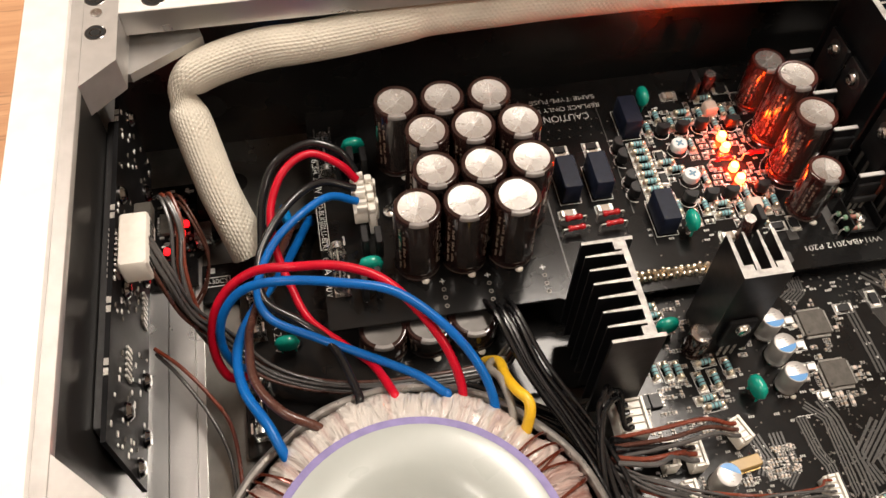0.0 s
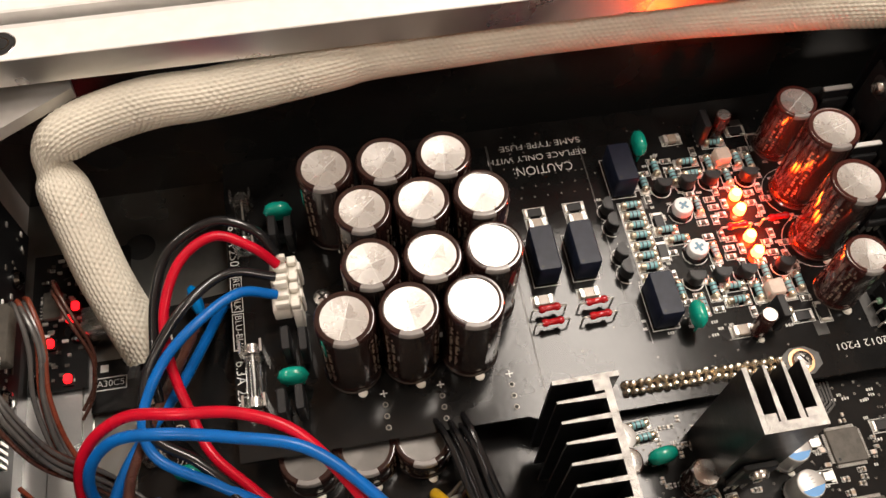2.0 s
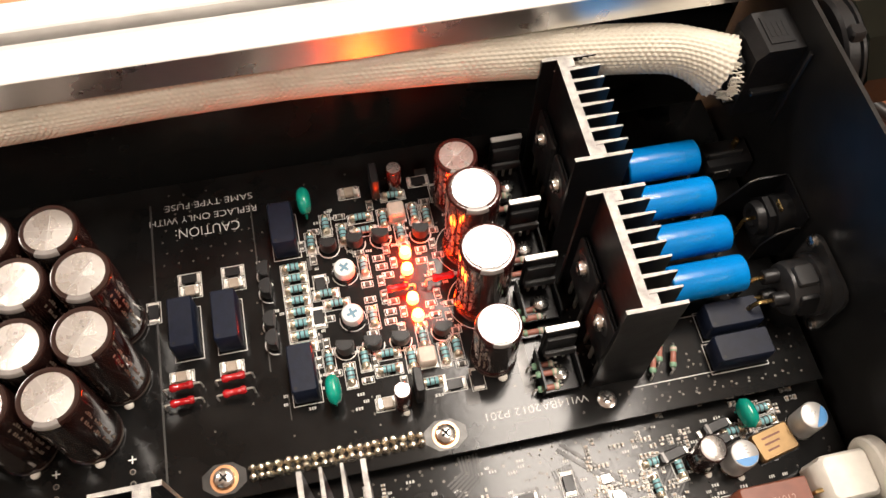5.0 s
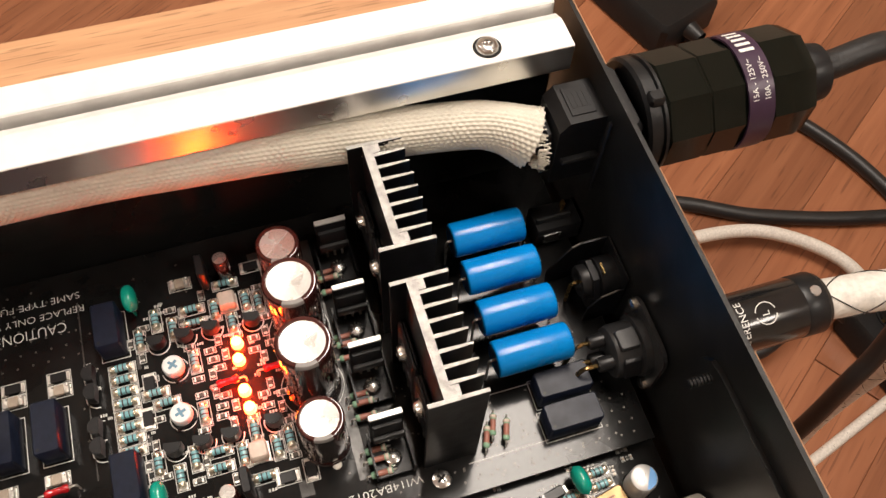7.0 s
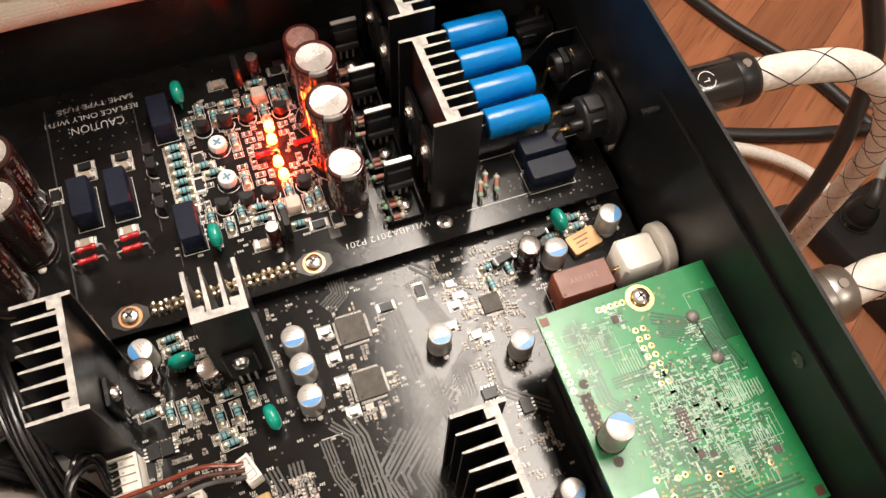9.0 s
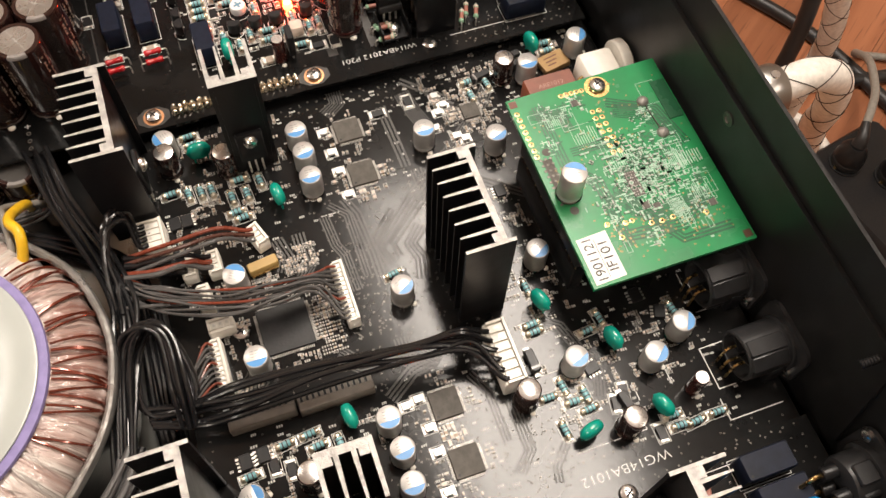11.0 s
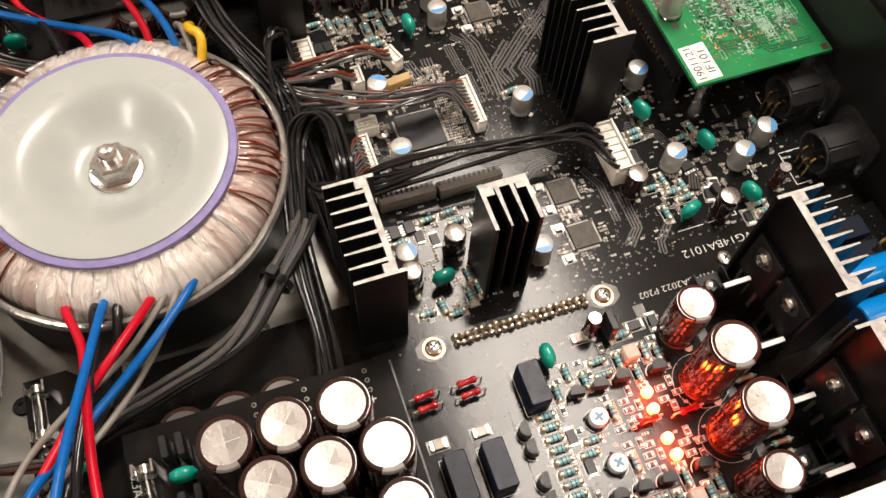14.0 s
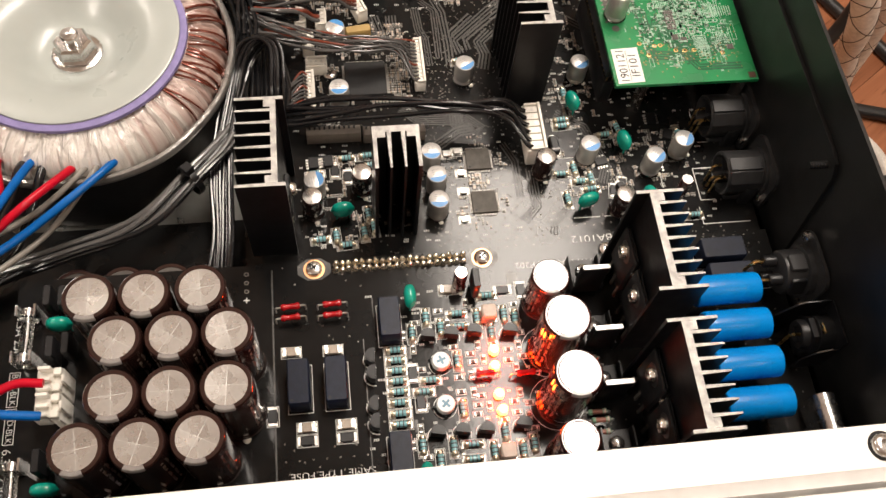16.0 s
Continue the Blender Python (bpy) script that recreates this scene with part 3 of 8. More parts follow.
def winding_material():
    m = bpy.data.materials.new("copper_winding_under_clear_tape")
    m.use_nodes = True
    n_, l = m.node_tree.nodes, m.node_tree.links
    p = n_["Principled BSDF"]
    co, sep, at2 = n_.new("ShaderNodeTexCoord"), n_.new("ShaderNodeSeparateXYZ"), n_.new("ShaderNodeMath")
    l.new(co.outputs["Object"], sep.inputs[0])
    at2.operation = "ARCTAN2"
    l.new(sep.outputs[1], at2.inputs[0])
    l.new(sep.outputs[0], at2.inputs[1])
    comb_ = n_.new("ShaderNodeCombineXYZ")
    l.new(at2.outputs[0], comb_.inputs[0])
    drift = n_.new("ShaderNodeVectorMath")
    drift.operation = "LENGTH"
    l.new(co.outputs["Object"], drift.inputs[0])
    skew = n_.new("ShaderNodeMath")
    skew.operation, skew.inputs[1].default_value = "MULTIPLY", 1.2
    l.new(drift.outputs["Value"], skew.inputs[0])
    l.new(skew.outputs[0], comb_.inputs[1])
    fine = n_.new("ShaderNodeTexNoise")
    fine.inputs["Scale"].default_value, fine.inputs["Detail"].default_value = 17, 7
    l.new(comb_.outputs[0], fine.inputs["Vector"])
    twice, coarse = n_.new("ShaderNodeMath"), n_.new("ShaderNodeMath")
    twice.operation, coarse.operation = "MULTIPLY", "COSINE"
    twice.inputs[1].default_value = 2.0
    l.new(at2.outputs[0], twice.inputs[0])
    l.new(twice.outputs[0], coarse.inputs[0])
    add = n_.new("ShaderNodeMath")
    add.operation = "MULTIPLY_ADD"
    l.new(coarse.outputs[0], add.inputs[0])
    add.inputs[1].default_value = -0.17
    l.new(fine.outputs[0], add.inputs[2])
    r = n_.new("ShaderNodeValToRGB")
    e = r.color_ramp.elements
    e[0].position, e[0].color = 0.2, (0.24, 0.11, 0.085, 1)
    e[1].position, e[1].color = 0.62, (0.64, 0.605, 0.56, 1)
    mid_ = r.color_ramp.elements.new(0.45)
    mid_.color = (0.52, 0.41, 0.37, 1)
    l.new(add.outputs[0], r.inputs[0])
    l.new(r.outputs[0], p.inputs["Base Color"])
    p.inputs["Roughness"].default_value = 0.3
    p.inputs["Coat Weight"].default_value = 1.0
    p.inputs["Coat Roughness"].default_value = 0.04
    p.inputs["Coat IOR"].default_value = 1.9
    b = n_.new("ShaderNodeBump")
    b.inputs["Strength"].default_value, b.inputs["Distance"].default_value = 1.0, 0.001
    l.new(fine.outputs[0], b.inputs["Height"])
    crinkle = n_.new("ShaderNodeTexNoise")
    crinkle.inputs["Scale"].default_value, crinkle.inputs["Detail"].default_value, crinkle.inputs["Distortion"].default_value = 14, 4, 0.5
    along = n_.new("ShaderNodeMath")
    along.operation, along.inputs[1].default_value = "MULTIPLY", 9.0
    l.new(drift.outputs["Value"], along.inputs[0])
    wrap = n_.new("ShaderNodeCombineXYZ")
    l.new(at2.outputs[0], wrap.inputs[0])
    l.new(along.outputs[0], wrap.inputs[1])
    l.new(wrap.outputs[0], crinkle.inputs["Vector"])
    b2 = n_.new("ShaderNodeBump")
    b2.inputs["Strength"].default_value, b2.inputs["Distance"].default_value = 1.0, 0.005
    l.new(crinkle.outputs[0], b2.inputs["Height"])
    l.new(b.outputs[0], b2.inputs["Normal"])
    l.new(b2.outputs[0], p.inputs["Normal"])
    l.new(b2.outputs[0], p.inputs["Coat Normal"])
    return m


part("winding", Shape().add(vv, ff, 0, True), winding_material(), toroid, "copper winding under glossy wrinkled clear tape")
part("belly_band", Shape().lathe([(5.9, -1.36), (5.98, -1.3), (5.98, 1.7), (5.9, 1.8)], 120), BLACK_PLASTIC, toroid, "black band round the winding")
rim, rr_ = [], random.Random(6)
for k in range(97):
    a = 2 * math.pi * k / 96
    q = 5.98 + (0.02 * math.sin(5 * a) + 0.015 * math.sin(13 * a + 1))
    rim.append((q * math.cos(a), q * math.sin(a), 1.88 + 0.04 * math.sin(7 * a)))
part("tape_rim", Shape().tube(rim, 0.15, 10, flat=1.5), mat("silvery_taped_rim", (0.46, 0.45, 0.43), 0.3, 0.7, var=0.25, scale=120, bump=0.9, bump_scale=260), toroid, "silvery taped rim")
for side in (0.0, math.pi):
    for k in range(10):
        a0 = side + radians(-38 + 8.4 * k + rr_.uniform(-2.6, 2.6))
        for j in range(rr_.choice((1, 2, 3, 4))):
            a1, tw = a0 + 0.016 * j, rr_.uniform(-0.03, 0.03)
            line_ = [(q * math.cos(a1 + tw * i), q * math.sin(a1 + tw * i), z) for i, (q, z) in enumerate(((5.87, 1.5), (5.8, 2.08), (5.52, 2.55), (5.0, 2.87), (4.5, 3.0)))]
            part("copper_strand", Shape().tube(smooth_path(line_, 3), 0.04, 6), COPPER_STRAND, toroid)
part("pad", Shape().lathe([(3.7, 2.9), (4.42, 2.96), (4.46, 3.02), (4.44, 3.14), (4.3, 3.17), (3.7, 3.16)], 96), LILAC, toroid, "lilac rubber pad")
part("lid", Shape().lathe([(0, 2.06), (1.2, 2.06), (1.5, 2.13), (1.9, 2.42), (2.3, 2.75), (2.6, 2.96), (2.85, 3.10), (3.1, 3.18), (4.12, 3.26), (4.17, 3.24), (4.18, 3.19), (3.1, 3.175), (2.9, 3.1)][::-1], 96), GREY_DISC, toroid, "pale grey dished steel lid")
bolt = part("bolt", Shape().lathe([(0.36, 2.07), (0.36, 3.2), (0.31, 3.26), (0.16, 3.26), (0, 3.2)], 24), STEEL, toroid)
part("washer", Shape().lathe([(0.98, 2.07), (0.98, 2.13), (0.93, 2.16), (0.3, 2.16)], 32), STEEL, bolt)
part("nut", Shape().lathe([(0.82, 2.17), (0.86, 2.25), (0.74, 2.34), (0.74, 2.78), (0.64, 2.88), (0.36, 2.88)], 6), STEEL, bolt)

# ---- boards ----
ZA = 0.575
A_EDGE = [(-10.6, 9.15), (-2.2, 9.15), (-1.6, 8.88), (17.9, 8.88), (17.9, 19.6), (-10.6, 19.6)]


def flip(poly, s):
    return poly if s > 0 else [(x, -y) for x, y in poly][::-1]


boards = {}
for s, tag in ((1, "far"), (-1, "near")):
    b = thing("circuit_board", None, "black output stage circuit board carrying amber lights and tall capacitors", "circuit board", "output stage boards")
    edge = A_EDGE if s > 0 else [(x, 9.1 if abs(y - 8.88) < 0.01 else y) for x, y in A_EDGE]
    part("substrate", Shape().prism(flip(edge, s), ZA - 0.16, ZA), PCB, b)
    boards[s] = b
main = thing("circuit_board", None, "large black digital circuit board in the middle of the case", "circuit board")
part("substrate", Shape().box(-1.2, -9.6, -0.16, 18.0, 9.6, 0), PCB, main)
boards[0] = main
for s in (1, -1):
    lower = thing("circuit_board", None, "black power supply board lying under the output board", "circuit board", "lower supply boards")
    part("substrate", Shape().prism(flip([(-13.9, 5.6), (-12.4, 5.6), (-11.6, 6.3), (-0.6, 6.3), (-0.6, 8.3), (-2.4, 19.8), (-10.2, 19.8), (-10.2, 15.6), (-13.9, 15.2), (-13.9, 13.7), (-15.3, 13.7), (-15.3, 12.0), (-13.9, 12.0)], s), -1.16, -1.0), PCB, lower)
    boards[2 * s] = lower


# ---- heat sinks ----
def heat_sink(a1, s0, s1, tip, flange, fins, t, h, label, group, m, along="y"):
    """A spine from s0 to s1 with fins to tip; the two end fins also reach back to flange. Pieces butt on the spine's faces."""
    hs = thing("heat_sink", m, label, "heat sink", group)

    def bar(name, x0, x1, y0, y1, thin=0.0):
        q = [(x0, y0), (x1, y0 + thin), (x1, y1 - thin), (x0, y1)]
        q = q if x1 > x0 else q[::-1]
        if along == "x":
            q = [(y, x) for x, y in q][::-1]
        part(name, Shape().prism(q, 0, h - 0.012).prism(q, h - 0.011, h, 1), [BLACK_ANOD, ALU_CUT], hs)

    d = 1 if tip > s0 else -1
    face, back = (max(s0, s1), min(s0, s1)) if d > 0 else (min(s0, s1), max(s0, s1))
    bar("spine", s0, s1, t + 0.002, a1 - t - 0.002)
    for x, y0 in ((face, t + 0.003), (face, a1 - t - 0.303)):
        bar("screw_channel", x + d * 0.002, x + d * 0.22, y0, y0 + 0.3)
    gap = (a1 - t) / (fins - 1)
    for i in range(fins):
        y0 = i * gap
        ends = i in (0, fins - 1)
        bar("fin", flange if ends else face + d * 0.002, tip, y0, y0 + t, t * (0.08 if ends else 0.26))
    return hs


def bump_screw(parent, x, y, z, axis="x", d=-1, r=0.28):
    prof_ = [(r, 0.0), (r, d * 0.08), (r * 0.75, d * 0.2), (r * 0.3, d * 0.22), (r * 0.22, d * 0.1), (0, d * 0.1)]
    return part("screw", Shape().lathe(prof_, 16, axis=axis), STEEL, parent, "", at(x, y, z))


for s in (1, -1):
    for y0 in (10.0, 14.55):
        y0s = y0 if s > 0 else -y0 - 3.6
        h = heat_sink(3.6, 0.44, 0.69, 1.62, 0.0, 9, 0.12, 5.4, "tall black finned heat sink with bare cut top holding power transistors", "output heat sinks", at(10.88, y0s, ZA + 0.01))
        bump_screw(h, 0.43, 1.8, 2.55, r=0.15)
        for yy in (0.95, 2.65):
            t = thing("power_transistor", at(11.27, y0s + yy, ZA + 2.3), "black power transistor screwed to a heat sink face", "transistor", "power transistors")
            part("package", Shape().box(-0.24, -0.78, -1.2, 0.0, 0.78, 1.0, bev=0.08), BLACK_PLASTIC, t)
            part("collar", Shape().lathe([(0.0, -0.242), (0.42, -0.242), (0.42, -0.246), (0.0, -0.246)][::-1], 20, at=(0, 0, 0.45), axis="x"), DIN_PLASTIC, t)
            bump_screw(t, -0.247, 0, 0.45)
            part("insulator", Shape().box(-0.02, -0.86, -1.3, -0.001, -0.785, 1.1), BLACK_ANOD, t)
            for k in (-0.5, 0, 0.5):
                part("lead", Shape().box(-0.16, k - 0.06, -2.29, -0.08, k + 0.06, -1.2), HOLE_TIN, t)
    heat_sink(3.65, 1.42, 1.22, 0.0, 1.68, 8, 0.13, 5.15, "black finned heat sink with sawn aluminium top on the digital board", "digital board heat sinks", at(-2.28, 4.85 if s > 0 else -8.5, 0.02))
    heat_sink(1.65, -0.25 * s, 0.0, 1.45 * s, -0.25 * s, 4, 0.15, 5.15, "small black heat sink with four fins and bare top", "small heat sinks", at(2.4, s * 6.6, 0.02), "x")
    for m_, g_ in ((at(-0.85, (6.3 if s > 0 else -6.9), 1.45, 180), 0), (at(3.22, s * 6.34, 1.35, -90 if s < 0 else 90), 1)):
        t = thing("power_transistor", m_, "black regulator transistor screwed to a small heat sink", "transistor", "regulators")
        part("package", Shape().box(-0.2, -0.5, -0.5, 0.0, 0.5, 1.1, bev=0.05), BLACK_PLASTIC, t)
        bump_screw(t, -0.2, 0, 0.75)
        for k in (-0.25, 0, 0.25):
            part("lead", Shape().tube([(-0.1, k, -0.5), (-0.1, k, -1.33)], 0.045, 6), SOLDER, t)
heat_sink(3.7, 1.36, 1.16, 0.0, 1.62, 8, 0.13, 5.2, "black finned heat sink in the middle of the digital board", "digital board heat sinks", at(8.33, -2.15, 0.02))


# ---- electrolytic capacitors ----
def big_cap(r, h, sleeve, label, group, lid_r=0.79, lid_metal=None):
    c = thing("electrolytic_capacitor", None, label, "capacitor", group)
    body = Shape().lathe([(0, 0.02), (r * 0.9, 0.02), (r * 0.97, 0.06), (r, 0.14), (r, 0.24), (r * 0.965, 0.3), (r, 0.38), (r, h - 0.12), (r * 0.985, h - 0.05),
                          (r * 0.94, h - 0.005), (r * 0.90, h), (r * lid_r, h - 0.01), (r * (lid_r - 0.01), h - 0.05)], 36)
    part("sleeve", body, sleeve, c)
    lid = Shape()
    for q in range(4):
        a0 = q * math.pi / 2
        cs, sn = math.cos(a0), math.sin(a0)
        g, R = 0.013 * r / 0.9, r * lid_r
        v_ = [(g, g, h - 0.05)] + [(max(g, R * math.cos(t * math.pi / 20)), max(g, R * math.sin(t * math.pi / 20)), h - 0.025) for t in range(11)]
        v_ = [(x * cs - y * sn, x * sn + y * cs, z) for x, y, z in v_]
        lid.add(v_, [(0, k, k + 1) for k in range(1, 11)], 0, True)
    lid.lathe([(r * lid_r, h - 0.045), (r * 0.1, h - 0.055), (0, h - 0.055)], 24, 1)
    part("lid", lid, [lid_metal or ALU_FOIL, lid_metal or SCORE], c, "scored aluminium lid")
    st = Shape()
    a = [radians(-118 + 4 * k) for k in range(13)]
    R = r + 0.006
    zs = [0.42, h - 0.13]
    v_ = [(R * math.cos(t), R * math.sin(t), z) for z in zs for t in a]
    n_ = len(a)
    st.add(v_, [(k, k + 1, n_ + k + 1, n_ + k) for k in range(n_ - 1)], 0, True)
    ring = [(R, h - 0.13), (r * 0.99 + 0.006, h - 0.05), (r * 0.945, h + 0.001), (r * 0.90, h + 0.006), (r * (lid_r + 0.005), h - 0.003)]
    v_ = [(q * math.cos(t), q * math.sin(t), z) for q, z in ring for t in a]
    st.add(v_, [(i * n_ + k, i * n_ + k + 1, (i + 1) * n_ + k + 1, (i + 1) * n_ + k) for i in range(len(ring) - 1) for k in range(n_ - 1)], 1, True)
    part("stripe", st, [mat_stripe, SLEEVE_STRIPE], c, "pale polarity stripe")
    pr = Shape()
    for j, ang in enumerate((-40, 50, 140, 215)):
        for k in range(2 * int(h / 0.2)):
            if (k * 7 + j) % 5 == 0:
                continue
            z0_, a0, w = h * 0.16 + (k // 2) * 0.145, radians(ang + 14 * (k % 2)), 0.10
            pts_ = [(R * math.cos(a0 + dz), R * math.sin(a0 + dz)) for dz in (-0.055, 0.055 - 0.05 * (k % 3 == 0))]
            pr.add([(pts_[0][0], pts_[0][1], z0_), (pts_[1][0], pts_[1][1], z0_), (pts_[1][0], pts_[1][1], z0_ + w), (pts_[0][0], pts_[0][1], z0_ + w)], [(0, 1, 2, 3)])
    part("print", pr, SLEEVE_PRINT, c)
    part("skirt", Shape().lathe([(r * 1.01, 0.03), (r * 1.045, 0.05), (r * 1.045, 0.10), (r * 1.0, 0.135)], 32), mat_stripe, c, "shrunk lower rim")
    part("glue_bead", Shape().lathe([(0.0, 0.0), (0.15, 0.0), (0.14, 0.05), (0.07, 0.09), (0, 0.1)][::-1], 10, at=(0.2 * r, -r * 1.02, 0.004)), WHITE_NYLON, c, "white glue dab")
    return c


mat_stripe = mat("grey_brown_stripe_print", (0.034, 0.028, 0.026), 0.15, var=0.1, scale=300, coat=0.6)
BIG = [(-7.1, 16.45), (-5.33, 16.45), (-3.55, 16.4), (-6.17, 14.87), (-4.45, 14.88), (-2.7, 14.85), (-6.17, 13.06), (-4.43, 13.05), (-2.69, 13.05), (-7.07, 11.53), (-5.33, 11.53), (-3.55, 11.48)]
rng = random.Random(11)


def cap_set(proto, places, z, turn=True):
    obs = spread(proto, [at(x, y, z) for x, y in places])
    for o in obs:
        for ch in o.children:
            if ch.name.startswith("lid"):
                ch.matrix_basis = pose(0, 0, 0, 0, 0, rng.uniform(0, 90))
    return obs


cap_set(big_cap(0.84, 3.5, SLEEVE_BROWN, "tall dark brown electrolytic capacitor with scored aluminium lid", "supply capacitors"),
        [(x, s * y) for s in (1, -1) for x, y in BIG], ZA)
cap_set(big_cap(0.81, 3.5, SLEEVE_RED, "tall maroon electrolytic capacitor lit by amber lights", "output stage capacitors"),
        [(x, s * y) for s in (1, -1) for x, y in ((8.38, 15.42), (8.34, 13.47))], ZA)
cap_set(big_cap(0.68, 2.5, SLEEVE_RED, "shorter maroon electrolytic capacitor on the output board", "output stage capacitors"),
        [(x, s * y) for s in (1, -1) for x, y in ((8.3, 17.3), (8.28, 11.55))], ZA)


# ---- blue film capacitors ----
def blue_cap():
    c = thing("film_capacitor", None, "glossy bright blue axial film capacitor lying flat", "capacitor", "blue film capacitors")
    part("wrap", Shape().lathe([(0.5, -1.2), (0.555, -1.16), (0.57, -1.06), (0.57, 1.06), (0.555, 1.16), (0.5, 1.2)], 32, axis="x"), BLUE_FILM, c)
    part("end_fill", Shape().lathe([(0.51, -1.18), (0.0, -1.17)], 24, axis="x"), BLUE_END, c)
    part("end_fill", Shape().lathe([(0.51, 1.18), (0.0, 1.17)], 24, axis="x"), BLUE_END, c)
    for d in (-1, 1):
        part("lead", Shape().tube([(d * 1.15, 0, 0), (d * 1.3, 0, 0), (d * 1.35, 0, -0.1), (d * 1.35, 0, -1.49)], 0.045, 6), SOLDER, c)
    return c


spread(blue_cap(), [at(14.86, s * y, ZA + 1.5, 0) for s in (1, -1) for y in (16.42, 15.0, 13.55, 12.15)])


# ---- small parts on the boards ----
def resistor_mesh(body, band):
    s = Shape()
    L, r = 0.325, 0.122
    s.lathe([(0, -L), (r * 0.9, -L), (r, -L + 0.02), (r, -L + 0.13), (r * 0.93, -L + 0.145), (r * 0.93, -0.10), (r * 0.95, -0.098), (r * 0.95, -0.06), (r * 0.93, -0.058),
             (r * 0.93, 0.05), (r * 0.95, 0.052), (r * 0.95, 0.085), (r * 0.93, 0.087), (r * 0.93, L - 0.145), (r, L - 0.13), (r, L - 0.02), (r * 0.9, L), (0, L)],
            10, at=(0, 0, r + 0.02), axis="x", mis=[1, 1, 1, 1, 0, 2, 2, 2, 0, 2, 2, 2, 0, 1, 1, 1, 1])
    return s.mesh("resistor", [body, BRASS_CAP, band])


LANDS = {}  # solder lands and outlines under the small parts, gathered for each board


def land(board, x, y, z, rz, w=0.43, h=0.19, pad=True):
    s = LANDS.setdefault(board, Shape())
    m = Matrix.Translation((x, y, z)) @ Matrix.Rotation(radians(rz), 4, "Z")
    one = Shape()
    for d in (-1, 1) if pad else ():
        one.box(min(d * w * 0.42, d * w * 0.9), -h * 0.75, 0.003, max(d * w * 0.42, d * w * 0.9), h * 0.75, 0.016, 0)
    t = 0.024
    for x0, y0, x1, y1 in ((-w, -h, w, -h + t), (-w, h - t, w, h), (-w, -h + t, -w + t, h - t), (w - t, -h + t, w, h - t)):
        one.box(x0, y0, 0.001, x1, y1, 0.006, 1)
    one.moved(m)
    base = len(s.v)
    s.v += one.v
    s.f += [[base + i for i in f] for f in one.f]
    s.m += one.m
    s.s += one.s


RES = resistor_mesh(RES_BODY, RES_BAND)
RES_G = Shape()
RES_G.lathe([(0, -0.33), (0.08, -0.33), (0.11, -0.29), (0.11, -0.2), (0.09, -0.16), (0.09, 0.16), (0.11, 0.2), (0.11, 0.29), (0.08, 0.33), (0, 0.33)], 10, at=(0, 0, 0.32), axis="x",
            mis=[0, 0, 0, 1, 1, 0, 2, 0, 0])
RES_G.tube([(-0.32, 0, 0.32), (-0.42, 0, 0.32), (-0.46, 0, 0.26), (-0.46, 0, 0.0)], 0.03, 6, 3).tube([(0.32, 0, 0.32), (0.42, 0, 0.32), (0.46, 0, 0.26), (0.46, 0, 0.0)], 0.03, 6, 3)
RES_G = RES_G.mesh("resistor", [RES_TAN, RED_BAND, BEIGE_PART, SOLDER])
RED_AX = Shape()
RED_AX.lathe([(0, -0.34), (0.09, -0.34), (0.125, -0.28), (0.125, -0.19), (0.1, -0.15), (0.1, 0.15), (0.125, 0.19), (0.125, 0.28), (0.09, 0.34), (0, 0.34)], 12, at=(0, 0, 0.42), axis="x")
for d in (-1, 1):
    RED_AX.tube([(d * 0.32, 0, 0.42), (d * 0.5, 0, 0.42), (d * 0.54, 0, 0.36), (d * 0.54, 0, 0.0)], 0.032, 6, 1)
RED_AX = RED_AX.mesh("resistor", [RED_RES, SOLDER])
TO92 = Shape()
arc = [(0.27 * math.cos(radians(a)), 0.27 * math.sin(radians(a))) for a in range(-25, 206, 21)]
TO92.prism(arc, 0.16, 0.60).prism([(x * 0.92, y * 0.92) for x, y in arc], 0.60, 0.625)
for k in (-0.12, 0, 0.12):
    TO92.box(k - 0.025, 0.0, 0, k + 0.025, 0.05, 0.16, 1)
for i in range(len(arc) - 1):
    (xa, ya), (xb, yb) = arc[i], arc[i + 1]
    q_ = [(xa * k_, ya * k_, z_) for k_, z_ in ((1.2, 0.004), (1.32, 0.004))] + [(xb * k_, yb * k_, z_) for k_, z_ in ((1.32, 0.004), (1.2, 0.004))]
    TO92.add(q_, [(0, 1, 2, 3)], 2)
TO92 = TO92.mesh("transistor", [BLACK_PLASTIC, SOLDER, SILK])
CHIP_SQ = Shape().box(-0.15, -0.13, 0.02, 0.15, 0.13, 0.13, 0, bev=0.02)
CHIP_SQ = CHIP_SQ.mesh("tantalum_chip", [ALU_CAN, SOLDER, SILK])
CHIP_S = Shape().box(-0.075, -0.06, 0.012, 0.075, 0.06, 0.07, 0, bev=0.01).box(-0.13, -0.06, 0.004, -0.077, 0.06, 0.066, 1).box(0.077, -0.06, 0.004, 0.13, 0.06, 0.066, 1)
CHIP_S = CHIP_S.mesh("chip_component", [CHIP_PLASTIC, SOLDER])
CHIP_WH = Shape().box(-0.15, -0.16, 0.02, 0.15, 0.16, 0.17, 0, bev=0.02).box(-0.3, -0.165, 0.003, -0.151, 0.165, 0.175, 1, bev=0.02).box(0.151, -0.165, 0.003, 0.3, 0.165, 0.175, 1, bev=0.02)
CHIP_WH = CHIP_WH.mesh("chip_capacitor", [mat("tan_ceramic_body", (0.40, 0.335, 0.27), 0.3, var=0.15, scale=500), SOLDER])
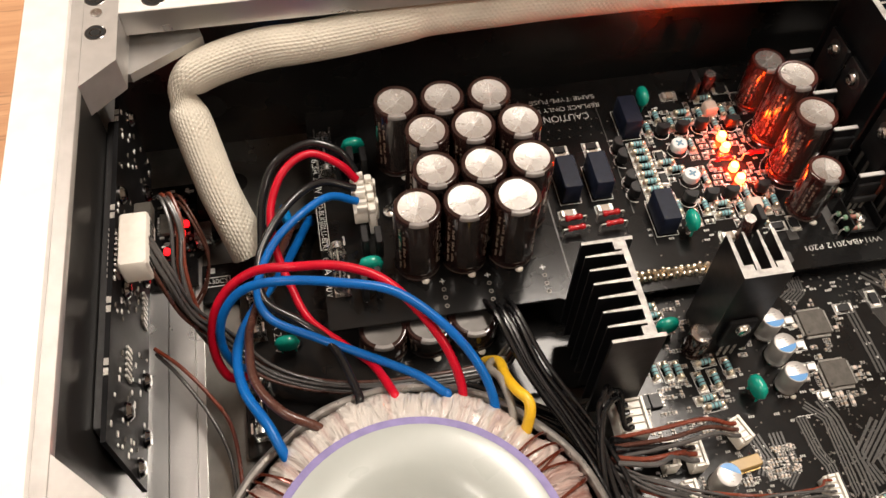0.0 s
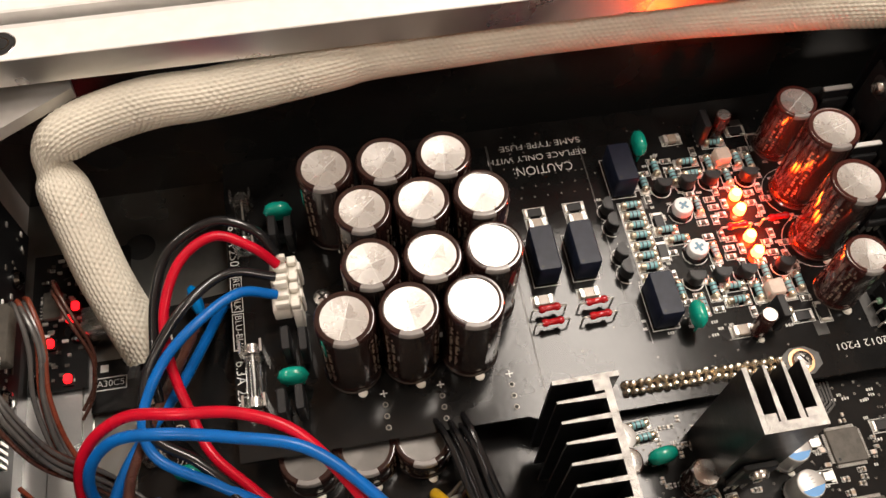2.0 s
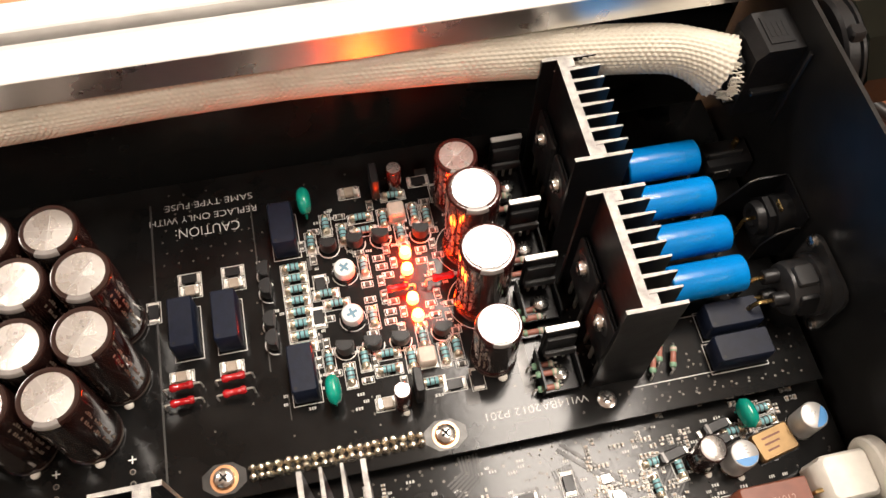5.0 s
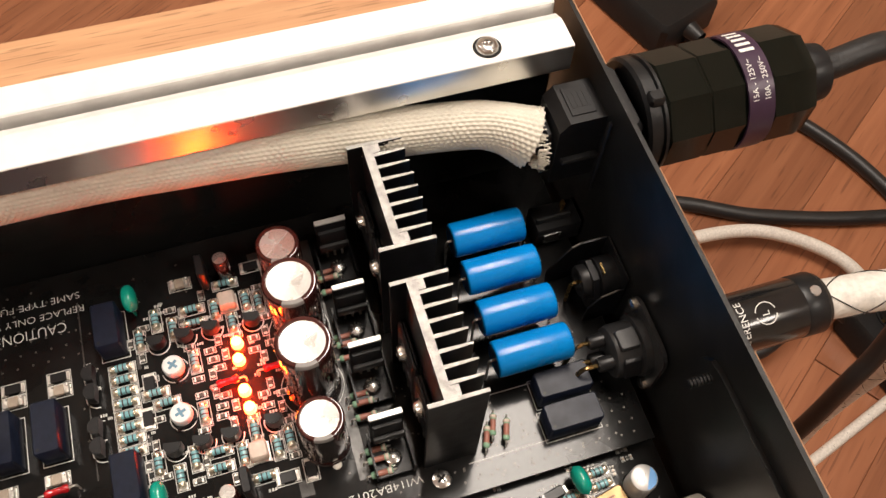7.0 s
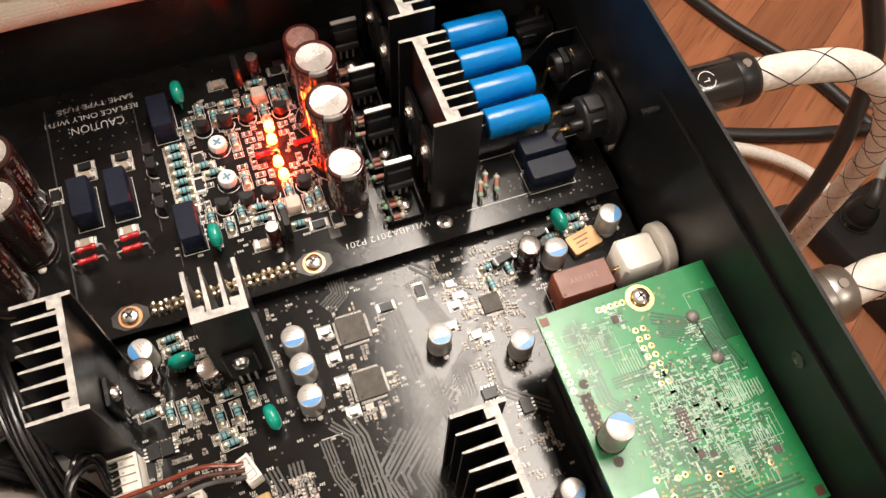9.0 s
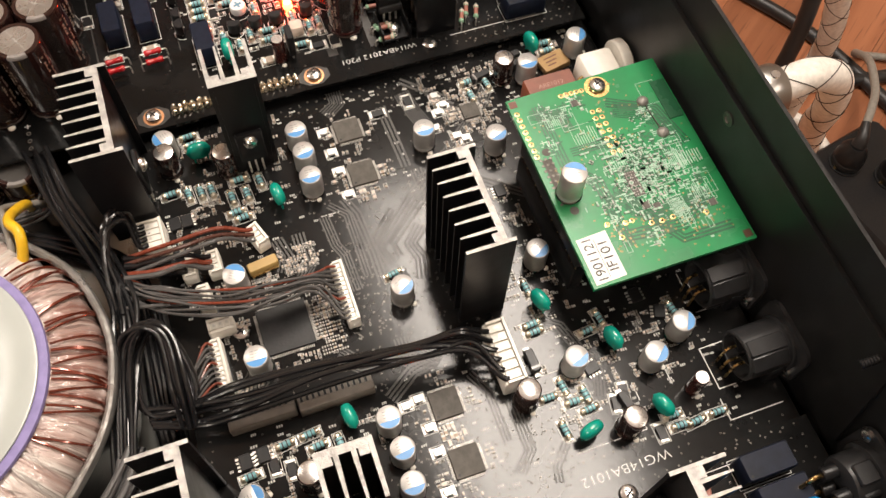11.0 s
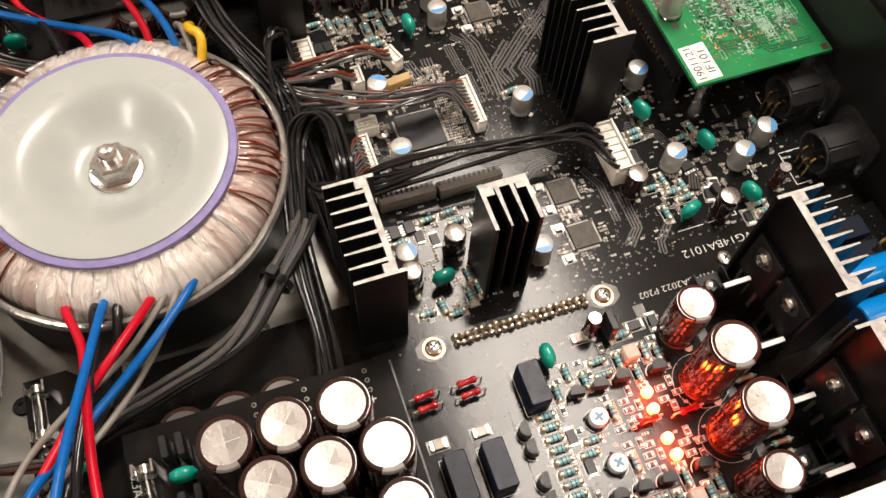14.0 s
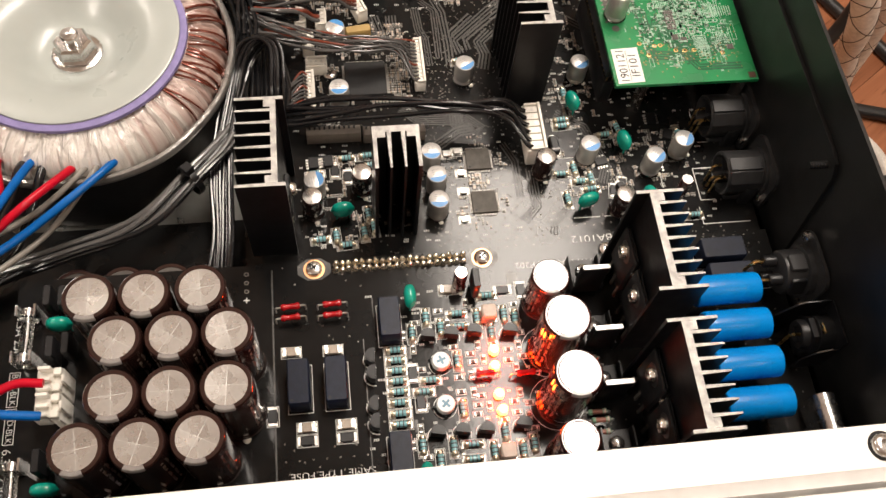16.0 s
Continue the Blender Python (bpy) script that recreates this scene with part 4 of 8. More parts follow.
CHIP_BK = Shape().box(-0.24, -0.15, 0.02, 0.24, 0.15, 0.1, 0, bev=0.015).box(-0.32, -0.14, 0.003, -0.2, 0.14, 0.075, 1).box(0.2, -0.14, 0.003, 0.32, 0.14, 0.075, 1)
CHIP_BK = CHIP_BK.mesh("chip_resistor", [BLACK_PLASTIC, SOLDER, SILK])
SCREW = Shape().lathe([(0.30, 0.02), (0.31, 0.06), (0.28, 0.15), (0.18, 0.2), (0.06, 0.205), (0, 0.205)], 20)
SCREW.box(-0.15, -0.03, 0.19, 0.15, 0.03, 0.209, 1).box(-0.03, -0.15, 0.19, 0.03, -0.031, 0.2085, 1).box(-0.03, 0.031, 0.19, 0.03, 0.15, 0.2085, 1)
SCREW = SCREW.mesh("screw", [STEEL, SHADOW_GAP])
RING = Shape().lathe([(0.40, 0.002), (0.40, 0.012), (0.30, 0.014)], 28).mesh("washer", [COPPER_RING])
JOINT = Shape().lathe([(0.128, 0.0), (0.132, 0.05), (0.115, 0.13), (0.095, 0.2), (0.085, 0.27), (0.05, 0.32), (0, 0.33)], 10).mesh("solder_joint", [JOINT_TIN])


WIDE_PAD = Shape().lathe([(0.088, 0.001), (0.088, 0.014), (0.06, 0.016), (0.055, 0.006), (0, 0.006)], 12, mis=[0, 0, 0, 1]).mesh("pad", [HOLE_TIN, SHADOW_GAP])
DULL_GOLD = mat("thin_gold_via", (0.34, 0.25, 0.10), 0.35, 0.6)
RING_PAD = Shape().lathe([(0.098, 0.001), (0.098, 0.012), (0.052, 0.014), (0.048, 0.006), (0, 0.006)], 12, mis=[0, 0, 0, 1]).mesh("pad", [GOLD, GREEN_TRACE])


def screw_on(board, x, y, z, ring=True):
    o = part("screw", SCREW, None, board, "cross-head screw", at(x, y, z, 35))
    if ring:
        part("washer", RING, None, o, "bare copper ring")
    return o


def piece(mesh, board, x, y, z, rz=0.0, label=""):
    size = {RES.name: (0.43, 0.19), CHIP_SQ.name: (0.25, 0.22), CHIP_BK.name: (0.37, 0.22), CHIP_WH.name: (0.37, 0.22), CHIP_S.name: (0.19, 0.11)}.get(mesh.name)
    if size:
        land(board, x, y, z, rz, *size, pad=mesh.name != CHIP_S.name)
    return part(mesh.name.split(".")[0], mesh, None, board, label, at(x, y, z, rz))


def relay(dx, dy, h, label, group, material=None):
    r = thing("relay", None, label, "relay", group)
    body = part("case", Shape().box(-dx / 2, -dy / 2, 0.02, dx / 2, dy / 2, h, bev=0.05), material or RELAY_PLASTIC, r)
    part("dot", Shape().lathe([(0.05, h + 0.002), (0, h + 0.002)], 10, at=(-dx / 2 + 0.14, -dy / 2 + 0.14, 0)), BLACK_PLASTIC, body)
    o = Shape()
    a, b, t = dx / 2 + 0.07, dy / 2 + 0.07, 0.02
    for x0, y0, x1, y1 in ((-a, -b, a, -b + t), (-a, b - t, a, b), (-a, -b + t, -a + t, b - t), (a - t, -b + t, a, b - t)):
        o.box(x0, y0, 0.001, x1, y1, 0.006)
    part("silkscreen_frame", o, SILK, r)
    return r


def dipped_cap():
    c = thing("dipped_capacitor", None, "glossy teal-green dipped film capacitor", "capacitor", "teal film capacitors")
    s = Shape()
    seg, rings = 14, 9
    v_ = []
    for i in range(rings):
        u = -1 + 2 * i / (rings - 1)
        k = (max(0.0, 1 - abs(u) ** 2.6)) ** 0.5
        for j in range(seg):
            a = 2 * math.pi * j / seg
            cx, sx = math.cos(a), math.sin(a)
            v_.append((0.47 * u, 0.23 * k * math.copysign(abs(cx) ** 0.8, cx), 0.68 + 0.40 * k * math.copysign(abs(sx) ** 0.75, sx)))
    s.add(v_, [(i * seg + j, (i + 1) * seg + j, (i + 1) * seg + (j + 1) % seg, i * seg + (j + 1) % seg)[::-1] for i in range(rings - 1) for j in range(seg)], 0, True)
    part("body", s, TEAL_DIP, c)
    for d in (-0.25, 0.25):
        part("lead", Shape().tube([(d, 0, 0.36), (d, 0, 0.0)], [0.07, 0.035], 8), TEAL_DIP, c)
    return c


def trimmer():
    t = thing("trimmer", None, "white trimmer resistor with a blue cross slot", "trimmer", "trimmers")
    part("base", Shape().box(-0.33, -0.33, 0.02, 0.33, 0.33, 0.16, bev=0.04), BLACK_PLASTIC, t)
    cap_ = part("dial", Shape().lathe([(0.32, 0.161), (0.33, 0.2), (0.33, 0.44), (0.30, 0.49), (0.0, 0.49)], 24), WHITE_PLASTIC, t)
    part("slot", Shape().box(-0.17, -0.045, 0.47, 0.17, 0.045, 0.496).box(-0.045, -0.17, 0.47, 0.045, -0.046, 0.4955).box(-0.045, 0.046, 0.47, 0.045, 0.17, 0.4955), TRIM_BLUE, cap_)
    part("silkscreen_ring", Shape().lathe([(0.42, 0.001), (0.42, 0.006), (0.395, 0.006), (0.395, 0.001)], 28), SILK, t)
    return t


def led():
    d = thing("indicator_led", None, "glowing amber indicator LED on the output board", "LED", "amber LEDs")
    part("lens", Shape().lathe([(0.17, 0.05), (0.175, 0.24), (0.16, 0.31), (0.125, 0.37), (0.06, 0.41), (0, 0.42)], 18, mis=[1, 1, 0, 0, 0]), [LED_GLOW, LED_SKIRT], d)
    part("base", Shape().lathe([(0.2, 0.0), (0.2, 0.05), (0.1, 0.05)], 16), WHITE_PLASTIC, d)
    return d


def small_can(r, h, label, group, mark=True, sleeve=None):
    c = thing("electrolytic_capacitor", None, label, "capacitor", group)
    mats_ = sleeve or ALU_CAN
    part("can", Shape().lathe([(r * 0.9, 0.05), (r, 0.1), (r, 0.2), (r * 0.94, 0.25), (r, 0.3), (r, h - 0.08), (r * 0.96, h - 0.02), (r * 0.88, h), (0, h)], 24,
                              mis=[0] * 7 + [1]), [mats_, ALU_CAN if not sleeve else ALU_FOIL], c)
    part("base", Shape().lathe([(0, 0.004), (r * 1.04, 0.004), (r * 1.08, 0.03), (r * 1.08, 0.08), (r * 1.01, 0.11)], 24), DARK_CHROME, c, "shiny shrunk skirt")
    part("glue_bead", Shape().lathe([(0, 0.09), (0.06, 0.08), (0.1, 0.04), (0.1, 0.002)], 10, at=(0.25 * r, -1.1 * r, 0)), WHITE_NYLON, c, "white glue dab")
    if mark:
        a = [radians(200 + 14 * k) for k in range(11)]
        v_ = [(r * 0.9 * math.cos(t), r * 0.9 * math.sin(t), h + 0.004) for t in a]
        part("polarity_mark", Shape().add(v_, [tuple(range(len(v_)))]), BLUE_MARK, c, "blue polarity mark")
        pr = Shape()
        for k in range(3):
            for q in range(2):
                pr.box(-r * 0.42 + q * r * 0.42, r * (0.44 - 0.24 * k), h + 0.001, -r * 0.42 + q * r * 0.42 + r * 0.3, r * (0.5 - 0.24 * k), h + 0.005)
        part("print", pr, FAINT_PRINT, c)
    return c


def flat_pack(n_side, size, label, group, at_m, epoxy=None):
    q = thing("integrated_circuit", at_m, label, "microchip", group)
    part("package", Shape().box(-size / 2, -size / 2, 0.03, size / 2, size / 2, 0.14, bev=0.02), epoxy or CHIP_PLASTIC, q)
    pins = Shape()
    p = size * 0.9 / n_side
    for k in range(n_side):
        o = (k - (n_side - 1) / 2) * p
        for d in (-1, 1):
            a, b = d * size / 2, d * (size / 2 + 0.1)
            pins.box(min(a, b), o - p * 0.25, 0.004, max(a, b), o + p * 0.25, 0.05)
            pins.box(o - p * 0.25, min(a, b), 0.004, o + p * 0.25, max(a, b), 0.05)
    tagged(part("lead_frame", pins, TINNED, q), kind="stuff")
    part("dot", Shape().lathe([(size * 0.045, 0.142), (0, 0.142)], 12, at=(-size * 0.38, -size * 0.38, 0)), BLACK_PLASTIC, q)
    return q


def lettering(words, x, y, z, size, rz, parent, material=None, name="lettering", align="CENTER", width=0.0):
    cu = bpy.data.curves.new("lettering", "FONT")
    cu.body, cu.size, cu.align_x, cu.align_y = words, size * C, align, "CENTER"
    cu.offset = 0.0 if material else -0.016 * size * C
    tmp = bpy.data.objects.new("lettering", cu)
    me = bpy.data.meshes.new_from_object(tmp)
    bpy.data.objects.remove(tmp)
    me.materials.clear()
    me.materials.append(material or SILK)
    if width:
        now = max(v_.co.x for v_ in me.vertices) - min(v_.co.x for v_ in me.vertices)
        for v_ in me.vertices:
            v_.co.x *= width * C / now
    return part(name, me, None, parent, "", at(x, y, z, rz))


# output boards: one half of the circuit mirrors the other about YC
YC = 14.42
for s in (1, -1):
    b = boards[s]
    z = ZA

    def both(pts):
        return [(x, s * y) for x, y in pts] + [(x, s * (2 * YC - y)) for x, y in pts]

    for x, y in both([(3.97, 11.80), (4.47, 12.24), (3.41, 12.36), (5.85, 11.95), (6.86, 11.90), (7.26, 12.07), (6.31, 12.56), (4.95, 13.53)]):
        piece(RES, b, x, y, z, 90)
    for x, y in both([(5.12, 11.74), (5.15, 12.25), (6.31, 11.1)]) + [(2.74, s * (12.96 + 0.39 * k)) for k in range(8)] + [(3.91, s * 14.19), (3.63, s * 14.59)]:
        piece(RES, b, x, y, z, 0)
    for x, y in both([(3.95, 12.65), (4.80, 12.64), (5.64, 12.62), (6.94, 12.69)]):
        piece(TO92, b, x, y, z, 180 if y > 0 else 0)
    for x, y in both([(1.92, 13.24), (1.92, 13.86)]):
        piece(TO92, b, x, y, z, 95)
    for x, y in both([(4.9, 10.72)]) + [(-0.95, s * 12.72), (0.53, s * 12.75), (-0.5, s * 15.5), (0.85, s * 15.5)]:
        piece(CHIP_WH, b, x, y, z, 0, "tan ceramic chip with bright tinned ends")
    for x, y, r_ in ((7.35, 12.62, 0), (7.25, 13.1, 90), (5.45, 13.3, 0), (5.5, 13.62, 0), (4.95, 14.15, 0), (5.4, 14.1, 90), (6.85, 13.25, 0), (5.75, 13.0, 90), (3.4, 12.95, 90), (5.65, 13.95, 0), (6.8, 13.65, 0), (7.05, 13.95, 90),
                     (7.35, 13.55, 0), (5.9, 13.55, 90), (4.75, 12.05, 90), (3.1, 12.4, 90), (3.55, 11.95, 0), (7.3, 11.5, 0), (5.5, 11.3, 90), (4.45, 11.55, 0), (3.6, 13.75, 0), (4.85, 13.0, 0), (6.35, 13.0, 0)):
        for yy in (y, 2 * YC - y):
            piece(CHIP_S, b, x, s * yy, z, r_)
    for x, y in [(-0.5, s * 15.95), (0.85, s * 15.95), (6.95, s * 10.9), (7.25, s * 18.15)]:
        piece(CHIP_BK, b, x, y, z, 0)
    for x, y in [(7.65, s * 10.95), (7.75, s * 17.6), (-1.65, s * 15.0), (3.3, s * 13.85), (3.5, s * 14.95)]:
        piece(CHIP_BK, b, x, y, z, 90)
    ry = (11.83, 12.3) if s > 0 else (11.1, 11.52)
    for x in (-0.9, 0.6):
        for y in ry:
            piece(RED_AX, b, x, s * y, z, 3, "red lacquered axial resistor")
    for x, y in ((5.84, 14.2), (7.3, 14.3)):
        piece(RED_AX, b, x, s * y, z, 2, "red lacquered axial resistor")
    for y in (17.7, 15.3, 13.3, 11.5):
        for k in range(3):
            piece(RES_G, b, 9.62, s * (y - 0.62 - 0.36 * k) if s > 0 else s * (y + 0.62 + 0.36 * k), z + 0.25 * (k % 2), 0, "green banded axial resistor")
    for x, y in ((13.2, 10.6), (13.55, 10.35), (12.9, 10.3)):
        piece(RES_G, b, x, s * y, z, 70, "green banded axial resistor")
    for x, y in ((0, 9.48), (6.37, 9.48)):
        screw_on(b, x, s * y, z)
        ring_ = [(x + 0.62 * math.cos(radians(22.5 + 45 * q)) * 1.08, s * y + 0.62 * math.sin(radians(22.5 + 45 * q)) * (0.78)) for q in range(8)]
        part("screw_land", Shape().prism(ring_, z + 0.0005, z + 0.0015), LAND_GREY, b)
    for x, y in ((11.25, 9.53), (-7.75, 13.95)):
        screw_on(b, x, s * y, z, False)
    for k in range(20):
        for j in (0, 1):
            o = piece(JOINT, b, 0.80 + 0.254 * k, s * (9.35 + 0.254 * j), z)
            o.matrix_basis = at(0.80 + 0.254 * k, s * (9.35 + 0.254 * j), z, 37 * k + 90 * j, 9 * math.sin(k * 2.3 + j), 9 * math.cos(k * 1.7 + 2 * j)) @ Matrix.Diagonal((1, 1, 0.85 + 0.2 * math.sin(k * 3.1 + j), 1))
    for x in (-6.3, -4.6, -2.5):
        for y in (10.2, 9.85, 9.5):
            piece(WIDE_PAD, b, x, s * y, z)
        plus = Shape().box(x - 0.11, s * 10.55 - 0.018, z + 0.001, x + 0.11, s * 10.55 + 0.018, z + 0.006).box(x - 0.018, s * 10.55 + 0.019, z + 0.001, x + 0.018, s * 10.55 + 0.11, z + 0.0058).box(x - 0.018, s * 10.55 - 0.11, z + 0.001, x + 0.018, s * 10.55 - 0.019, z + 0.0058)
        part("plus_sign", plus, SILK, b)
    # thin copper lands and outlines
    sil = Shape()
    for x0, y0, x1, y1 in ((-1.6, 9.4, -1.54, 18.9), (2.05, 10.8, 2.08, 11.6), (1.62, 12.4, 1.66, 18.4)):
        sil.box(x0, min(s * y0, s * y1), z + 0.001, x1, max(s * y0, s * y1), z + 0.008)
    tagged(part("land", sil, LAND_GREY, b), kind="stuff")
    plane = Shape()
    for x0, y0, x1, y1 in ((8.95, 10.2, 9.3, 14.3), (7.2, 10.2, 7.6, 10.7), (3.2, 12.85, 3.32, 13.3)):
        for m_ in (0, 1):
            ya, yb = (y0, y1) if not m_ else (2 * YC - y1, 2 * YC - y0)
            plane.box(x0, min(s * ya, s * yb), z + 0.0006, x1, max(s * ya, s * yb), z + 0.0025)
    tagged(part("copper_plane", plane, LAND_GREY, b), kind="stuff")
    lettering("CAUTION:", 0.2, s * (17.68 if s > 0 else 18.15), z + 0.004, 0.50, 180, b, width=2.05)
    lettering("REPLACE ONLY WITH", 0.1, s * (18.2 if s > 0 else 17.66), z + 0.004, 0.34, 180, b, width=3.45)
    lettering("SAME TYPE FUSE", 0.32, s * (18.7 if s > 0 else 17.12), z + 0.004, 0.34, 180, b, width=2.85)
    lettering("WI14BA2012 P201" if s > 0 else "WI14BA2022 P202", 9.15, 9.74 if s > 0 else -9.92, z + 0.004, 0.34, 180, b, width=3.1)
    lettering("6.3A 250V", -10.42, s * 16.2, z + 0.004, 0.42, -90, b)
    lettering("6.3A 250V", -10.42, s * 11.4, z + 0.004, 0.42, -90, b)
    lettering("RED-BLK", -10.4, s * 14.55, z + 0.004, 0.30, -90, b)
    lettering("BLU-BLK", -10.4, s * 13.25, z + 0.004, 0.30, -90, b)
    fr = Shape()
    for y in (14.55, 13.25):
        for x0, y0, x1, y1 in ((-10.58, y - 0.62, -10.56, y + 0.62), (-10.24, y - 0.62, -10.22, y + 0.62), (-10.56, y - 0.62, -10.24, y - 0.6), (-10.56, y + 0.6, -10.24, y + 0.62)):
            fr.box(x0, min(s * y0, s * y1), z + 0.001, x1, max(s * y0, s * y1), z + 0.006)
    for x, y in [(8.3, 15.4), (8.28, 13.45)]:
        fr.lathe([(0.98, 0.001), (0.98, 0.006), (0.965, 0.006), (0.965, 0.001)], 32, at=(x, s * y, z))
    for x0, x1, y in ((12.2, 16.0, 9.75), (13.4, 17.6, 11.62)):
        fr.box(x0, s * y - 0.012, z + 0.001, x1, s * y + 0.012, z + 0.006)
    tagged(part("silkscreen_frame", fr, SILK, b), kind="stuff")

    # holes through the board and unreadable part numbers
    rb = random.Random(21 + s)
    dots, bars = Shape(), Shape()
    for _ in range(150):
        x, y = rb.uniform(-1.4, 17.5), rb.uniform(9.1, 19.2)
        dots.lathe([(0.034, 0.001), (0.034, 0.006), (0.022, 0.006), (0.02, 0.002), (0, 0.002)], 8, at=(x, s * y, z), mis=[0, 0, 0, 1])
    for gi in range(14):
        for gj in range(4):
            dots.lathe([(0.034, 0.001), (0.034, 0.006), (0.022, 0.006), (0.02, 0.002), (0, 0.002)], 8, at=(11.9 + 0.42 * gi + 0.1 * (gj % 2), s * (9.25 + 0.4 * gj), z), mis=[0, 0, 0, 1])
    for gi in range(7):
        for gj in range(6):
            dots.lathe([(0.034, 0.001), (0.034, 0.006), (0.022, 0.006), (0.02, 0.002), (0, 0.002)], 8, at=(-1.25 + 0.46 * gi + 0.12 * (gj % 2), s * (16.6 + 0.42 * gj), z), mis=[0, 0, 0, 1])
    for k in range(9):
        dots.lathe([(0.034, 0.001), (0.034, 0.006), (0.022, 0.006), (0.02, 0.002), (0, 0.002)], 8, at=(12.4 + 0.55 * k, s * 9.35, z), mis=[0, 0, 0, 1])
    tagged(part("hole_field", dots, [HOLE_TIN, SHADOW_GAP], b), kind="stuff")
    for _ in range(90):
        x, y, w = rb.uniform(1.6, 8.0), rb.uniform(10.6, 18.3), rb.uniform(0.12, 0.3)
        for q in range(3):
            bars.box(x + q * w / 3, s * y - 0.045, z + 0.0008, x + q * w / 3 + w / 4.5, s * y + 0.045, z + 0.0045)
    tagged(part("silkscreen_marking", bars, SILK_FINE, b), kind="stuff")

ALLS = (1, -1)
spread(relay(0.75, 1.5, 1.02, "dark slate signal relay on the output board", "signal relays"), [at(2.62, s * y, ZA) for s in ALLS for y in (11.97, 16.87)])
spread(relay(0.74, 1.62, 1.02, "tall dark slate relay beside red resistors", "supply relays"), [at(x, s * 14.1, ZA) for s in ALLS for x in (-0.68, 0.6)])
spread(relay(1.7, 0.85, 0.9, "dark slate output relay next to blue capacitors", "output relays"), [at(x, s * y, ZA) for s in ALLS for x, y in ((15.63, 11.2), (15.56, 10.14))])
spread(dipped_cap(), [at(3.42, s * y, ZA + 0.1, 90) for s in ALLS for y in (11.2, 17.64)] + [at(-8.82, s * y, ZA + 0.05, 0) for s in ALLS for y in (16.95, 11.25)]
       + [at(x, y, 0, r) for x, y, r in ((1.3, 7.35, 5), (3.63, 4.55, 100), (11.15, -2.5, 110), (12.97, -4.6, 105), (13.55, -7.3, 110), (10.96, -7.3, 15), (3.73, -4.3, 100),
                                         (1.21, -7.05, 5), (15.2, 8.3, 100))])
spread(trimmer(), [at(4.32, s * y, ZA, 20 + 25 * k) for s in ALLS for k, y in enumerate((13.6, 15.19))])
spread(led(), [at(x, s * y, ZA) for s in ALLS for x, y in ((6.30, 13.28), (6.25, 13.88), (6.27, 14.92), (6.32, 15.5))])
small = small_can(0.25, 1.3, "small brown electrolytic capacitor", "small brown capacitors", False, SLEEVE_RED)
spread(small, [at(5.33, s * 10.62, ZA) for s in ALLS] + [at(6.42, s * 18.0, ZA) for s in ALLS] + [at(14.95, -7.0, 0)])


def tab_transistor():
    t = thing("transistor", None, "black driver transistor in a small folded bright-edged heat sink", "transistor", "driver transistors")
    part("back_plate", Shape().box(-0.5, 0.14, 0.2, 0.5, 0.30, 2.18, bev=0.03), BLACK_ANOD, t)
    part("top_edge", Shape().box(-0.5, 0.13, 2.181, 0.5, 0.31, 2.25, bev=0.02), ALU_CAN, t, "bright sheared top edge")
    part("package", Shape().box(-0.46, -0.02, 0.85, 0.46, 0.138, 1.85, bev=0.04), BLACK_PLASTIC, t)
    part("flange", Shape().box(-0.48, -0.16, 0.95, 0.48, -0.021, 1.25, bev=0.03), DIN_PLASTIC, t, "satin grey-black lower flange")
    part("tray", Shape().box(-0.56, -1.0, 0.2, 0.5, 0.13, 0.3, bev=0.02), BLACK_ANOD, t)
    part("side_wall", Shape().box(-0.62, -1.0, 0.1, -0.565, 0.3, 0.75), BLACK_ANOD, t)
    part("side_wall", Shape().box(0.505, -1.0, 0.1, 0.56, 0.3, 0.75), BLACK_ANOD, t)
    part("dome_screw", Shape().lathe([(0.27, 0.3), (0.28, 0.38), (0.23, 0.5), (0.12, 0.56), (0, 0.57)], 18, at=(-0.02, -0.5, 0)), STEEL, t, "domed bright screw")
    for k in (-0.25, 0, 0.25):
        part("lead", Shape().box(k - 0.04, 0.02, 0.0, k + 0.04, 0.08, 0.85), SOLDER, t)
    return t


spread(tab_transistor(), [at(10.05, s * y, ZA, 0 if s > 0 else 180) for s in ALLS for y in (17.6, 15.25, 13.3, 11.0)])


def flat_regulator():
    t = thing("transistor", None, "thin black flat transistor standing on edge", "transistor", "upright flat transistors")
    part("package", Shape().box(-0.13, -0.38, 0.25, 0.13, 0.38, 1.3, bev=0.04), BLACK_PLASTIC, t)
    for k in (-0.22, 0, 0.22):
        part("lead", Shape().box(-0.03, k - 0.035, 0.0, 0.03, k + 0.035, 0.25), SOLDER, t)
    return t


spread(flat_regulator(), [at(x, s * y, ZA) for s in ALLS for x, y in ((5.85, 10.85), (5.75, 17.95), (-9.0, 16.1), (-8.5, 16.0), (-8.9, 12.25), (-8.4, 12.15), (-9.15, 10.35), (-8.65, 10.4))])


def beige_block():
    t = thing("optocoupler", None, "pale pink ceramic block part on the output board", "component", "ceramic blocks")
    part("body", Shape().box(-0.27, -0.27, 0.05, 0.27, 0.27, 0.5, bev=0.06), BEIGE_PART, t)
    part("foot", Shape().box(-0.3, -0.3, 0.003, 0.3, 0.3, 0.045), SOLDER, t)
    return t


spread(beige_block(), [at(6.3, s * y, ZA) for s in ALLS for y in (11.85, 16.99)])


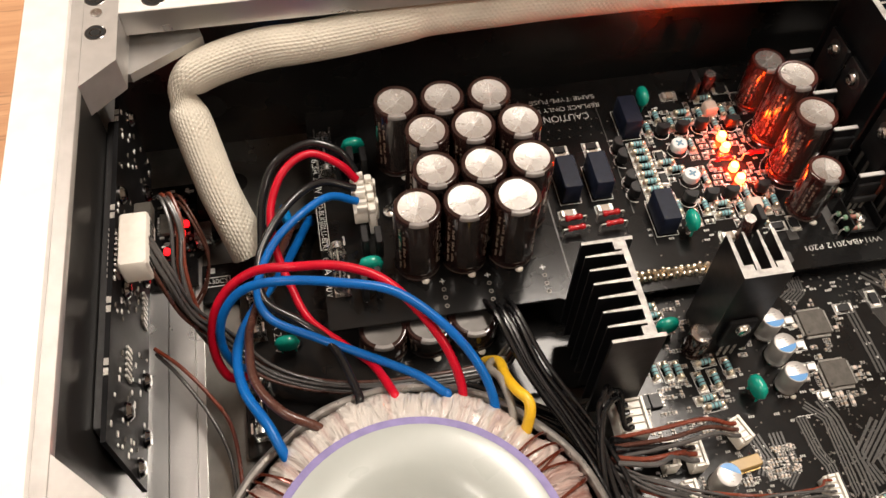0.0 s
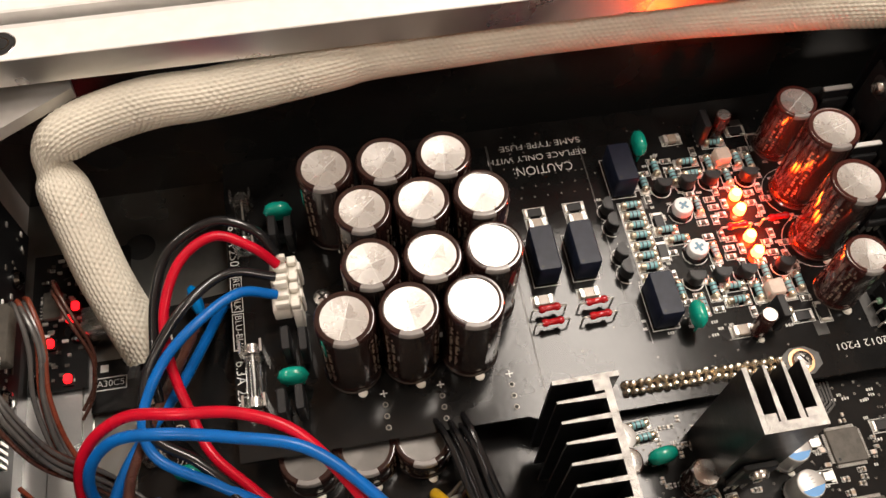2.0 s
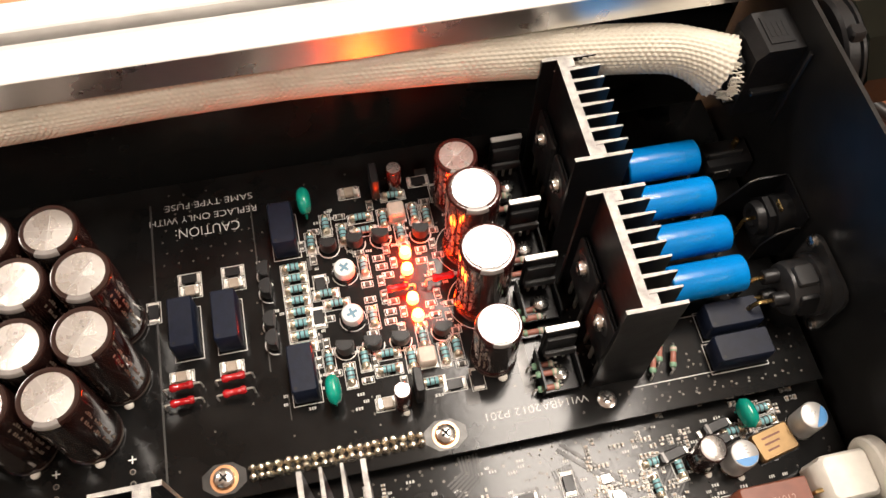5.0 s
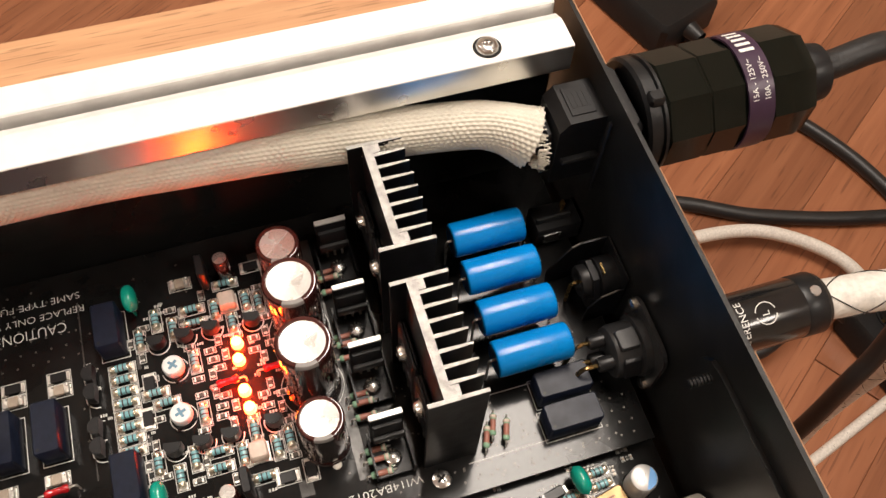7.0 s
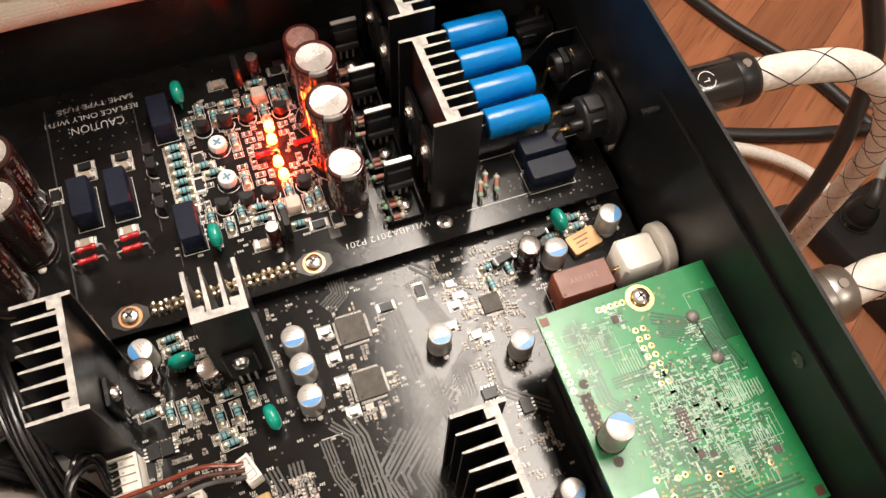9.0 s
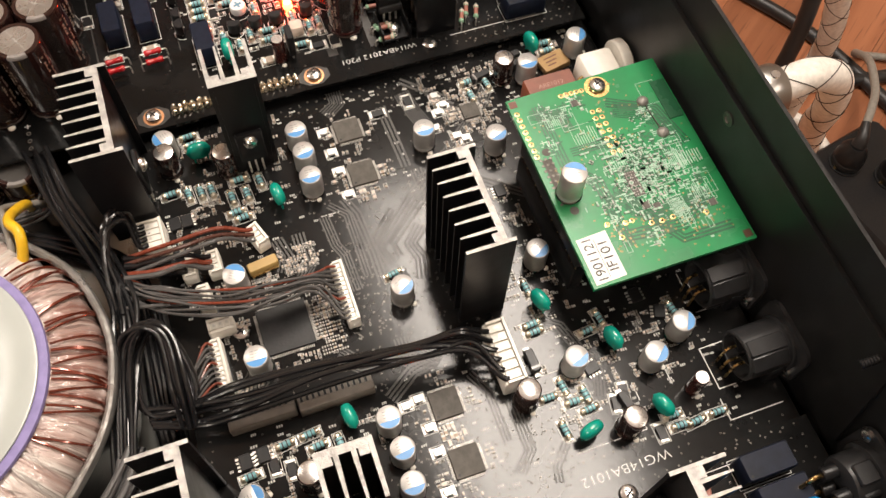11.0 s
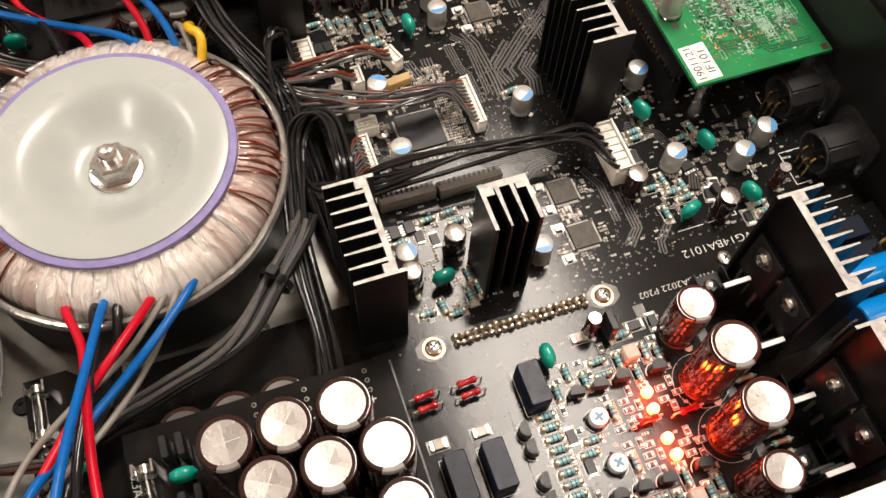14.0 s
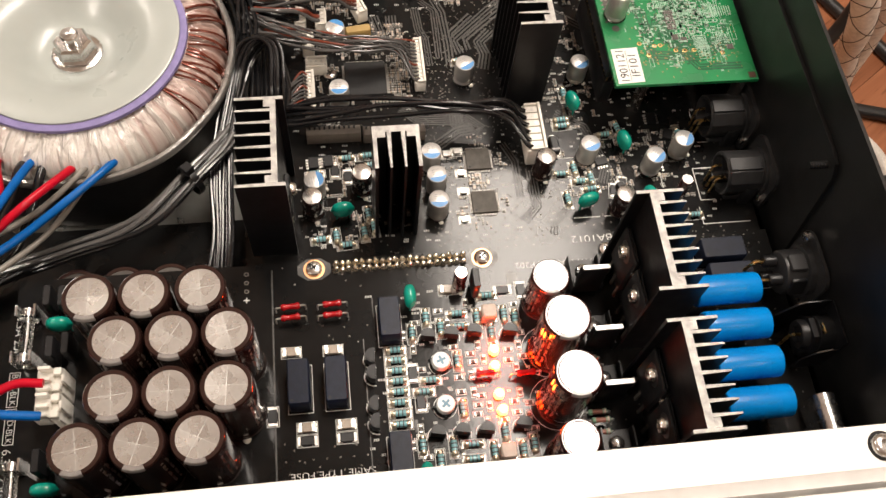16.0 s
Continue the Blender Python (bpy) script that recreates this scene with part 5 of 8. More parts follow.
def fuse():
    f = thing("fuse", None, "glass fuse held in two brass clips", "fuse", "glass fuses")
    g = part("glass_tube", Shape().lathe([(0.0, -0.72), (0.22, -0.72), (0.22, 0.72), (0.0, 0.72)], 16, at=(0, 0, 0.48), axis="y"), GLASS, f)
    for d in (-1, 1):
        part("end_cap", Shape().lathe([(0, d * 1.0), (0.25, d * 0.98), (0.26, d * 0.7), (0.2, d * 0.69)][::d], 16, at=(0, 0, 0.48), axis="y"), STEEL, f)
        part("clip", Shape().box(-0.34, d * 0.85 - 0.2, 0.0, -0.27, d * 0.85 + 0.2, 0.85).box(0.27, d * 0.85 - 0.2, 0.0, 0.34, d * 0.85 + 0.2, 0.85).box(-0.27, d * 0.85 - 0.2, 0.0, 0.27, d * 0.85 + 0.2, 0.06), STEEL, f)
    part("wire", Shape().tube([(0, -0.7, 0.48), (0, 0, 0.43), (0, 0.7, 0.48)], 0.02, 6), SOLDER, f)
    return f


spread(fuse(), [at(-9.98, s * y, ZA) for s in ALLS for y in (16.9, 11.5)] + [at(-13.3, s * y, -1.0) for s in ALLS for y in (7.1, 11.0)])


def wire_housing(n, pitch, depth, h, label, group):
    """A white open-topped housing for n wires, in a row along y."""
    c = thing("wire_connector", None, label, "connector", group)
    L = n * pitch / 2 + 0.12
    s = Shape().box(-depth / 2, -L, 0.01, depth / 2, L, h * 0.80, bev=0.04)
    s.box(depth / 2 - 0.1, -L + 0.02, h * 0.802, depth / 2 - 0.01, L - 0.02, h)
    s.box(-depth / 2 + 0.1, -L + 0.02, h * 0.802, depth / 2 - 0.11, -L + 0.1, h * 0.95).box(-depth / 2 + 0.1, L - 0.1, h * 0.802, depth / 2 - 0.11, L - 0.02, h * 0.95)
    part("housing", s, WHITE_NYLON, c)
    for k in range(n):
        y = (k - (n - 1) / 2) * pitch
        part("plug", Shape().box(-depth / 2 + 0.12, y - pitch * 0.4, h * 0.803, depth / 2 - 0.13, y + pitch * 0.4, h * 0.90), WHITE_NYLON, c)
        part("contact", Shape().box(-0.04, y - pitch * 0.18, h * 0.901, 0.06, y + pitch * 0.18, h * 0.92), SOLDER, c)
    return c


def power_housing():
    c = thing("wire_connector", None, "white nylon power connector on the output board edge", "connector", "power connectors")
    part("shroud", Shape().box(0.12, -0.44, 0.01, 0.42, 0.44, 1.25, bev=0.04).box(0.13, -0.4, 1.251, 0.4, -0.15, 1.5, bev=0.03).box(0.13, 0.15, 1.251, 0.4, 0.4, 1.5, bev=0.03), WHITE_NYLON, c)
    plug_ = part("plug", Shape().box(-0.42, -0.42, 0.75, 0.115, 0.42, 1.35, bev=0.05).box(-0.3, -0.4, 1.351, 0.1, -0.28, 1.72, bev=0.02).box(-0.3, 0.28, 1.351, 0.1, 0.4, 1.72, bev=0.02)
                 .box(-0.3, -0.06, 1.351, 0.1, 0.06, 1.6, bev=0.02), WHITE_NYLON, c)
    for y_ in (-0.17, 0.17):
        part("cavity", Shape().box(-0.428, y_ - 0.09, 0.95, -0.421, y_ + 0.09, 1.25), SHADOW_GAP, plug_)
    part("latch", Shape().box(0.421, -0.14, 0.5, 0.52, 0.14, 1.55, bev=0.03), WHITE_NYLON, c)
    return c


spread(power_housing(), [at(-8.75, s * y, ZA) for s in ALLS for y in (14.4, 13.5)])
wire_housing(4, 0.26, 1.0, 1.15, "white nylon connector with black wires", "board connectors").matrix_basis = at(-1.05, 4.1, 0)
wire_housing(6, 0.34, 0.75, 1.25, "white nylon six-way connector with black wires", "board connectors").matrix_basis = at(9.2, -3.98, 0)
wire_housing(12, 0.18, 0.45, 0.75, "long white connector with grey ribbon wires", "board connectors").matrix_basis = at(4.85, 0.05, 0)
wire_housing(10, 0.18, 0.45, 0.75, "long white connector with fanned grey wires", "board connectors").matrix_basis = at(0.16, -1.28, 0)
spread(wire_housing(3, 0.22, 0.5, 0.75, "small white connector with grey wires", "board connectors"),
       [at(2.5, 3.2, 0, 20), at(0.8, 2.62, 0), at(0.2, 1.4, 0), at(0.5, 0.2, 0, 90), at(-0.1, 2.75, 0)])

# ---- digital board ----
silver = small_can(0.41, 1.15, "silver electrolytic capacitor with a blue polarity mark", "silver capacitors")
spread(silver, [at(x, y, 0, r) for x, y, r in ((0.18, 7.95, -70), (4.96, 6.82, 0), (4.99, 5.8, 10), (4.95, 4.7, 0), (9.57, 5.35, 0), (12.10, 4.28, 20), (6.75, -0.6, 30), (1.4, 1.65, 150),
                                               (1.39, -1.52, 0), (11.7, -0.8, 30), (11.4, -4.95, 20), (15.36, -4.95, 60), (13.99, -5.67, 40), (4.88, -4.88, 0), (4.99, -5.97, 10),
                                               (4.95, -7.1, 0), (0.19, -5.9, 100), (14.51, 7.1, 0), (16.9, 7.75, 60))])
spread(small_can(0.41, 1.35, "brown electrolytic capacitor with a bright lid", "brown digital board capacitors", False, SLEEVE_BROWN),
       [at(x, y, 0) for x, y in ((0.12, 7.2), (2.15, 6.55), (2.05, -5.8), (0.09, -6.75), (9.43, -5.55), (12.31, -7.5), (13.6, 7.38))])
for x, y in ((6.94, 6.88), (6.92, 4.81), (6.87, -4.75), (6.88, -6.78)):
    flat_pack(16, 1.0, "square dark grey microchip with fine silver legs", "signal processors", at(x, y, 0))
flat_pack(12, 0.7, "small square dark grey microchip", "small microchips", at(11.82, 6.25, 0))
flat_pack(26, 1.75, "large square dark microchip beneath grey wires", "large microchips", at(2.55, -0.38, 0), BLACK_PLASTIC)

for x, y, r in ((10.65, -3.35, 5), (10.65, -3.05, 5), (10.8, -5.5, 95), (10.96, -6.1, 0), (11.43, -6.0, 95), (11.35, -6.5, 5), (10.2, -5.7, 0), (10.3, -6.9, 95), (14.0, -8.0, 0), (14.56, -8.05, 5),
                (15.39, -8.0, 0), (13.9, -7.6, 0), (12.4, -3.9, 5), (13.0, -3.6, 100), (15.6, -4.1, 100), (11.0, -1.7, 95), (1.49, -4.36, 5), (2.33, -4.28, 5), (2.5, -4.75, 5), (3.2, -4.9, 95),
                (-0.12, 6.15, 5), (0.5, 5.95, 95), (0.95, 5.9, 95), (1.35, 5.85, 95), (2.0, 5.3, 95), (2.57, 5.3, 95), (2.4, 6.0, 5), (3.15, 5.7, 95), (2.0, 4.65, 5), (2.2, 4.35, 5), (1.0, 8.5, 5),
                (1.1, 8.1, 5), (0.3, -8.0, 5), (0.9, -7.9, 95), (2.0, -7.8, 95), (2.4, -7.6, 95), (2.2, -7.0, 95), (15.9, 8.5, 5), (15.9, 8.1, 5), (12.9, 7.3, 95), (14.8, 8.0, 5), (6.7, 0.35, 10),
                (12.2, 7.6, 5), (12.1, 6.9, 95), (1.3, -8.3, 5), (0.2, -5.0, 5)):
    piece(RES, main, x, y, 0, r)
for x, y in ((6.02, 7.1), (6.05, 6.1), (6.1, 5.2), (6.15, 4.1), (6.05, -4.3), (6.1, -5.35), (6.1, -6.2), (6.0, -7.5), (10.9, 5.3), (11.2, 5.1), (10.6, 6.6), (10.9, 6.9), (10.2, 5.9), (5.6, -4.4), (10.7, 7.4)):
    piece(CHIP_SQ, main, x, y, 0, 0, "small silver chip part")
for x, y, r in ((8.3, 7.3, 0), (9.6, 7.5, 90), (1.0, -4.9, 90), (1.5, -5.2, 90), (10.05, -4.6, 0), (12.3, -6.6, 80), (12.7, -6.3, 80), (13.3, -8.0, 90), (10.2, 0.5, 0)):
    piece(CHIP_BK, main, x, y, 0, r)


def eight_leg(at_m):
    q = thing("integrated_circuit", at_m, "small black eight-legged microchip", "microchip", "eight-legged microchips")
    part("package", Shape().box(-0.26, -0.2, 0.03, 0.26, 0.2, 0.17, bev=0.025), BLACK_PLASTIC, q)
    for k in range(4):
        for d in (-1, 1):
            x_ = (k - 1.5) * 0.127
            part("leg", Shape().box(x_ - 0.03, min(d * 0.2, d * 0.31), 0.006, x_ + 0.03, max(d * 0.2, d * 0.31), 0.06), SOLDER, q)
    return q


spread(eight_leg(None), [at(x, y, 0, r) for x, y, r in ((15.14, -4.05, 70), (12.0, -5.2, 10), (14.3, -5.6, 95), (0.16, -4.5, 92), (0.75, -4.45, 92), (6.95, 0.1, 10), (-0.23, 4.85, 92), (0.2, 4.85, 92), (10.6, 3.2, 0),
                                                        (11.6, 2.4, 90), (3.3, -6.3, 5), (14.6, -3.2, 90))])


def power_diode(at_m):
    q = thing("diode", at_m, "thick black power diode with bent tin legs", "diode", "power diodes")
    part("body", Shape().box(-0.42, -0.16, 0.05, 0.42, 0.16, 0.34, bev=0.05), BLACK_PLASTIC, q)
    part("band", Shape().box(-0.3, -0.163, 0.06, -0.22, 0.163, 0.343), SLEEVE_STRIPE, q)
    for d in (-1, 1):
        part("leg", Shape().box(min(d * 0.42, d * 0.55), -0.1, 0.004, max(d * 0.42, d * 0.55), 0.1, 0.12), SOLDER, q)
    return q


spread(power_diode(None), [at(x, y, 0, r) for x, y, r in ((14.2, 7.75, 12), (14.3, 8.2, 12), (12.75, 7.65, 12), (10.15, -4.35, 92), (12.6, -6.75, 100))])
screw_on(main, 1.05, -0.05, 0, False)
lettering("WG14BA1012", 11.72, -8.68, 0.008, 0.46, 180, main, width=3.15)


def clusters(rects, rings, seed):
    """Tiny two-ended chips on pads, in short rows and round the large chips, too small to pick apart."""
    r = random.Random(seed)
    s = Shape()

    def tiny(x, y, turn, big=False):
        L, w = (0.06, 0.032) if not big else (0.1, 0.06)
        lift = r.uniform(0, 0.02)
        body = r.choice((0, 0, 1, 1, 2)) if not big else r.choice((1, 2))
        for a, b_, slot, h in ((-L, -L * 0.5, 3, 0.055), (-L * 0.49, L * 0.49, body, 0.06), (L * 0.5, L, 3, 0.055)):
            q = (x + a, y - w, x + b_, y + w) if not turn else (x - w, y + a, x + w, y + b_)
            s.box(q[0], q[1], 0.004, q[2], q[3], h + lift, slot)
        if r.random() < 0.6:
            e, t = 0.022, 0.01
            q = (x - L - e, y - w - e, x + L + e, y + w + e) if not turn else (x - w - e, y - L - e, x + w + e, y + L + e)
            for f4 in ((q[0], q[1], q[2], q[1] + t), (q[0], q[3] - t, q[2], q[3]), (q[0], q[1] + t, q[0] + t, q[3] - t), (q[2] - t, q[1] + t, q[2], q[3] - t)):
                s.box(f4[0], f4[1], 0.001, f4[2], f4[3], 0.0045 + lift * 0.1, 4)

    for x0, y0, x1, y1, n in rects:
        left = n
        while left > 0:
            x, y, turn = r.uniform(x0, x1), r.uniform(y0, y1), r.random() < 0.5
            k = r.choice((2, 3, 3, 4, 5))
            for i in range(k):
                dx, dy = ((0.13 * i, 0) if turn else (0, 0.115 * i))
                if x + dx < x1 and y + dy < y1:
                    tiny(x + dx, y + dy, turn)
            left -= k
    for cx, cy, half in rings:
        for side in range(4):
            for row in range(3):
                for i in range(int(half * 2 / 0.145)):
                    if r.random() < 0.42 + 0.14 * row:
                        continue
                    u, d = -half + 0.145 * i + 0.05, half + 0.24 + 0.19 * row
                    x, y = ((u, d), (d, u), (u, -d), (-d, u))[side]
                    tiny(cx + x, cy + y, side % 2 == 0, r.random() < 0.12)
    for gi in range(5):
        for gj in range(22):
            if r.random() < 0.14:
                continue
            x, y, lift = 3.6 + 0.185 * gi, -1.75 + 0.128 * gj, r.uniform(0, 0.01)
            for a, b_, slot, h in ((-0.07, -0.035, 3, 0.055), (-0.034, 0.034, r.choice((0, 0, 1)), 0.06), (0.035, 0.07, 3, 0.055)):
                s.box(x + a, y - 0.035, 0.004, x + b_, y + 0.035, h + lift, slot)
    return s


spots = [(6.2, 3.9, 7.8, 4.1, 15), (10.3, 4.8, 12.8, 8.6, 209), (0.6, 1.5, 4.2, 2.0, 57), (-0.6, 3.0, 3.0, 5.2, 95), (0.3, -3.0, 1.4, 0.0, 41),
         (9.9, -3.4, 12.2, -0.6, 76), (12.2, -4.6, 15.8, -3.6, 85), (10.0, -7.2, 15.8, -4.6, 152), (-0.3, 5.2, 4.4, 8.6, 152), (-0.3, -8.5, 4.6, -4.2, 171), (10.3, 0.0, 12.2, 4.6, 114), (12.6, 7.6, 17.2, 9.0, 76),
         (3.0, 1.6, 4.4, 2.6, 76)]
tagged(part("surface_mount_clutter", clusters(spots, [(6.94, 6.88, 0.5), (6.92, 4.81, 0.5), (6.87, -4.75, 0.5), (6.88, -6.78, 0.5), (11.82, 6.25, 0.45), (2.55, -0.38, 0.95)], 5), [CHIP_PLASTIC, mat("tan_ceramic_chip", (0.30, 0.22, 0.15), 0.5), BEIGE_PART, TINNED, SILK_FINE], main), kind="stuff")


def traces(bundles, z):
    """Bundles of parallel raised tracks: points, how many, pitch."""
    s = Shape()
    for j, (pts, n, pitch) in enumerate(bundles):
        for k in range(n):
            o = (k - (n - 1) / 2) * pitch
            line_ = []
            for i, p in enumerate(pts):
                a, b_ = Vector(pts[max(i - 1, 0)]), Vector(pts[min(i + 1, len(pts) - 1)])
                d = (b_ - a).normalized()
                line_.append(Vector(p) + Vector((-d.y, d.x)) * o)
            for a, b_ in zip(line_, line_[1:]):
                d = (b_ - a).normalized()
                w = Vector((-d.y, d.x)) * pitch * 0.27
                v_ = [(*(a - w), z + 0.001), (*(b_ - w), z + 0.001), (*(b_ + w), z + 0.001), (*(a + w), z + 0.001)]
                v_ += [(x, y, z + 0.004 + 0.0006 * j + 0.0001 * k) for x, y, _ in v_]
                s.add(v_, [(4, 5, 6, 7), (0, 1, 5, 4), (2, 3, 7, 6), (1, 2, 6, 5), (3, 0, 4, 7)])
    return s


tagged(part("track_field", traces([([(9.5, 3.9), (10.6, 4.9), (12.0, 6.1), (12.9, 7.2)], 6, 0.10), ([(10.0, 4.6), (10.0, 3.4), (9.6, 3.0), (9.6, 1.7)], 5, 0.12), ([(9.5, 8.0), (9.7, 6.9), (10.0, 5.9)], 8, 0.085), 
                              ([(8.9, 4.4), (8.9, 3.5), (9.15, 3.2), (9.15, 0.6)], 4, 0.13), ([(6.2, -2.0), (6.2, -2.9), (6.6, -3.4)], 5, 0.12), ([(3.6, 1.3), (4.1, 1.8), (4.1, 2.4)], 5, 0.1), ([(1.4, -1.6), (0.8, -2.3), (0.5, -2.3)], 9, 0.1), ([(4.0, -1.9), (4.6, -2.5), (6.6, -2.7), (7.2, -3.3)], 7, 0.1),
                              ([(6.9, 8.9), (6.9, 8.3), (6.3, 7.9)], 6, 0.11), 
                              ([(10.5, -2.6), (11.6, -3.4), (12.2, -5.4), (11.9, -6.2)], 4, 0.12)], 0), TRACE, main), kind="stuff")
# Further tracks in a slightly paler masked copper than the first field.
tagged(part("wide_track_field", traces([([(5.9, 4.0), (6.2, 3.2), (6.3, 1.4), (6.3, 0.2)], 3, 0.15), ([(5.3, 3.9), (5.85, 3.3), (5.85, 2.5), (5.85, 0.6)], 3, 0.12), ([(5.0, 3.5), (5.1, 2.2), (5.3, 1.7), (5.35, 0.2)], 4, 0.11),
                              ([(9.4, 4.1), (8.3, 3.2), (6.6, 1.6), (6.8, 0.8)], 3, 0.16), ([(9.5, 3.7), (7.1, 1.6), (7.2, 1.0)], 2, 0.18), ([(7.5, 3.0), (6.5, 2.0), (6.5, 1.7)], 2, 0.18), ([(8.3, 2.0), (7.7, 1.4), (7.9, 0.7), (7.7, -0.1)], 4, 0.15),
                              ([(8.5, 7.6), (8.6, 5.0), (8.6, 4.6)], 3, 0.16), ([(3.1, 3.1), (3.3, 2.3), (3.0, 1.7)], 4, 0.14), ([(3.9, 3.1), (3.9, 2.1)], 4, 0.14), ([(9.0, -5.4), (9.0, -7.1), (8.4, -7.7)], 4, 0.12), ([(8.0, -4.0), (8.4, -4.9), (8.4, -6.6)], 3, 0.12),
                              ([(6.9, -3.2), (6.2, -3.3), (5.2, -4.0)], 4, 0.14), ([(10.2, -7.3), (9.6, -7.9), (9.5, -8.4)], 3, 0.12), ([(12.8, 1.8), (11.0, 3.2), (11.0, 4.4)], 3, 0.15), ([(9.6, 8.6), (11.4, 6.9)], 2, 0.2)], 0.0125), mat("worn_masked_copper_trace", (0.056, 0.053, 0.049), 0.34, var=0.25, scale=120, spec=0.4), main), kind="stuff")
rb = random.Random(8)
dots, bars = Shape(), Shape()
for gx0, gy0, nx, ny in ((8.6, 7.5, 11, 4), (5.0, -8.85, 12, 3), (4.9, -1.6, 4, 11), (8.4, 2.0, 5, 6), (10.1, -8.1, 16, 2), (13.9, -5.3, 7, 2), (5.0, 8.3, 9, 2)):
    for gi in range(nx):
        for gj in range(ny):
            dots.lathe([(0.04, 0.001), (0.04, 0.006), (0.026, 0.006), (0.022, 0.002), (0, 0.002)], 8, at=(gx0 + 0.36 * gi + 0.1 * (gj % 2), gy0 + 0.36 * gj + 0.04 * (gi % 3), 0), mis=[0, 0, 0, 1])
for _ in range(1500):
    x, y = rb.uniform(-0.9, 17.6), rb.uniform(-9.3, 8.7)
    if rb.random() < 0.4:
        x, y = rb.uniform(4.8, 10.0), rb.uniform(-8.6, 4.0)
    dots.lathe([(0.034, 0.001), (0.034, 0.006), (0.027, 0.006), (0.025, 0.002), (0, 0.002)], 8, at=(x, y, 0), mis=[0, 0, 0, 1])
for _ in range(620):
    x, y, w = rb.uniform(-0.8, 16.5), rb.uniform(-8.4, 8.5), rb.uniform(0.13, 0.28)
    if 4.6 < x < 9.9 and -3.4 < y < 3.4:
        continue
    for q in range(3):
        bars.box(x + q * w / 3, y - 0.042, 0.0008, x + q * w / 3 + w / 5, y + 0.042, 0.0045)
tagged(part("hole_field", dots, [HOLE_TIN, SHADOW_GAP], main), kind="stuff")
tagged(part("silkscreen_marking", bars, SILK_FINE, main), kind="stuff")


outl = Shape()
for x0, y0, x1, y1 in ((15.85, -7.3, 15.88, -5.75), (15.88, -5.78, 16.9, -5.75), (15.7, -8.4, 15.73, -7.6), (15.73, -8.4, 17.7, -8.37), (16.4, -4.5, 17.6, -4.47), (16.4, -3.4, 16.43, -2.9), (15.88, -7.3, 16.5, -7.27),
                       (11.7, -7.75, 12.9, -7.72), (12.9, -7.75, 12.93, -7.2), (10.4, -7.75, 11.5, -7.72), (4.9, 3.5, 5.6, 3.52), (9.9, -4.9, 10.9, -4.87), (13.1, -6.75, 13.13, -6.1), (14.4, -6.6, 14.43, -5.9)):
    outl.box(x0, y0, 0.001, x1, y1, 0.006)
tagged(part("silkscreen_frame", outl, SILK, main), kind="stuff")


def box_socket(x0, x1, y, label):
    c = thing("socket_strip", at((x0 + x1) / 2, y, 0), label, "connector", "socket strips")
    L = (x1 - x0) / 2
    part("housing", Shape().box(-L, -0.28, 0.01, L, 0.02, 0.62, bev=0.03).box(-L, 0.021, 0.01, L, 0.3, 0.42, bev=0.03), SOCKET_TAUPE, c)
    n_ = int(2 * L / 0.2)
    for k in range(n_):
        part("contact", Shape().box(-L + 0.1 + 0.2 * k, 0.06, 0.42, -L + 0.18 + 0.2 * k, 0.26, 0.5), BLACK_ANOD, c)


box_socket(-0.05, 2.15, -3.25, "dark grey flat cable socket strip")
box_socket(2.25, 4.8, -3.35, "dark grey flat cable socket strip")
gold = thing("flat_cable_socket", at(2.4, 2.15, 0, 8), "gold-coloured flat cable socket on the digital board", "connector")
part("housing", Shape().box(-0.55, -0.2, 0.01, 0.55, 0.2, 0.38, bev=0.05), mat("amber_resin", (0.46, 0.31, 0.11), 0.35), gold)
part("contacts", Shape().box(-0.5, -0.25, 0.004, 0.5, -0.21, 0.1), GOLD, gold)
osc = thing("oscillator", at(15.87, 7.42, 0, 12), "gold metal can oscillator with printed top", "oscillator")
part("can", Shape().box(-0.62, -0.42, 0.03, 0.62, 0.42, 0.3, bev=0.05), mat("bronze_can", (0.26, 0.165, 0.075), 0.36, 0.7, scale=200), osc)
for k in range(3):
    part("print_bar", Shape().box(-0.35, 0.16 - 0.18 * k, 0.301, 0.28 - 0.12 * k, 0.22 - 0.18 * k, 0.304), BROWN_LAND, osc)
part("base", Shape().box(-0.66, -0.46, 0.004, 0.66, 0.46, 0.03), BLACK_PLASTIC, osc)
br = relay(2.0, 1.05, 1.25, "red-brown relay beside the green board", "brown relays", BROWN_RELAY)
br.matrix_basis = at(14.9, 5.65, 0)
lettering("ARE1012", 0, 0, 1.255, 0.28, 0, br, mat("pale_relay_print", (0.42, 0.24, 0.18), 0.5))
wc = thing("coaxial_socket", at(17.2, 5.9, 0), "white nylon digital input socket with round flange", "socket")
part("body", Shape().box(-0.9, -0.65, 0.02, 0.55, 0.65, 1.5, bev=0.12), WHITE_NYLON, wc)
part("flange", Shape().lathe([(0.0, 0.56), (0.95, 0.56), (1.0, 0.62), (1.0, 0.95), (0.85, 1.06), (0, 1.06)], 28, at=(0, 0, 1.0), axis="x"), WHITE_NYLON, wc)
part("contact", Shape().tube([(-0.9, -0.2, 1.1), (-1.05, -0.2, 1.0), (-1.1, -0.2, 0.05)], 0.06, 8), GOLD, wc)


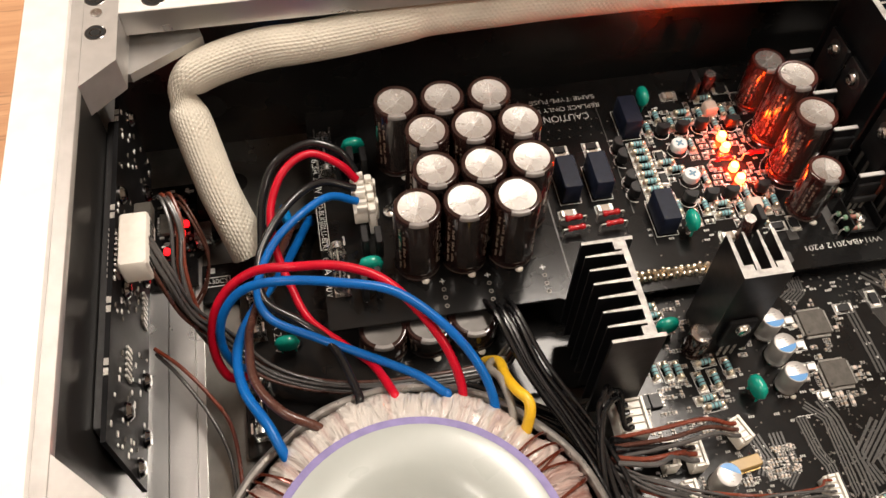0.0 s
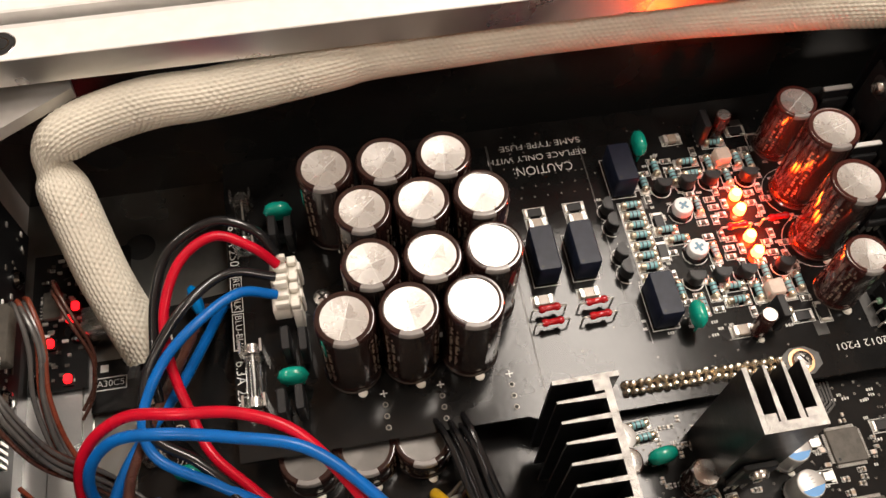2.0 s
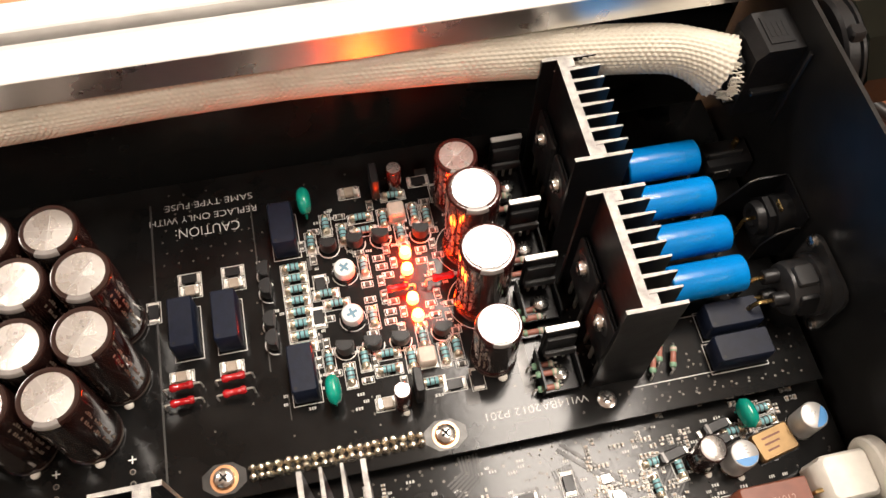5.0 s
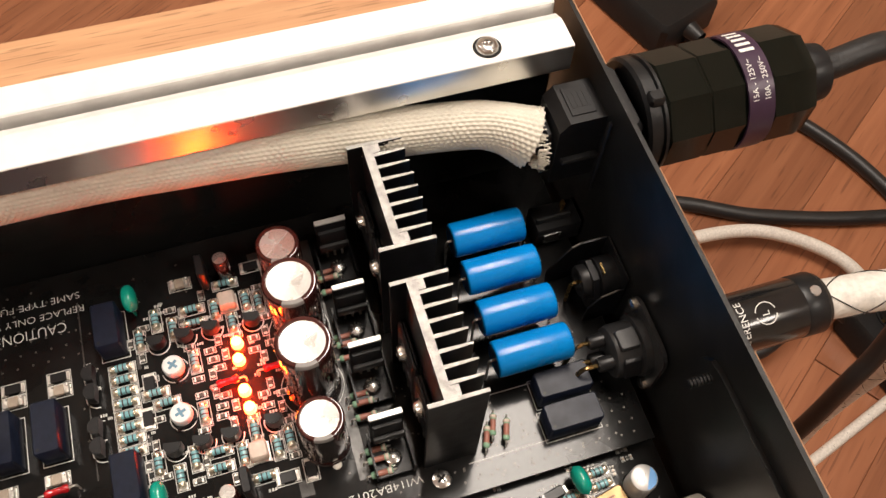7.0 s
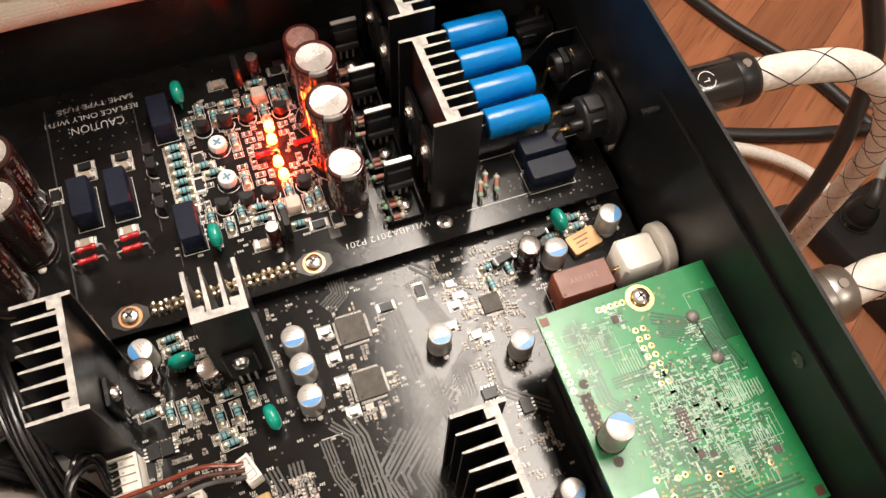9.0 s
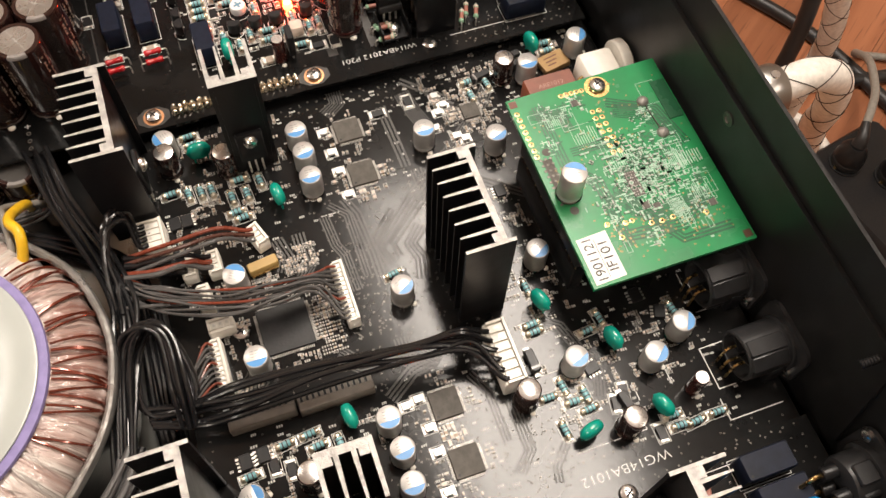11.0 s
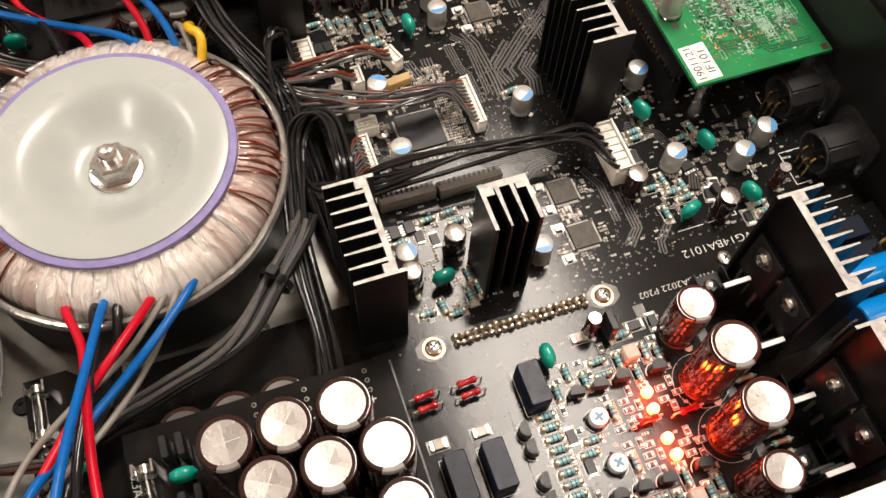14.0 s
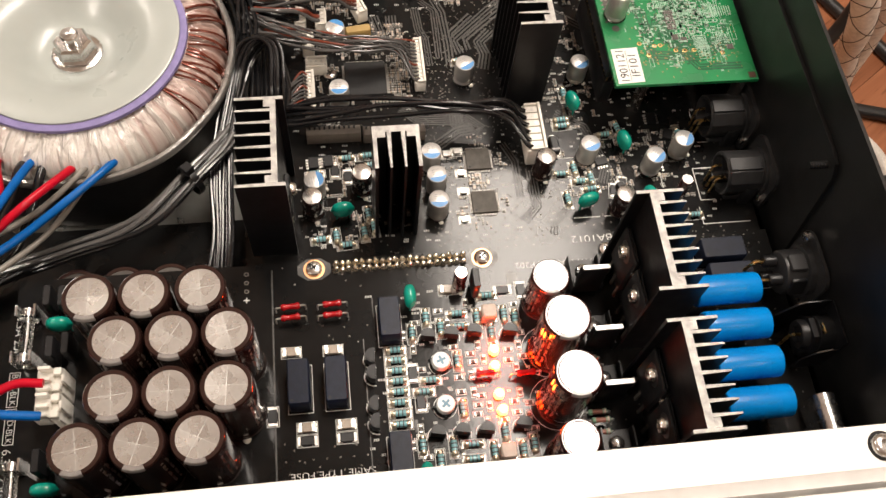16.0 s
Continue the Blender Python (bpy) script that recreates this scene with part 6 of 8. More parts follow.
def ear_plate(w, hgt, ear, x0, x1):
    """An upright flange in the yz plane with rounded corners and two ears that hold screws."""
    pts = []
    for cy, cz, a0 in ((w - ear, hgt - ear, 0), (-w + ear, hgt - ear, 90), (-w + ear, -hgt + ear, 180), (w - ear, -hgt + ear, 270)):
        pts += [(cy + ear * math.cos(radians(a0 + q)), cz + ear * math.sin(radians(a0 + q))) for q in (0, 30, 60, 90)]
    n_ = len(pts)
    v_ = [(x0, y, z) for y, z in pts] + [(x1, y, z) for y, z in pts]
    return Shape().add(v_, [tuple(range(n_ - 1, -1, -1)), tuple(range(n_, 2 * n_))] + [(i, (i + 1) % n_, n_ + (i + 1) % n_, n_ + i) for i in range(n_)])


def xlr_jack(m, label, group):
    j = thing("rear_socket", m, label, "socket", group)
    part("shell", Shape().lathe([(0, -1.3), (0.62, -1.3), (0.8, -1.22), (0.84, -1.1), (0.84, -0.45), (0.98, -0.4), (0.98, -0.16), (0, -0.16)], 16, axis="x"), DIN_PLASTIC, j)
    part("flange", ear_plate(1.2, 1.3, 0.5, -0.155, -0.02), DIN_PLASTIC, j)
    part("key", Shape().box(-1.12, -0.36, 0.72, -0.47, 0.30, 0.93, bev=0.05), DIN_PLASTIC, j, "flat raised key")
    part("side_pad", Shape().box(-1.1, -0.36, 0.72, -0.5, 0.36, 0.90, bev=0.05).moved(Matrix.Rotation(radians(68), 4, "X")), BLACK_PLASTIC, j)
    for y_, z_ in ((-0.38, 0.22), (0.38, 0.22), (0, -0.36)):
        part("sleeve", Shape().lathe([(0, -1.78), (0.2, -1.78), (0.23, -1.72), (0.23, -1.3), (0, -1.3)], 14, at=(0, y_, z_), axis="x"), BLACK_PLASTIC, j)
        part("pin", Shape().tube(smooth_path([(-1.78, y_, z_), (-2.0, y_, z_ + 0.02), (-2.2, y_ * 0.9, z_ - 0.12), (-2.36, y_ * 0.8, -0.5), (-2.42, y_ * 0.8, -1.16)], 4), 0.07, 8), GOLD, j, "bent gold solder pin")
    for y_, z_ in ((-0.92, -1.0), (0.92, 1.0)):
        part("screw", Shape().lathe([(0, -0.36), (0.12, -0.36), (0.2, -0.3), (0.22, -0.16), (0, -0.16)], 16, at=(0, y_, z_), axis="x"), STEEL, j)
    return j


xj = xlr_jack(None, "black balanced output socket with gold solder pins", "balanced sockets")
spread(xj, [at(18.4, s * 11.5, 1.75) for s in ALLS])


def din_jack():
    j = thing("rear_socket", None, "round black digital input socket with flat-topped shell and hollow end", "socket", "digital sockets")
    part("shell", Shape().lathe([(0, -0.7), (0.7, -0.7), (0.72, -1.74), (0.76, -1.8), (0.84, -1.8), (0.88, -1.76), (0.88, -0.3), (0.96, -0.26), (0.96, -0.16), (0, -0.16)], 32, axis="x"), DIN_PLASTIC, j)
    for a_ in (10, 46):
        part("panel", Shape().box(-1.74, -0.27, 0.80, -0.42, 0.27, 0.945, bev=0.03).moved(Matrix.Rotation(radians(a_), 4, "X")), DIN_PLASTIC, j, "flat ribbed panel")
    part("flange", ear_plate(1.22, 1.15, 0.5, -0.155, -0.005), DIN_PLASTIC, j)
    part("core", Shape().lathe([(0, -1.3), (0.5, -1.3), (0.54, -1.25), (0.54, -0.72), (0, -0.72)], 18, axis="x"), BLACK_PLASTIC, j)
    for a_ in (0, 120, 240):
        part("web", Shape().box(-1.7, -0.03, 0.1, -0.75, 0.03, 0.71).moved(Matrix.Rotation(radians(a_ + 60), 4, "X")), BLACK_PLASTIC, j)
    for y_, z_ in ((-0.3, 0.1), (0.3, 0.1), (0.0, -0.28)):
        part("pin", Shape().tube([(-1.3, y_, z_), (-1.95, y_, z_), (-2.02, y_, z_ - 0.08), (-2.02, y_, -1.0)], 0.05, 8), GOLD, j)
    part("foot", Shape().box(-1.5, -0.7, -1.0, -0.16, 0.7, -0.8, bev=0.06), DIN_PLASTIC, j)
    part("wedge", Shape().box(-0.95, -0.95, -1.0, -0.4, -0.72, 0.1, bev=0.05), BLACK_PLASTIC, j)
    part("screw", Shape().lathe([(0, -0.34), (0.1, -0.34), (0.19, -0.28), (0.2, -0.16), (0, -0.16)], 14, at=(0, -0.95, -0.5), axis="x"), STEEL, j)
    return j


spread(din_jack(), [at(18.27, y, 1.02) for y in (-3.85, -6.65)])


def phono_bracket():
    j = thing("phono_socket", None, "black phono socket in a bent sheet bracket on the output board", "socket", "phono sockets")
    part("shell", Shape().lathe([(0, -1.1), (0.3, -1.1), (0.32, -1.25), (0.5, -1.25), (0.54, -1.15), (0.54, -0.7), (0.66, -0.66), (0.66, -0.06), (0, -0.06)], 28, axis="x"), BLACK_PLASTIC, j)
    part("nut", Shape().lathe([(0.57, -0.98), (0.72, -0.96), (0.72, -0.76), (0.57, -0.74)], 6, axis="x"), BLACK_ANOD, j)
    part("foot", Shape().box(-0.95, -0.5, -1.2, -0.3, 0.5, -0.5, bev=0.08), BLACK_PLASTIC, j)

    def sheet(name, y, outline_):
        n_ = len(outline_)
        v_ = [(x, y - 0.03, z) for x, z in outline_] + [(x, y + 0.03, z) for x, z in outline_]
        wall = part(name, Shape().add(v_, [tuple(range(n_)), tuple(range(2 * n_ - 1, n_ - 1, -1))] + [(i, n_ + i, n_ + (i + 1) % n_, (i + 1) % n_) for i in range(n_)]), BLACK_ANOD, j)
        part("sheared_edge", Shape().tube([(x, y, z + 0.01) for x, z in outline_[3:5]], 0.02, 6), HOLE_TIN, wall, "bright sheared edge")

    sheet("bracket_side", 0.84, [(-1.9, -1.2), (-0.08, -1.2), (-0.08, 0.95), (-1.0, 0.95), (-1.25, 0.8), (-1.95, -0.4)][::1])
    sheet("bracket_side", -0.84, [(-1.2, -1.2), (-0.08, -1.2), (-0.08, 0.45), (-0.35, 0.5), (-0.85, 0.3), (-1.2, -0.3)])
    part("bracket_back", Shape().box(-0.075, -0.81, -1.2, -0.015, 0.81, 1.0), BLACK_ANOD, j)
    part("contact", Shape().tube([(-1.1, 0, 0), (-1.4, 0, 0), (-1.48, 0, -0.1), (-1.48, 0, -1.2)], 0.06, 8), GOLD, j, "gold contact lug")
    part("spring_lug", Shape().box(-0.62, -0.3, 0.67, -0.56, 0.1, 0.8, bev=0.01), GOLD, j, "gold spring lug")
    return j


spread(phono_bracket(), [at(18.4, y, 1.8) for y in (14.0, -14.0)])
tb = thing("terminal_block", at(17.4, 16.7, ZA), "low black terminal block with a gold contact by the phono socket", "terminal")
part("body", Shape().box(-0.75, -0.5, 0.01, 0.85, 0.5, 0.95, bev=0.05), BLACK_PLASTIC, tb)
part("ridge", Shape().box(-0.7, -0.2, 0.952, 0.5, -0.1, 1.2, bev=0.02), DIN_PLASTIC, tb)
part("contact", Shape().box(0.3, 0.1, 0.952, 0.42, 0.3, 1.35, bev=0.02), GOLD, tb, "gold contact lug")
part("side_clip", Shape().box(-0.5, -0.56, 0.2, 0.1, -0.51, 0.7), STEEL, tb)

cover = thing("socket_cover", at(17.5, -17.0, 0.58), "bent shiny steel cover beside the phono sockets", "cover")
arc = [(0.44 * math.cos(radians(a)), 1.0 + 0.42 * math.sin(radians(a))) for a in range(0, 181, 15)]
outer = [(0.44, 0.004)] + arc + [(-0.44, 0.004)]
cv = [(x, y, z) for y in (-0.75, 0.75) for x, z in outer]
nc = len(outer)
part("shell", Shape().add(cv, [(i, i + 1, nc + i + 1, nc + i) for i in range(nc - 1)] + [tuple(range(nc)), tuple(range(2 * nc - 1, nc - 1, -1))], 0, True), STEEL, cover)
for y in (-0.35, 0.4):
    part("hole", Shape().lathe([(0.09, 0.0), (0.08, 0.012), (0, 0.012)], 12, at=(0.1, y, 1.415)), SHADOW_GAP, cover)

# ---- green interface board ----
gb = thing("interface_board", None, "green computer interface board mounted above the digital board", "circuit board")
G = [(12.22, -3.64), (18.12, -3.64), (18.12, 4.3), (12.22, 4.15)]
part("substrate", Shape().prism(G, 2.96, 3.12), GREEN_PCB, gb)
part("screw", SCREW, None, gb, "cross-head screw", at(15.6, 3.72, 3.14, 20))
part("ring_pad", Shape().lathe([(0.46, 3.121), (0.46, 3.135), (0.28, 3.135)], 28, at=(15.6, 3.72, 0)), GOLD, gb)
part("standoff", Shape().lathe([(0.27, 0.0), (0.27, 2.955), (0, 2.955)], 6, at=(15.6, 3.72, 0)), STEEL, gb)
part("standoff", Shape().lathe([(0.27, 0.0), (0.27, 2.955), (0, 2.955)], 6, at=(14.2, -2.2, 0)), STEEL, gb)
part("standoff", Shape().lathe([(0.27, 0.0), (0.27, 2.955), (0, 2.955)], 6, at=(17.7, -3.2, 0)), STEEL, gb)
part("pin_header", Shape().box(12.4, -2.2, 0.01, 12.9, 2.8, 1.4, bev=0.04).box(12.4, -2.2, 1.75, 12.9, 2.8, 2.95, bev=0.04), BLACK_PLASTIC, gb, "tall black pin header")
for k in range(20):
    for j in (0, 1):
        part("pin", Shape().box(12.5 + 0.25 * j, -2.1 + 0.254 * k, 1.41, 12.55 + 0.25 * j, -2.05 + 0.254 * k, 1.74), GOLD, gb)
part("sticker", Shape().prism([(12.35, -3.55), (13.44, -3.5), (13.44, -1.78), (12.35, -1.83)], 3.121, 3.131), LABEL_PAPER, gb, "white printed sticker")
lettering("1901121", 12.68, -2.68, 3.134, 0.48, 90, gb, INK, width=1.5)
lettering("IF101", 13.16, -2.65, 3.134, 0.48, 90, gb, INK, width=1.05)
part("rule", Shape().box(12.9, -3.4, 3.1315, 12.915, -1.95, 3.133), INK, gb)
for k in range(7):
    for j in (0, 1):
        piece(RING_PAD, gb, 15.0 + 0.254 * j, 0.95 + 0.30 * k, 3.12)
for k in range(8):
    piece(RING_PAD, gb, 12.4, 1.6 + 0.27 * k, 3.12)
for k in range(5):
    piece(RING_PAD, gb, 14.2 + 0.2 * k, 3.75, 3.12)
for x, y in ((16.9, 2.6), (17.0, 1.15)):
    part("solder_joint", Shape().lathe([(0.22, 3.121), (0.21, 3.18), (0.13, 3.27), (0, 3.3)], 16, at=(x, y, 0)), TINNED, gb)
for x, y in ((12.42, 3.92), (17.9, -3.4)):
    part("copper_land", Shape().box(x - 0.14, y - 0.14, 3.121, x + 0.14, y + 0.14, 3.13), BROWN_LAND, gb)
rg = random.Random(4)
sm = Shape()
for _ in range(1500):
    x, y = rg.gauss(15.65, 0.72), rg.gauss(-0.1, 0.85)
    if rg.random() < 0.35:
        cx, cy = rg.choice(((13.3, 3.1), (14.0, 3.0), (14.6, 3.35), (13.7, 0.2), (14.0, -0.9), (16.7, 2.1), (13.0, 1.9), (16.8, -1.9), (14.9, -2.5), (13.9, -1.5), (17.3, -0.9)))
        x, y = rg.gauss(cx, 0.16), rg.gauss(cy, 0.22)
    x, y = round(x / 0.07) * 0.07, round(y / 0.08) * 0.08
    if not (12.5 < x < 17.9 and -3.3 < y < 3.9):
        continue
    w, h = rg.choice(((0.022, 0.045), (0.045, 0.022), (0.06, 0.035), (0.025, 0.025), (0.02, 0.1), (0.1, 0.02)))
    sm.box(x - w, y - h, 3.1205, x + w, y + h, rg.uniform(3.1225, 3.131), rg.choice((0, 0, 0, 0, 0, 4, 4, 1, 4, 4)))
for cx, cy, w, h in ((16.2, 0.0, 0.55, 0.6), (15.2, 0.6, 0.45, 0.8), (17.0, 0.2, 0.35, 0.7), (15.4, -1.2, 0.7, 0.3), (17.2, -1.4, 0.4, 0.45), (14.4, 1.9, 0.5, 0.5), (16.2, -1.9, 0.25, 0.6), (13.6, 2.9, 0.4, 0.4)):
    t = 0.018
    for f4 in ((cx - w, cy - h, cx + w, cy - h + t), (cx - w, cy + h - t, cx + w, cy + h), (cx - w, cy - h + t, cx - w + t, cy + h - t), (cx + w - t, cy - h + t, cx + w, cy + h - t)):
        sm.box(f4[0], f4[1], 3.1208, f4[2], f4[3], 3.126, 0)
    for q in range(9):
        sm.box(cx - w * 0.8 + q * w * 0.18, cy - h * 0.8, 3.1208, cx - w * 0.8 + q * w * 0.18 + 0.03, cy + h * rg.uniform(0.1, 0.8), rg.uniform(3.123, 3.127), 0)
for k in range(190):
    x, y = rg.uniform(12.5, 17.9), rg.uniform(-3.4, 3.9)
    if k % 2:
        x, y = rg.uniform(13.4, 17.6), rg.gauss(-2.3, 0.4)
    if not -3.4 < y < 3.9:
        continue
    sm.lathe([(0.036, 3.1205), (0.036, 3.127), (0.018, 3.127), (0.015, 3.122), (0, 3.122)], 8, at=(x, y, 0), mis=[2, 2, 2, 3])
tagged(part("solder_side_marking", sm, [PALE_GREEN, TINNED, DULL_GOLD, GREEN_TRACE, GREEN_TRACE], gb), kind="stuff")
tagged(part("track_field", traces([([(13.2, 3.6), (13.2, 1.0), (14.0, 0.0), (14.0, -2.6)], 4, 0.12), ([(14.0, -2.2), (16.0, -2.4), (17.4, -1.6)], 4, 0.13), ([(15.6, 3.0), (17.2, 2.2), (17.6, 0.5)], 4, 0.12),
                              ([(14.6, -1.0), (15.8, -2.9), (17.6, -2.9)], 3, 0.14), ([(13.6, 1.4), (14.8, 1.4), (16.0, 0.6)], 4, 0.1)], 3.12), GREEN_TRACE, gb), kind="stuff")
array = Shape().box(14.93, -0.95, 3.1325, 15.33, 0.05, 3.15, 0)
for gi in range(4):
    for gj in range(9):
        array.lathe([(0.026, 3.1505), (0.022, 3.165), (0, 3.168)], 6, 1, at=(14.99 + 0.095 * gi, -0.89 + 0.11 * gj, 0))
for x0, y0 in ((15.15, -1.35), (15.5, -1.5), (17.35, -1.95), (14.55, 3.3)):
    array.box(x0 - 0.11, y0 - 0.13, 3.1325, x0 + 0.11, y0 + 0.13, 3.15, 0)
    for gj in range(4):
        for d in (-0.15, 0.115):
            array.box(x0 + d, y0 - 0.12 + 0.065 * gj, 3.1325, x0 + d + 0.035, y0 - 0.085 + 0.065 * gj, 3.142, 1)
tagged(part("contact_grid", array, [CHIP_PLASTIC, TINNED], gb, "tiny black chips with rows of tinned contacts"), kind="stuff")
lead_ = Shape().tube([(16.9, 2.6, 3.16), (17.0, 1.15, 3.16)], 0.022, 6)
part("link_wire", lead_, CHIP_PLASTIC, gb)
for x, y in ((15.03, -2.02), (15.81, -2.04), (16.96, -2.23), (14.44, -1.73), (13.59, -1.61), (13.86, -2.21), (15.4, -2.05), (14.2, -1.75)):
    piece(RING_PAD, gb, x, y, 3.12)
chips = Shape()
for _ in range(130):
    x, y = round(rg.gauss(15.3, 0.85) / 0.16) * 0.16, round(rg.gauss(0.0, 0.95) / 0.2) * 0.2
    if not (13.3 < x < 17.6 and -2.0 < y < 2.6):
        continue
    w, h = rg.choice(((0.035, 0.065), (0.065, 0.035)))
    k = rg.choice((0, 0, 2))
    chips.box(x - w, y - h, 3.132, x + w, y + h, 3.165, k)
    if h > w:
        chips.box(x - w, y - h - 0.025, 3.1325, x + w, y - h - 0.001, 3.162, 1).box(x - w, y + h + 0.001, 3.1325, x + w, y + h + 0.025, 3.162, 1)
    else:
        chips.box(x - w - 0.025, y - h, 3.1325, x - w - 0.001, y + h, 3.162, 1).box(x + w + 0.001, y - h, 3.1325, x + w + 0.025, y + h, 3.162, 1)
tagged(part("component_field", chips, [PALE_GREEN, TINNED, GREEN_TRACE], gb), kind="stuff")
field, marks = Shape(), Shape()
field.box(12.5, -0.45, 3.1206, 12.85, 1.4, 3.1222, 0)
for gi in range(3):
    for gj in range(9):
        field.lathe([(0.058, 3.1223), (0.05, 3.14), (0, 3.148)], 8, 1, at=(12.46 + 0.18 * gi, -0.42 + 0.23 * gj, 0))
for x, y in ((12.78, 1.69), (12.78, -0.77)):
    field.lathe([(0.16, 3.121), (0.16, 3.124), (0, 3.123)], 16, 0, at=(x, y, 0))
tagged(part("header_underside", field, [CHIP_PLASTIC, HOLE_TIN], gb), kind="stuff")
for cx, cy, w, h in ((17.42, -1.18, 0.34, 0.42), (17.17, 0.84, 0.3, 0.25), (16.15, -1.67, 0.26, 0.34), (14.81, 0.98, 0.2, 0.4), (16.1, -0.42, 0.36, 0.38), (13.0, 3.1, 0.3, 0.2), (13.9, -2.6, 0.09, 0.22), (15.1, -2.4, 0.09, 0.2), (16.3, -2.45, 0.09, 0.2),
                     (16.9, -2.6, 0.09, 0.22), (14.0, 2.6, 0.3, 0.35), (17.3, 2.9, 0.35, 0.5)):
    t = 0.022
    for f4 in ((cx - w, cy - h, cx + w, cy - h + t), (cx - w, cy + h - t, cx + w, cy + h), (cx - w, cy - h + t, cx - w + t, cy + h - t), (cx + w - t, cy - h + t, cx + w, cy + h - t)):
        marks.box(f4[0], f4[1], 3.1311, f4[2], f4[3], 3.1325, 0)
for q in range(9):
    marks.box(17.0 + 0.1 * q, -0.35 + 0.03 * (q % 3), 3.1311, 17.04 + 0.1 * q, 0.2, 3.1325, 0)
    marks.box(15.95 + 0.045 * q, -1.95, 3.1311, 15.975 + 0.045 * q, -1.4, 3.1325, 0)
tagged(part("silkscreen_outline", marks, [PALE_GREEN], gb), kind="stuff")
tagged(part("wide_track_field", traces([([(14.5, -0.5), (14.8, -1.4), (15.3, -1.75), (16.9, -1.75), (17.2, -1.3)], 8, 0.085), ([(15.7, 2.6), (16.6, 2.2), (17.2, 1.4)], 8, 0.08), ([(12.8, 3.3), (13.9, 3.0), (13.9, 2.2)], 5, 0.09)], 3.1205), GREEN_TRACE, gb), kind="stuff")
part("memory_card_slot", Shape().box(17.5, 1.6, 3.121, 18.05, 3.3, 3.16), GREEN_TRACE, gb)
tall = small_can(0.43, 1.35, "silver capacitor standing on the green interface board", "silver capacitors")
tall.matrix_basis = at(12.85, -0.1, 3.125, 150)

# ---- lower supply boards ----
# Lids use the metal darkened for the shade beneath the board edge.
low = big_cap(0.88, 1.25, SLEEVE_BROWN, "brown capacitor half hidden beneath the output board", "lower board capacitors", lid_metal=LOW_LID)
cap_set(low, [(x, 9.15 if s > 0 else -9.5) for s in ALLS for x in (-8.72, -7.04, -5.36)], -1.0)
spread(dipped_cap(), [at(-12.2, s * 9.4, -0.98, 0) for s in ALLS])


def varistor():
    d = thing("varistor", None, "bright blue dipped disc varistor on the supply board", "varistor", "blue varistors")
    part("disc", Shape().lathe([(0, -0.2), (0.3, -0.19), (0.5, -0.12), (0.56, 0.0), (0.5, 0.12), (0.3, 0.19), (0, 0.2)], 24, at=(0, 0, 0.85), axis="x"), BLUE_FILM, d)
    for y_ in (-0.25, 0.25):
        part("lead", Shape().tube([(0, y_, 0.45), (0, y_, 0.0)], 0.05, 8), BLUE_FILM, d)
    return d


varistor().matrix_basis = at(-11.8, 14.9, -1.0, 15)
for s in ALLS:
    lettering("6.3A 250V", -12.6, s * 10.3, -0.996, 0.42, -90, boards[2 * s])
    lettering("A30C5", -14.72, s * 12.9, -0.994, 0.30, 180 if s < 0 else 0, boards[2 * s])
    box_ = Shape()
    for x0, y0, x1, y1 in ((-15.2, 12.68, -14.22, 12.71), (-15.2, 13.09, -14.22, 13.12), (-15.2, 12.71, -15.17, 13.09), (-14.25, 12.71, -14.22, 13.09), (-15.05, 13.3, -14.8, 13.55)):
        box_.box(x0, min(s * y0, s * y1), -0.999, x1, max(s * y0, s * y1), -0.993)
    part("silkscreen_frame", box_, SILK, boards[2 * s])
    for x, y in ((-13.4, 8.6), (-13.4, 14.6)):
        screw_on(boards[2 * s], x, s * y, -1.0, False)

for board, lands in LANDS.items():
    tagged(part("solder_land", lands, [SOLDER, SILK_FINE], board), kind="stuff")


# ---- wiring ----
def wire(name, pts, r, material, label, group, category="wire", steps=9, seg=14):
    if group == "transformer wires":
        heart = Vector((-8.8, 0.0, 1.0))
        pts = [Vector(q) for q in pts]
        for end in (0, -1):
            gap = heart - pts[end]
            if Vector((gap.x, gap.y)).length < 6.3:
                inner = pts[end] + Vector((gap.x * 0.16, gap.y * 0.16, -0.9))
                pts = [inner] + pts if end == 0 else pts + [inner]
    o = part(name, Shape().tube(smooth_path(pts, steps), r, seg), material)
    return tagged(o, label, category, group)


TW = "transformer wires"
wire("wire", [(-8.9, 14.5, 2.2), (-9.5, 14.8, 2.9), (-10.5, 15.1, 3.3), (-11.5, 14.5, 3.2), (-12.1, 13.3, 2.7), (-12.1, 11.9, 2.2), (-11.7, 10.5, 1.6), (-11.2, 9.3, 1.3), (-10.1, 8.1, 1.3), (-9.3, 7.1, 1.7), (-8.8, 5.7, 2.4), (-8.75, 5.3, 2.5)], 0.148, RED_WIRE, "red insulated wire from connector to transformer", TW)
wire("wire", [(-8.9, 14.8, 2.3), (-9.4, 15.3, 3.0), (-10.5, 15.6, 3.3), (-11.8, 15.0, 3.1), (-12.4, 13.9, 2.5), (-12.6, 12.6, 1.9), (-12.7, 11.5, 1.3), (-12.5, 10.5, 0.5), (-12.0, 9.8, -0.5), (-11.8, 9.6, -0.9)], 0.148, BLACK_WIRE, "black insulated wire looping from connector", TW)
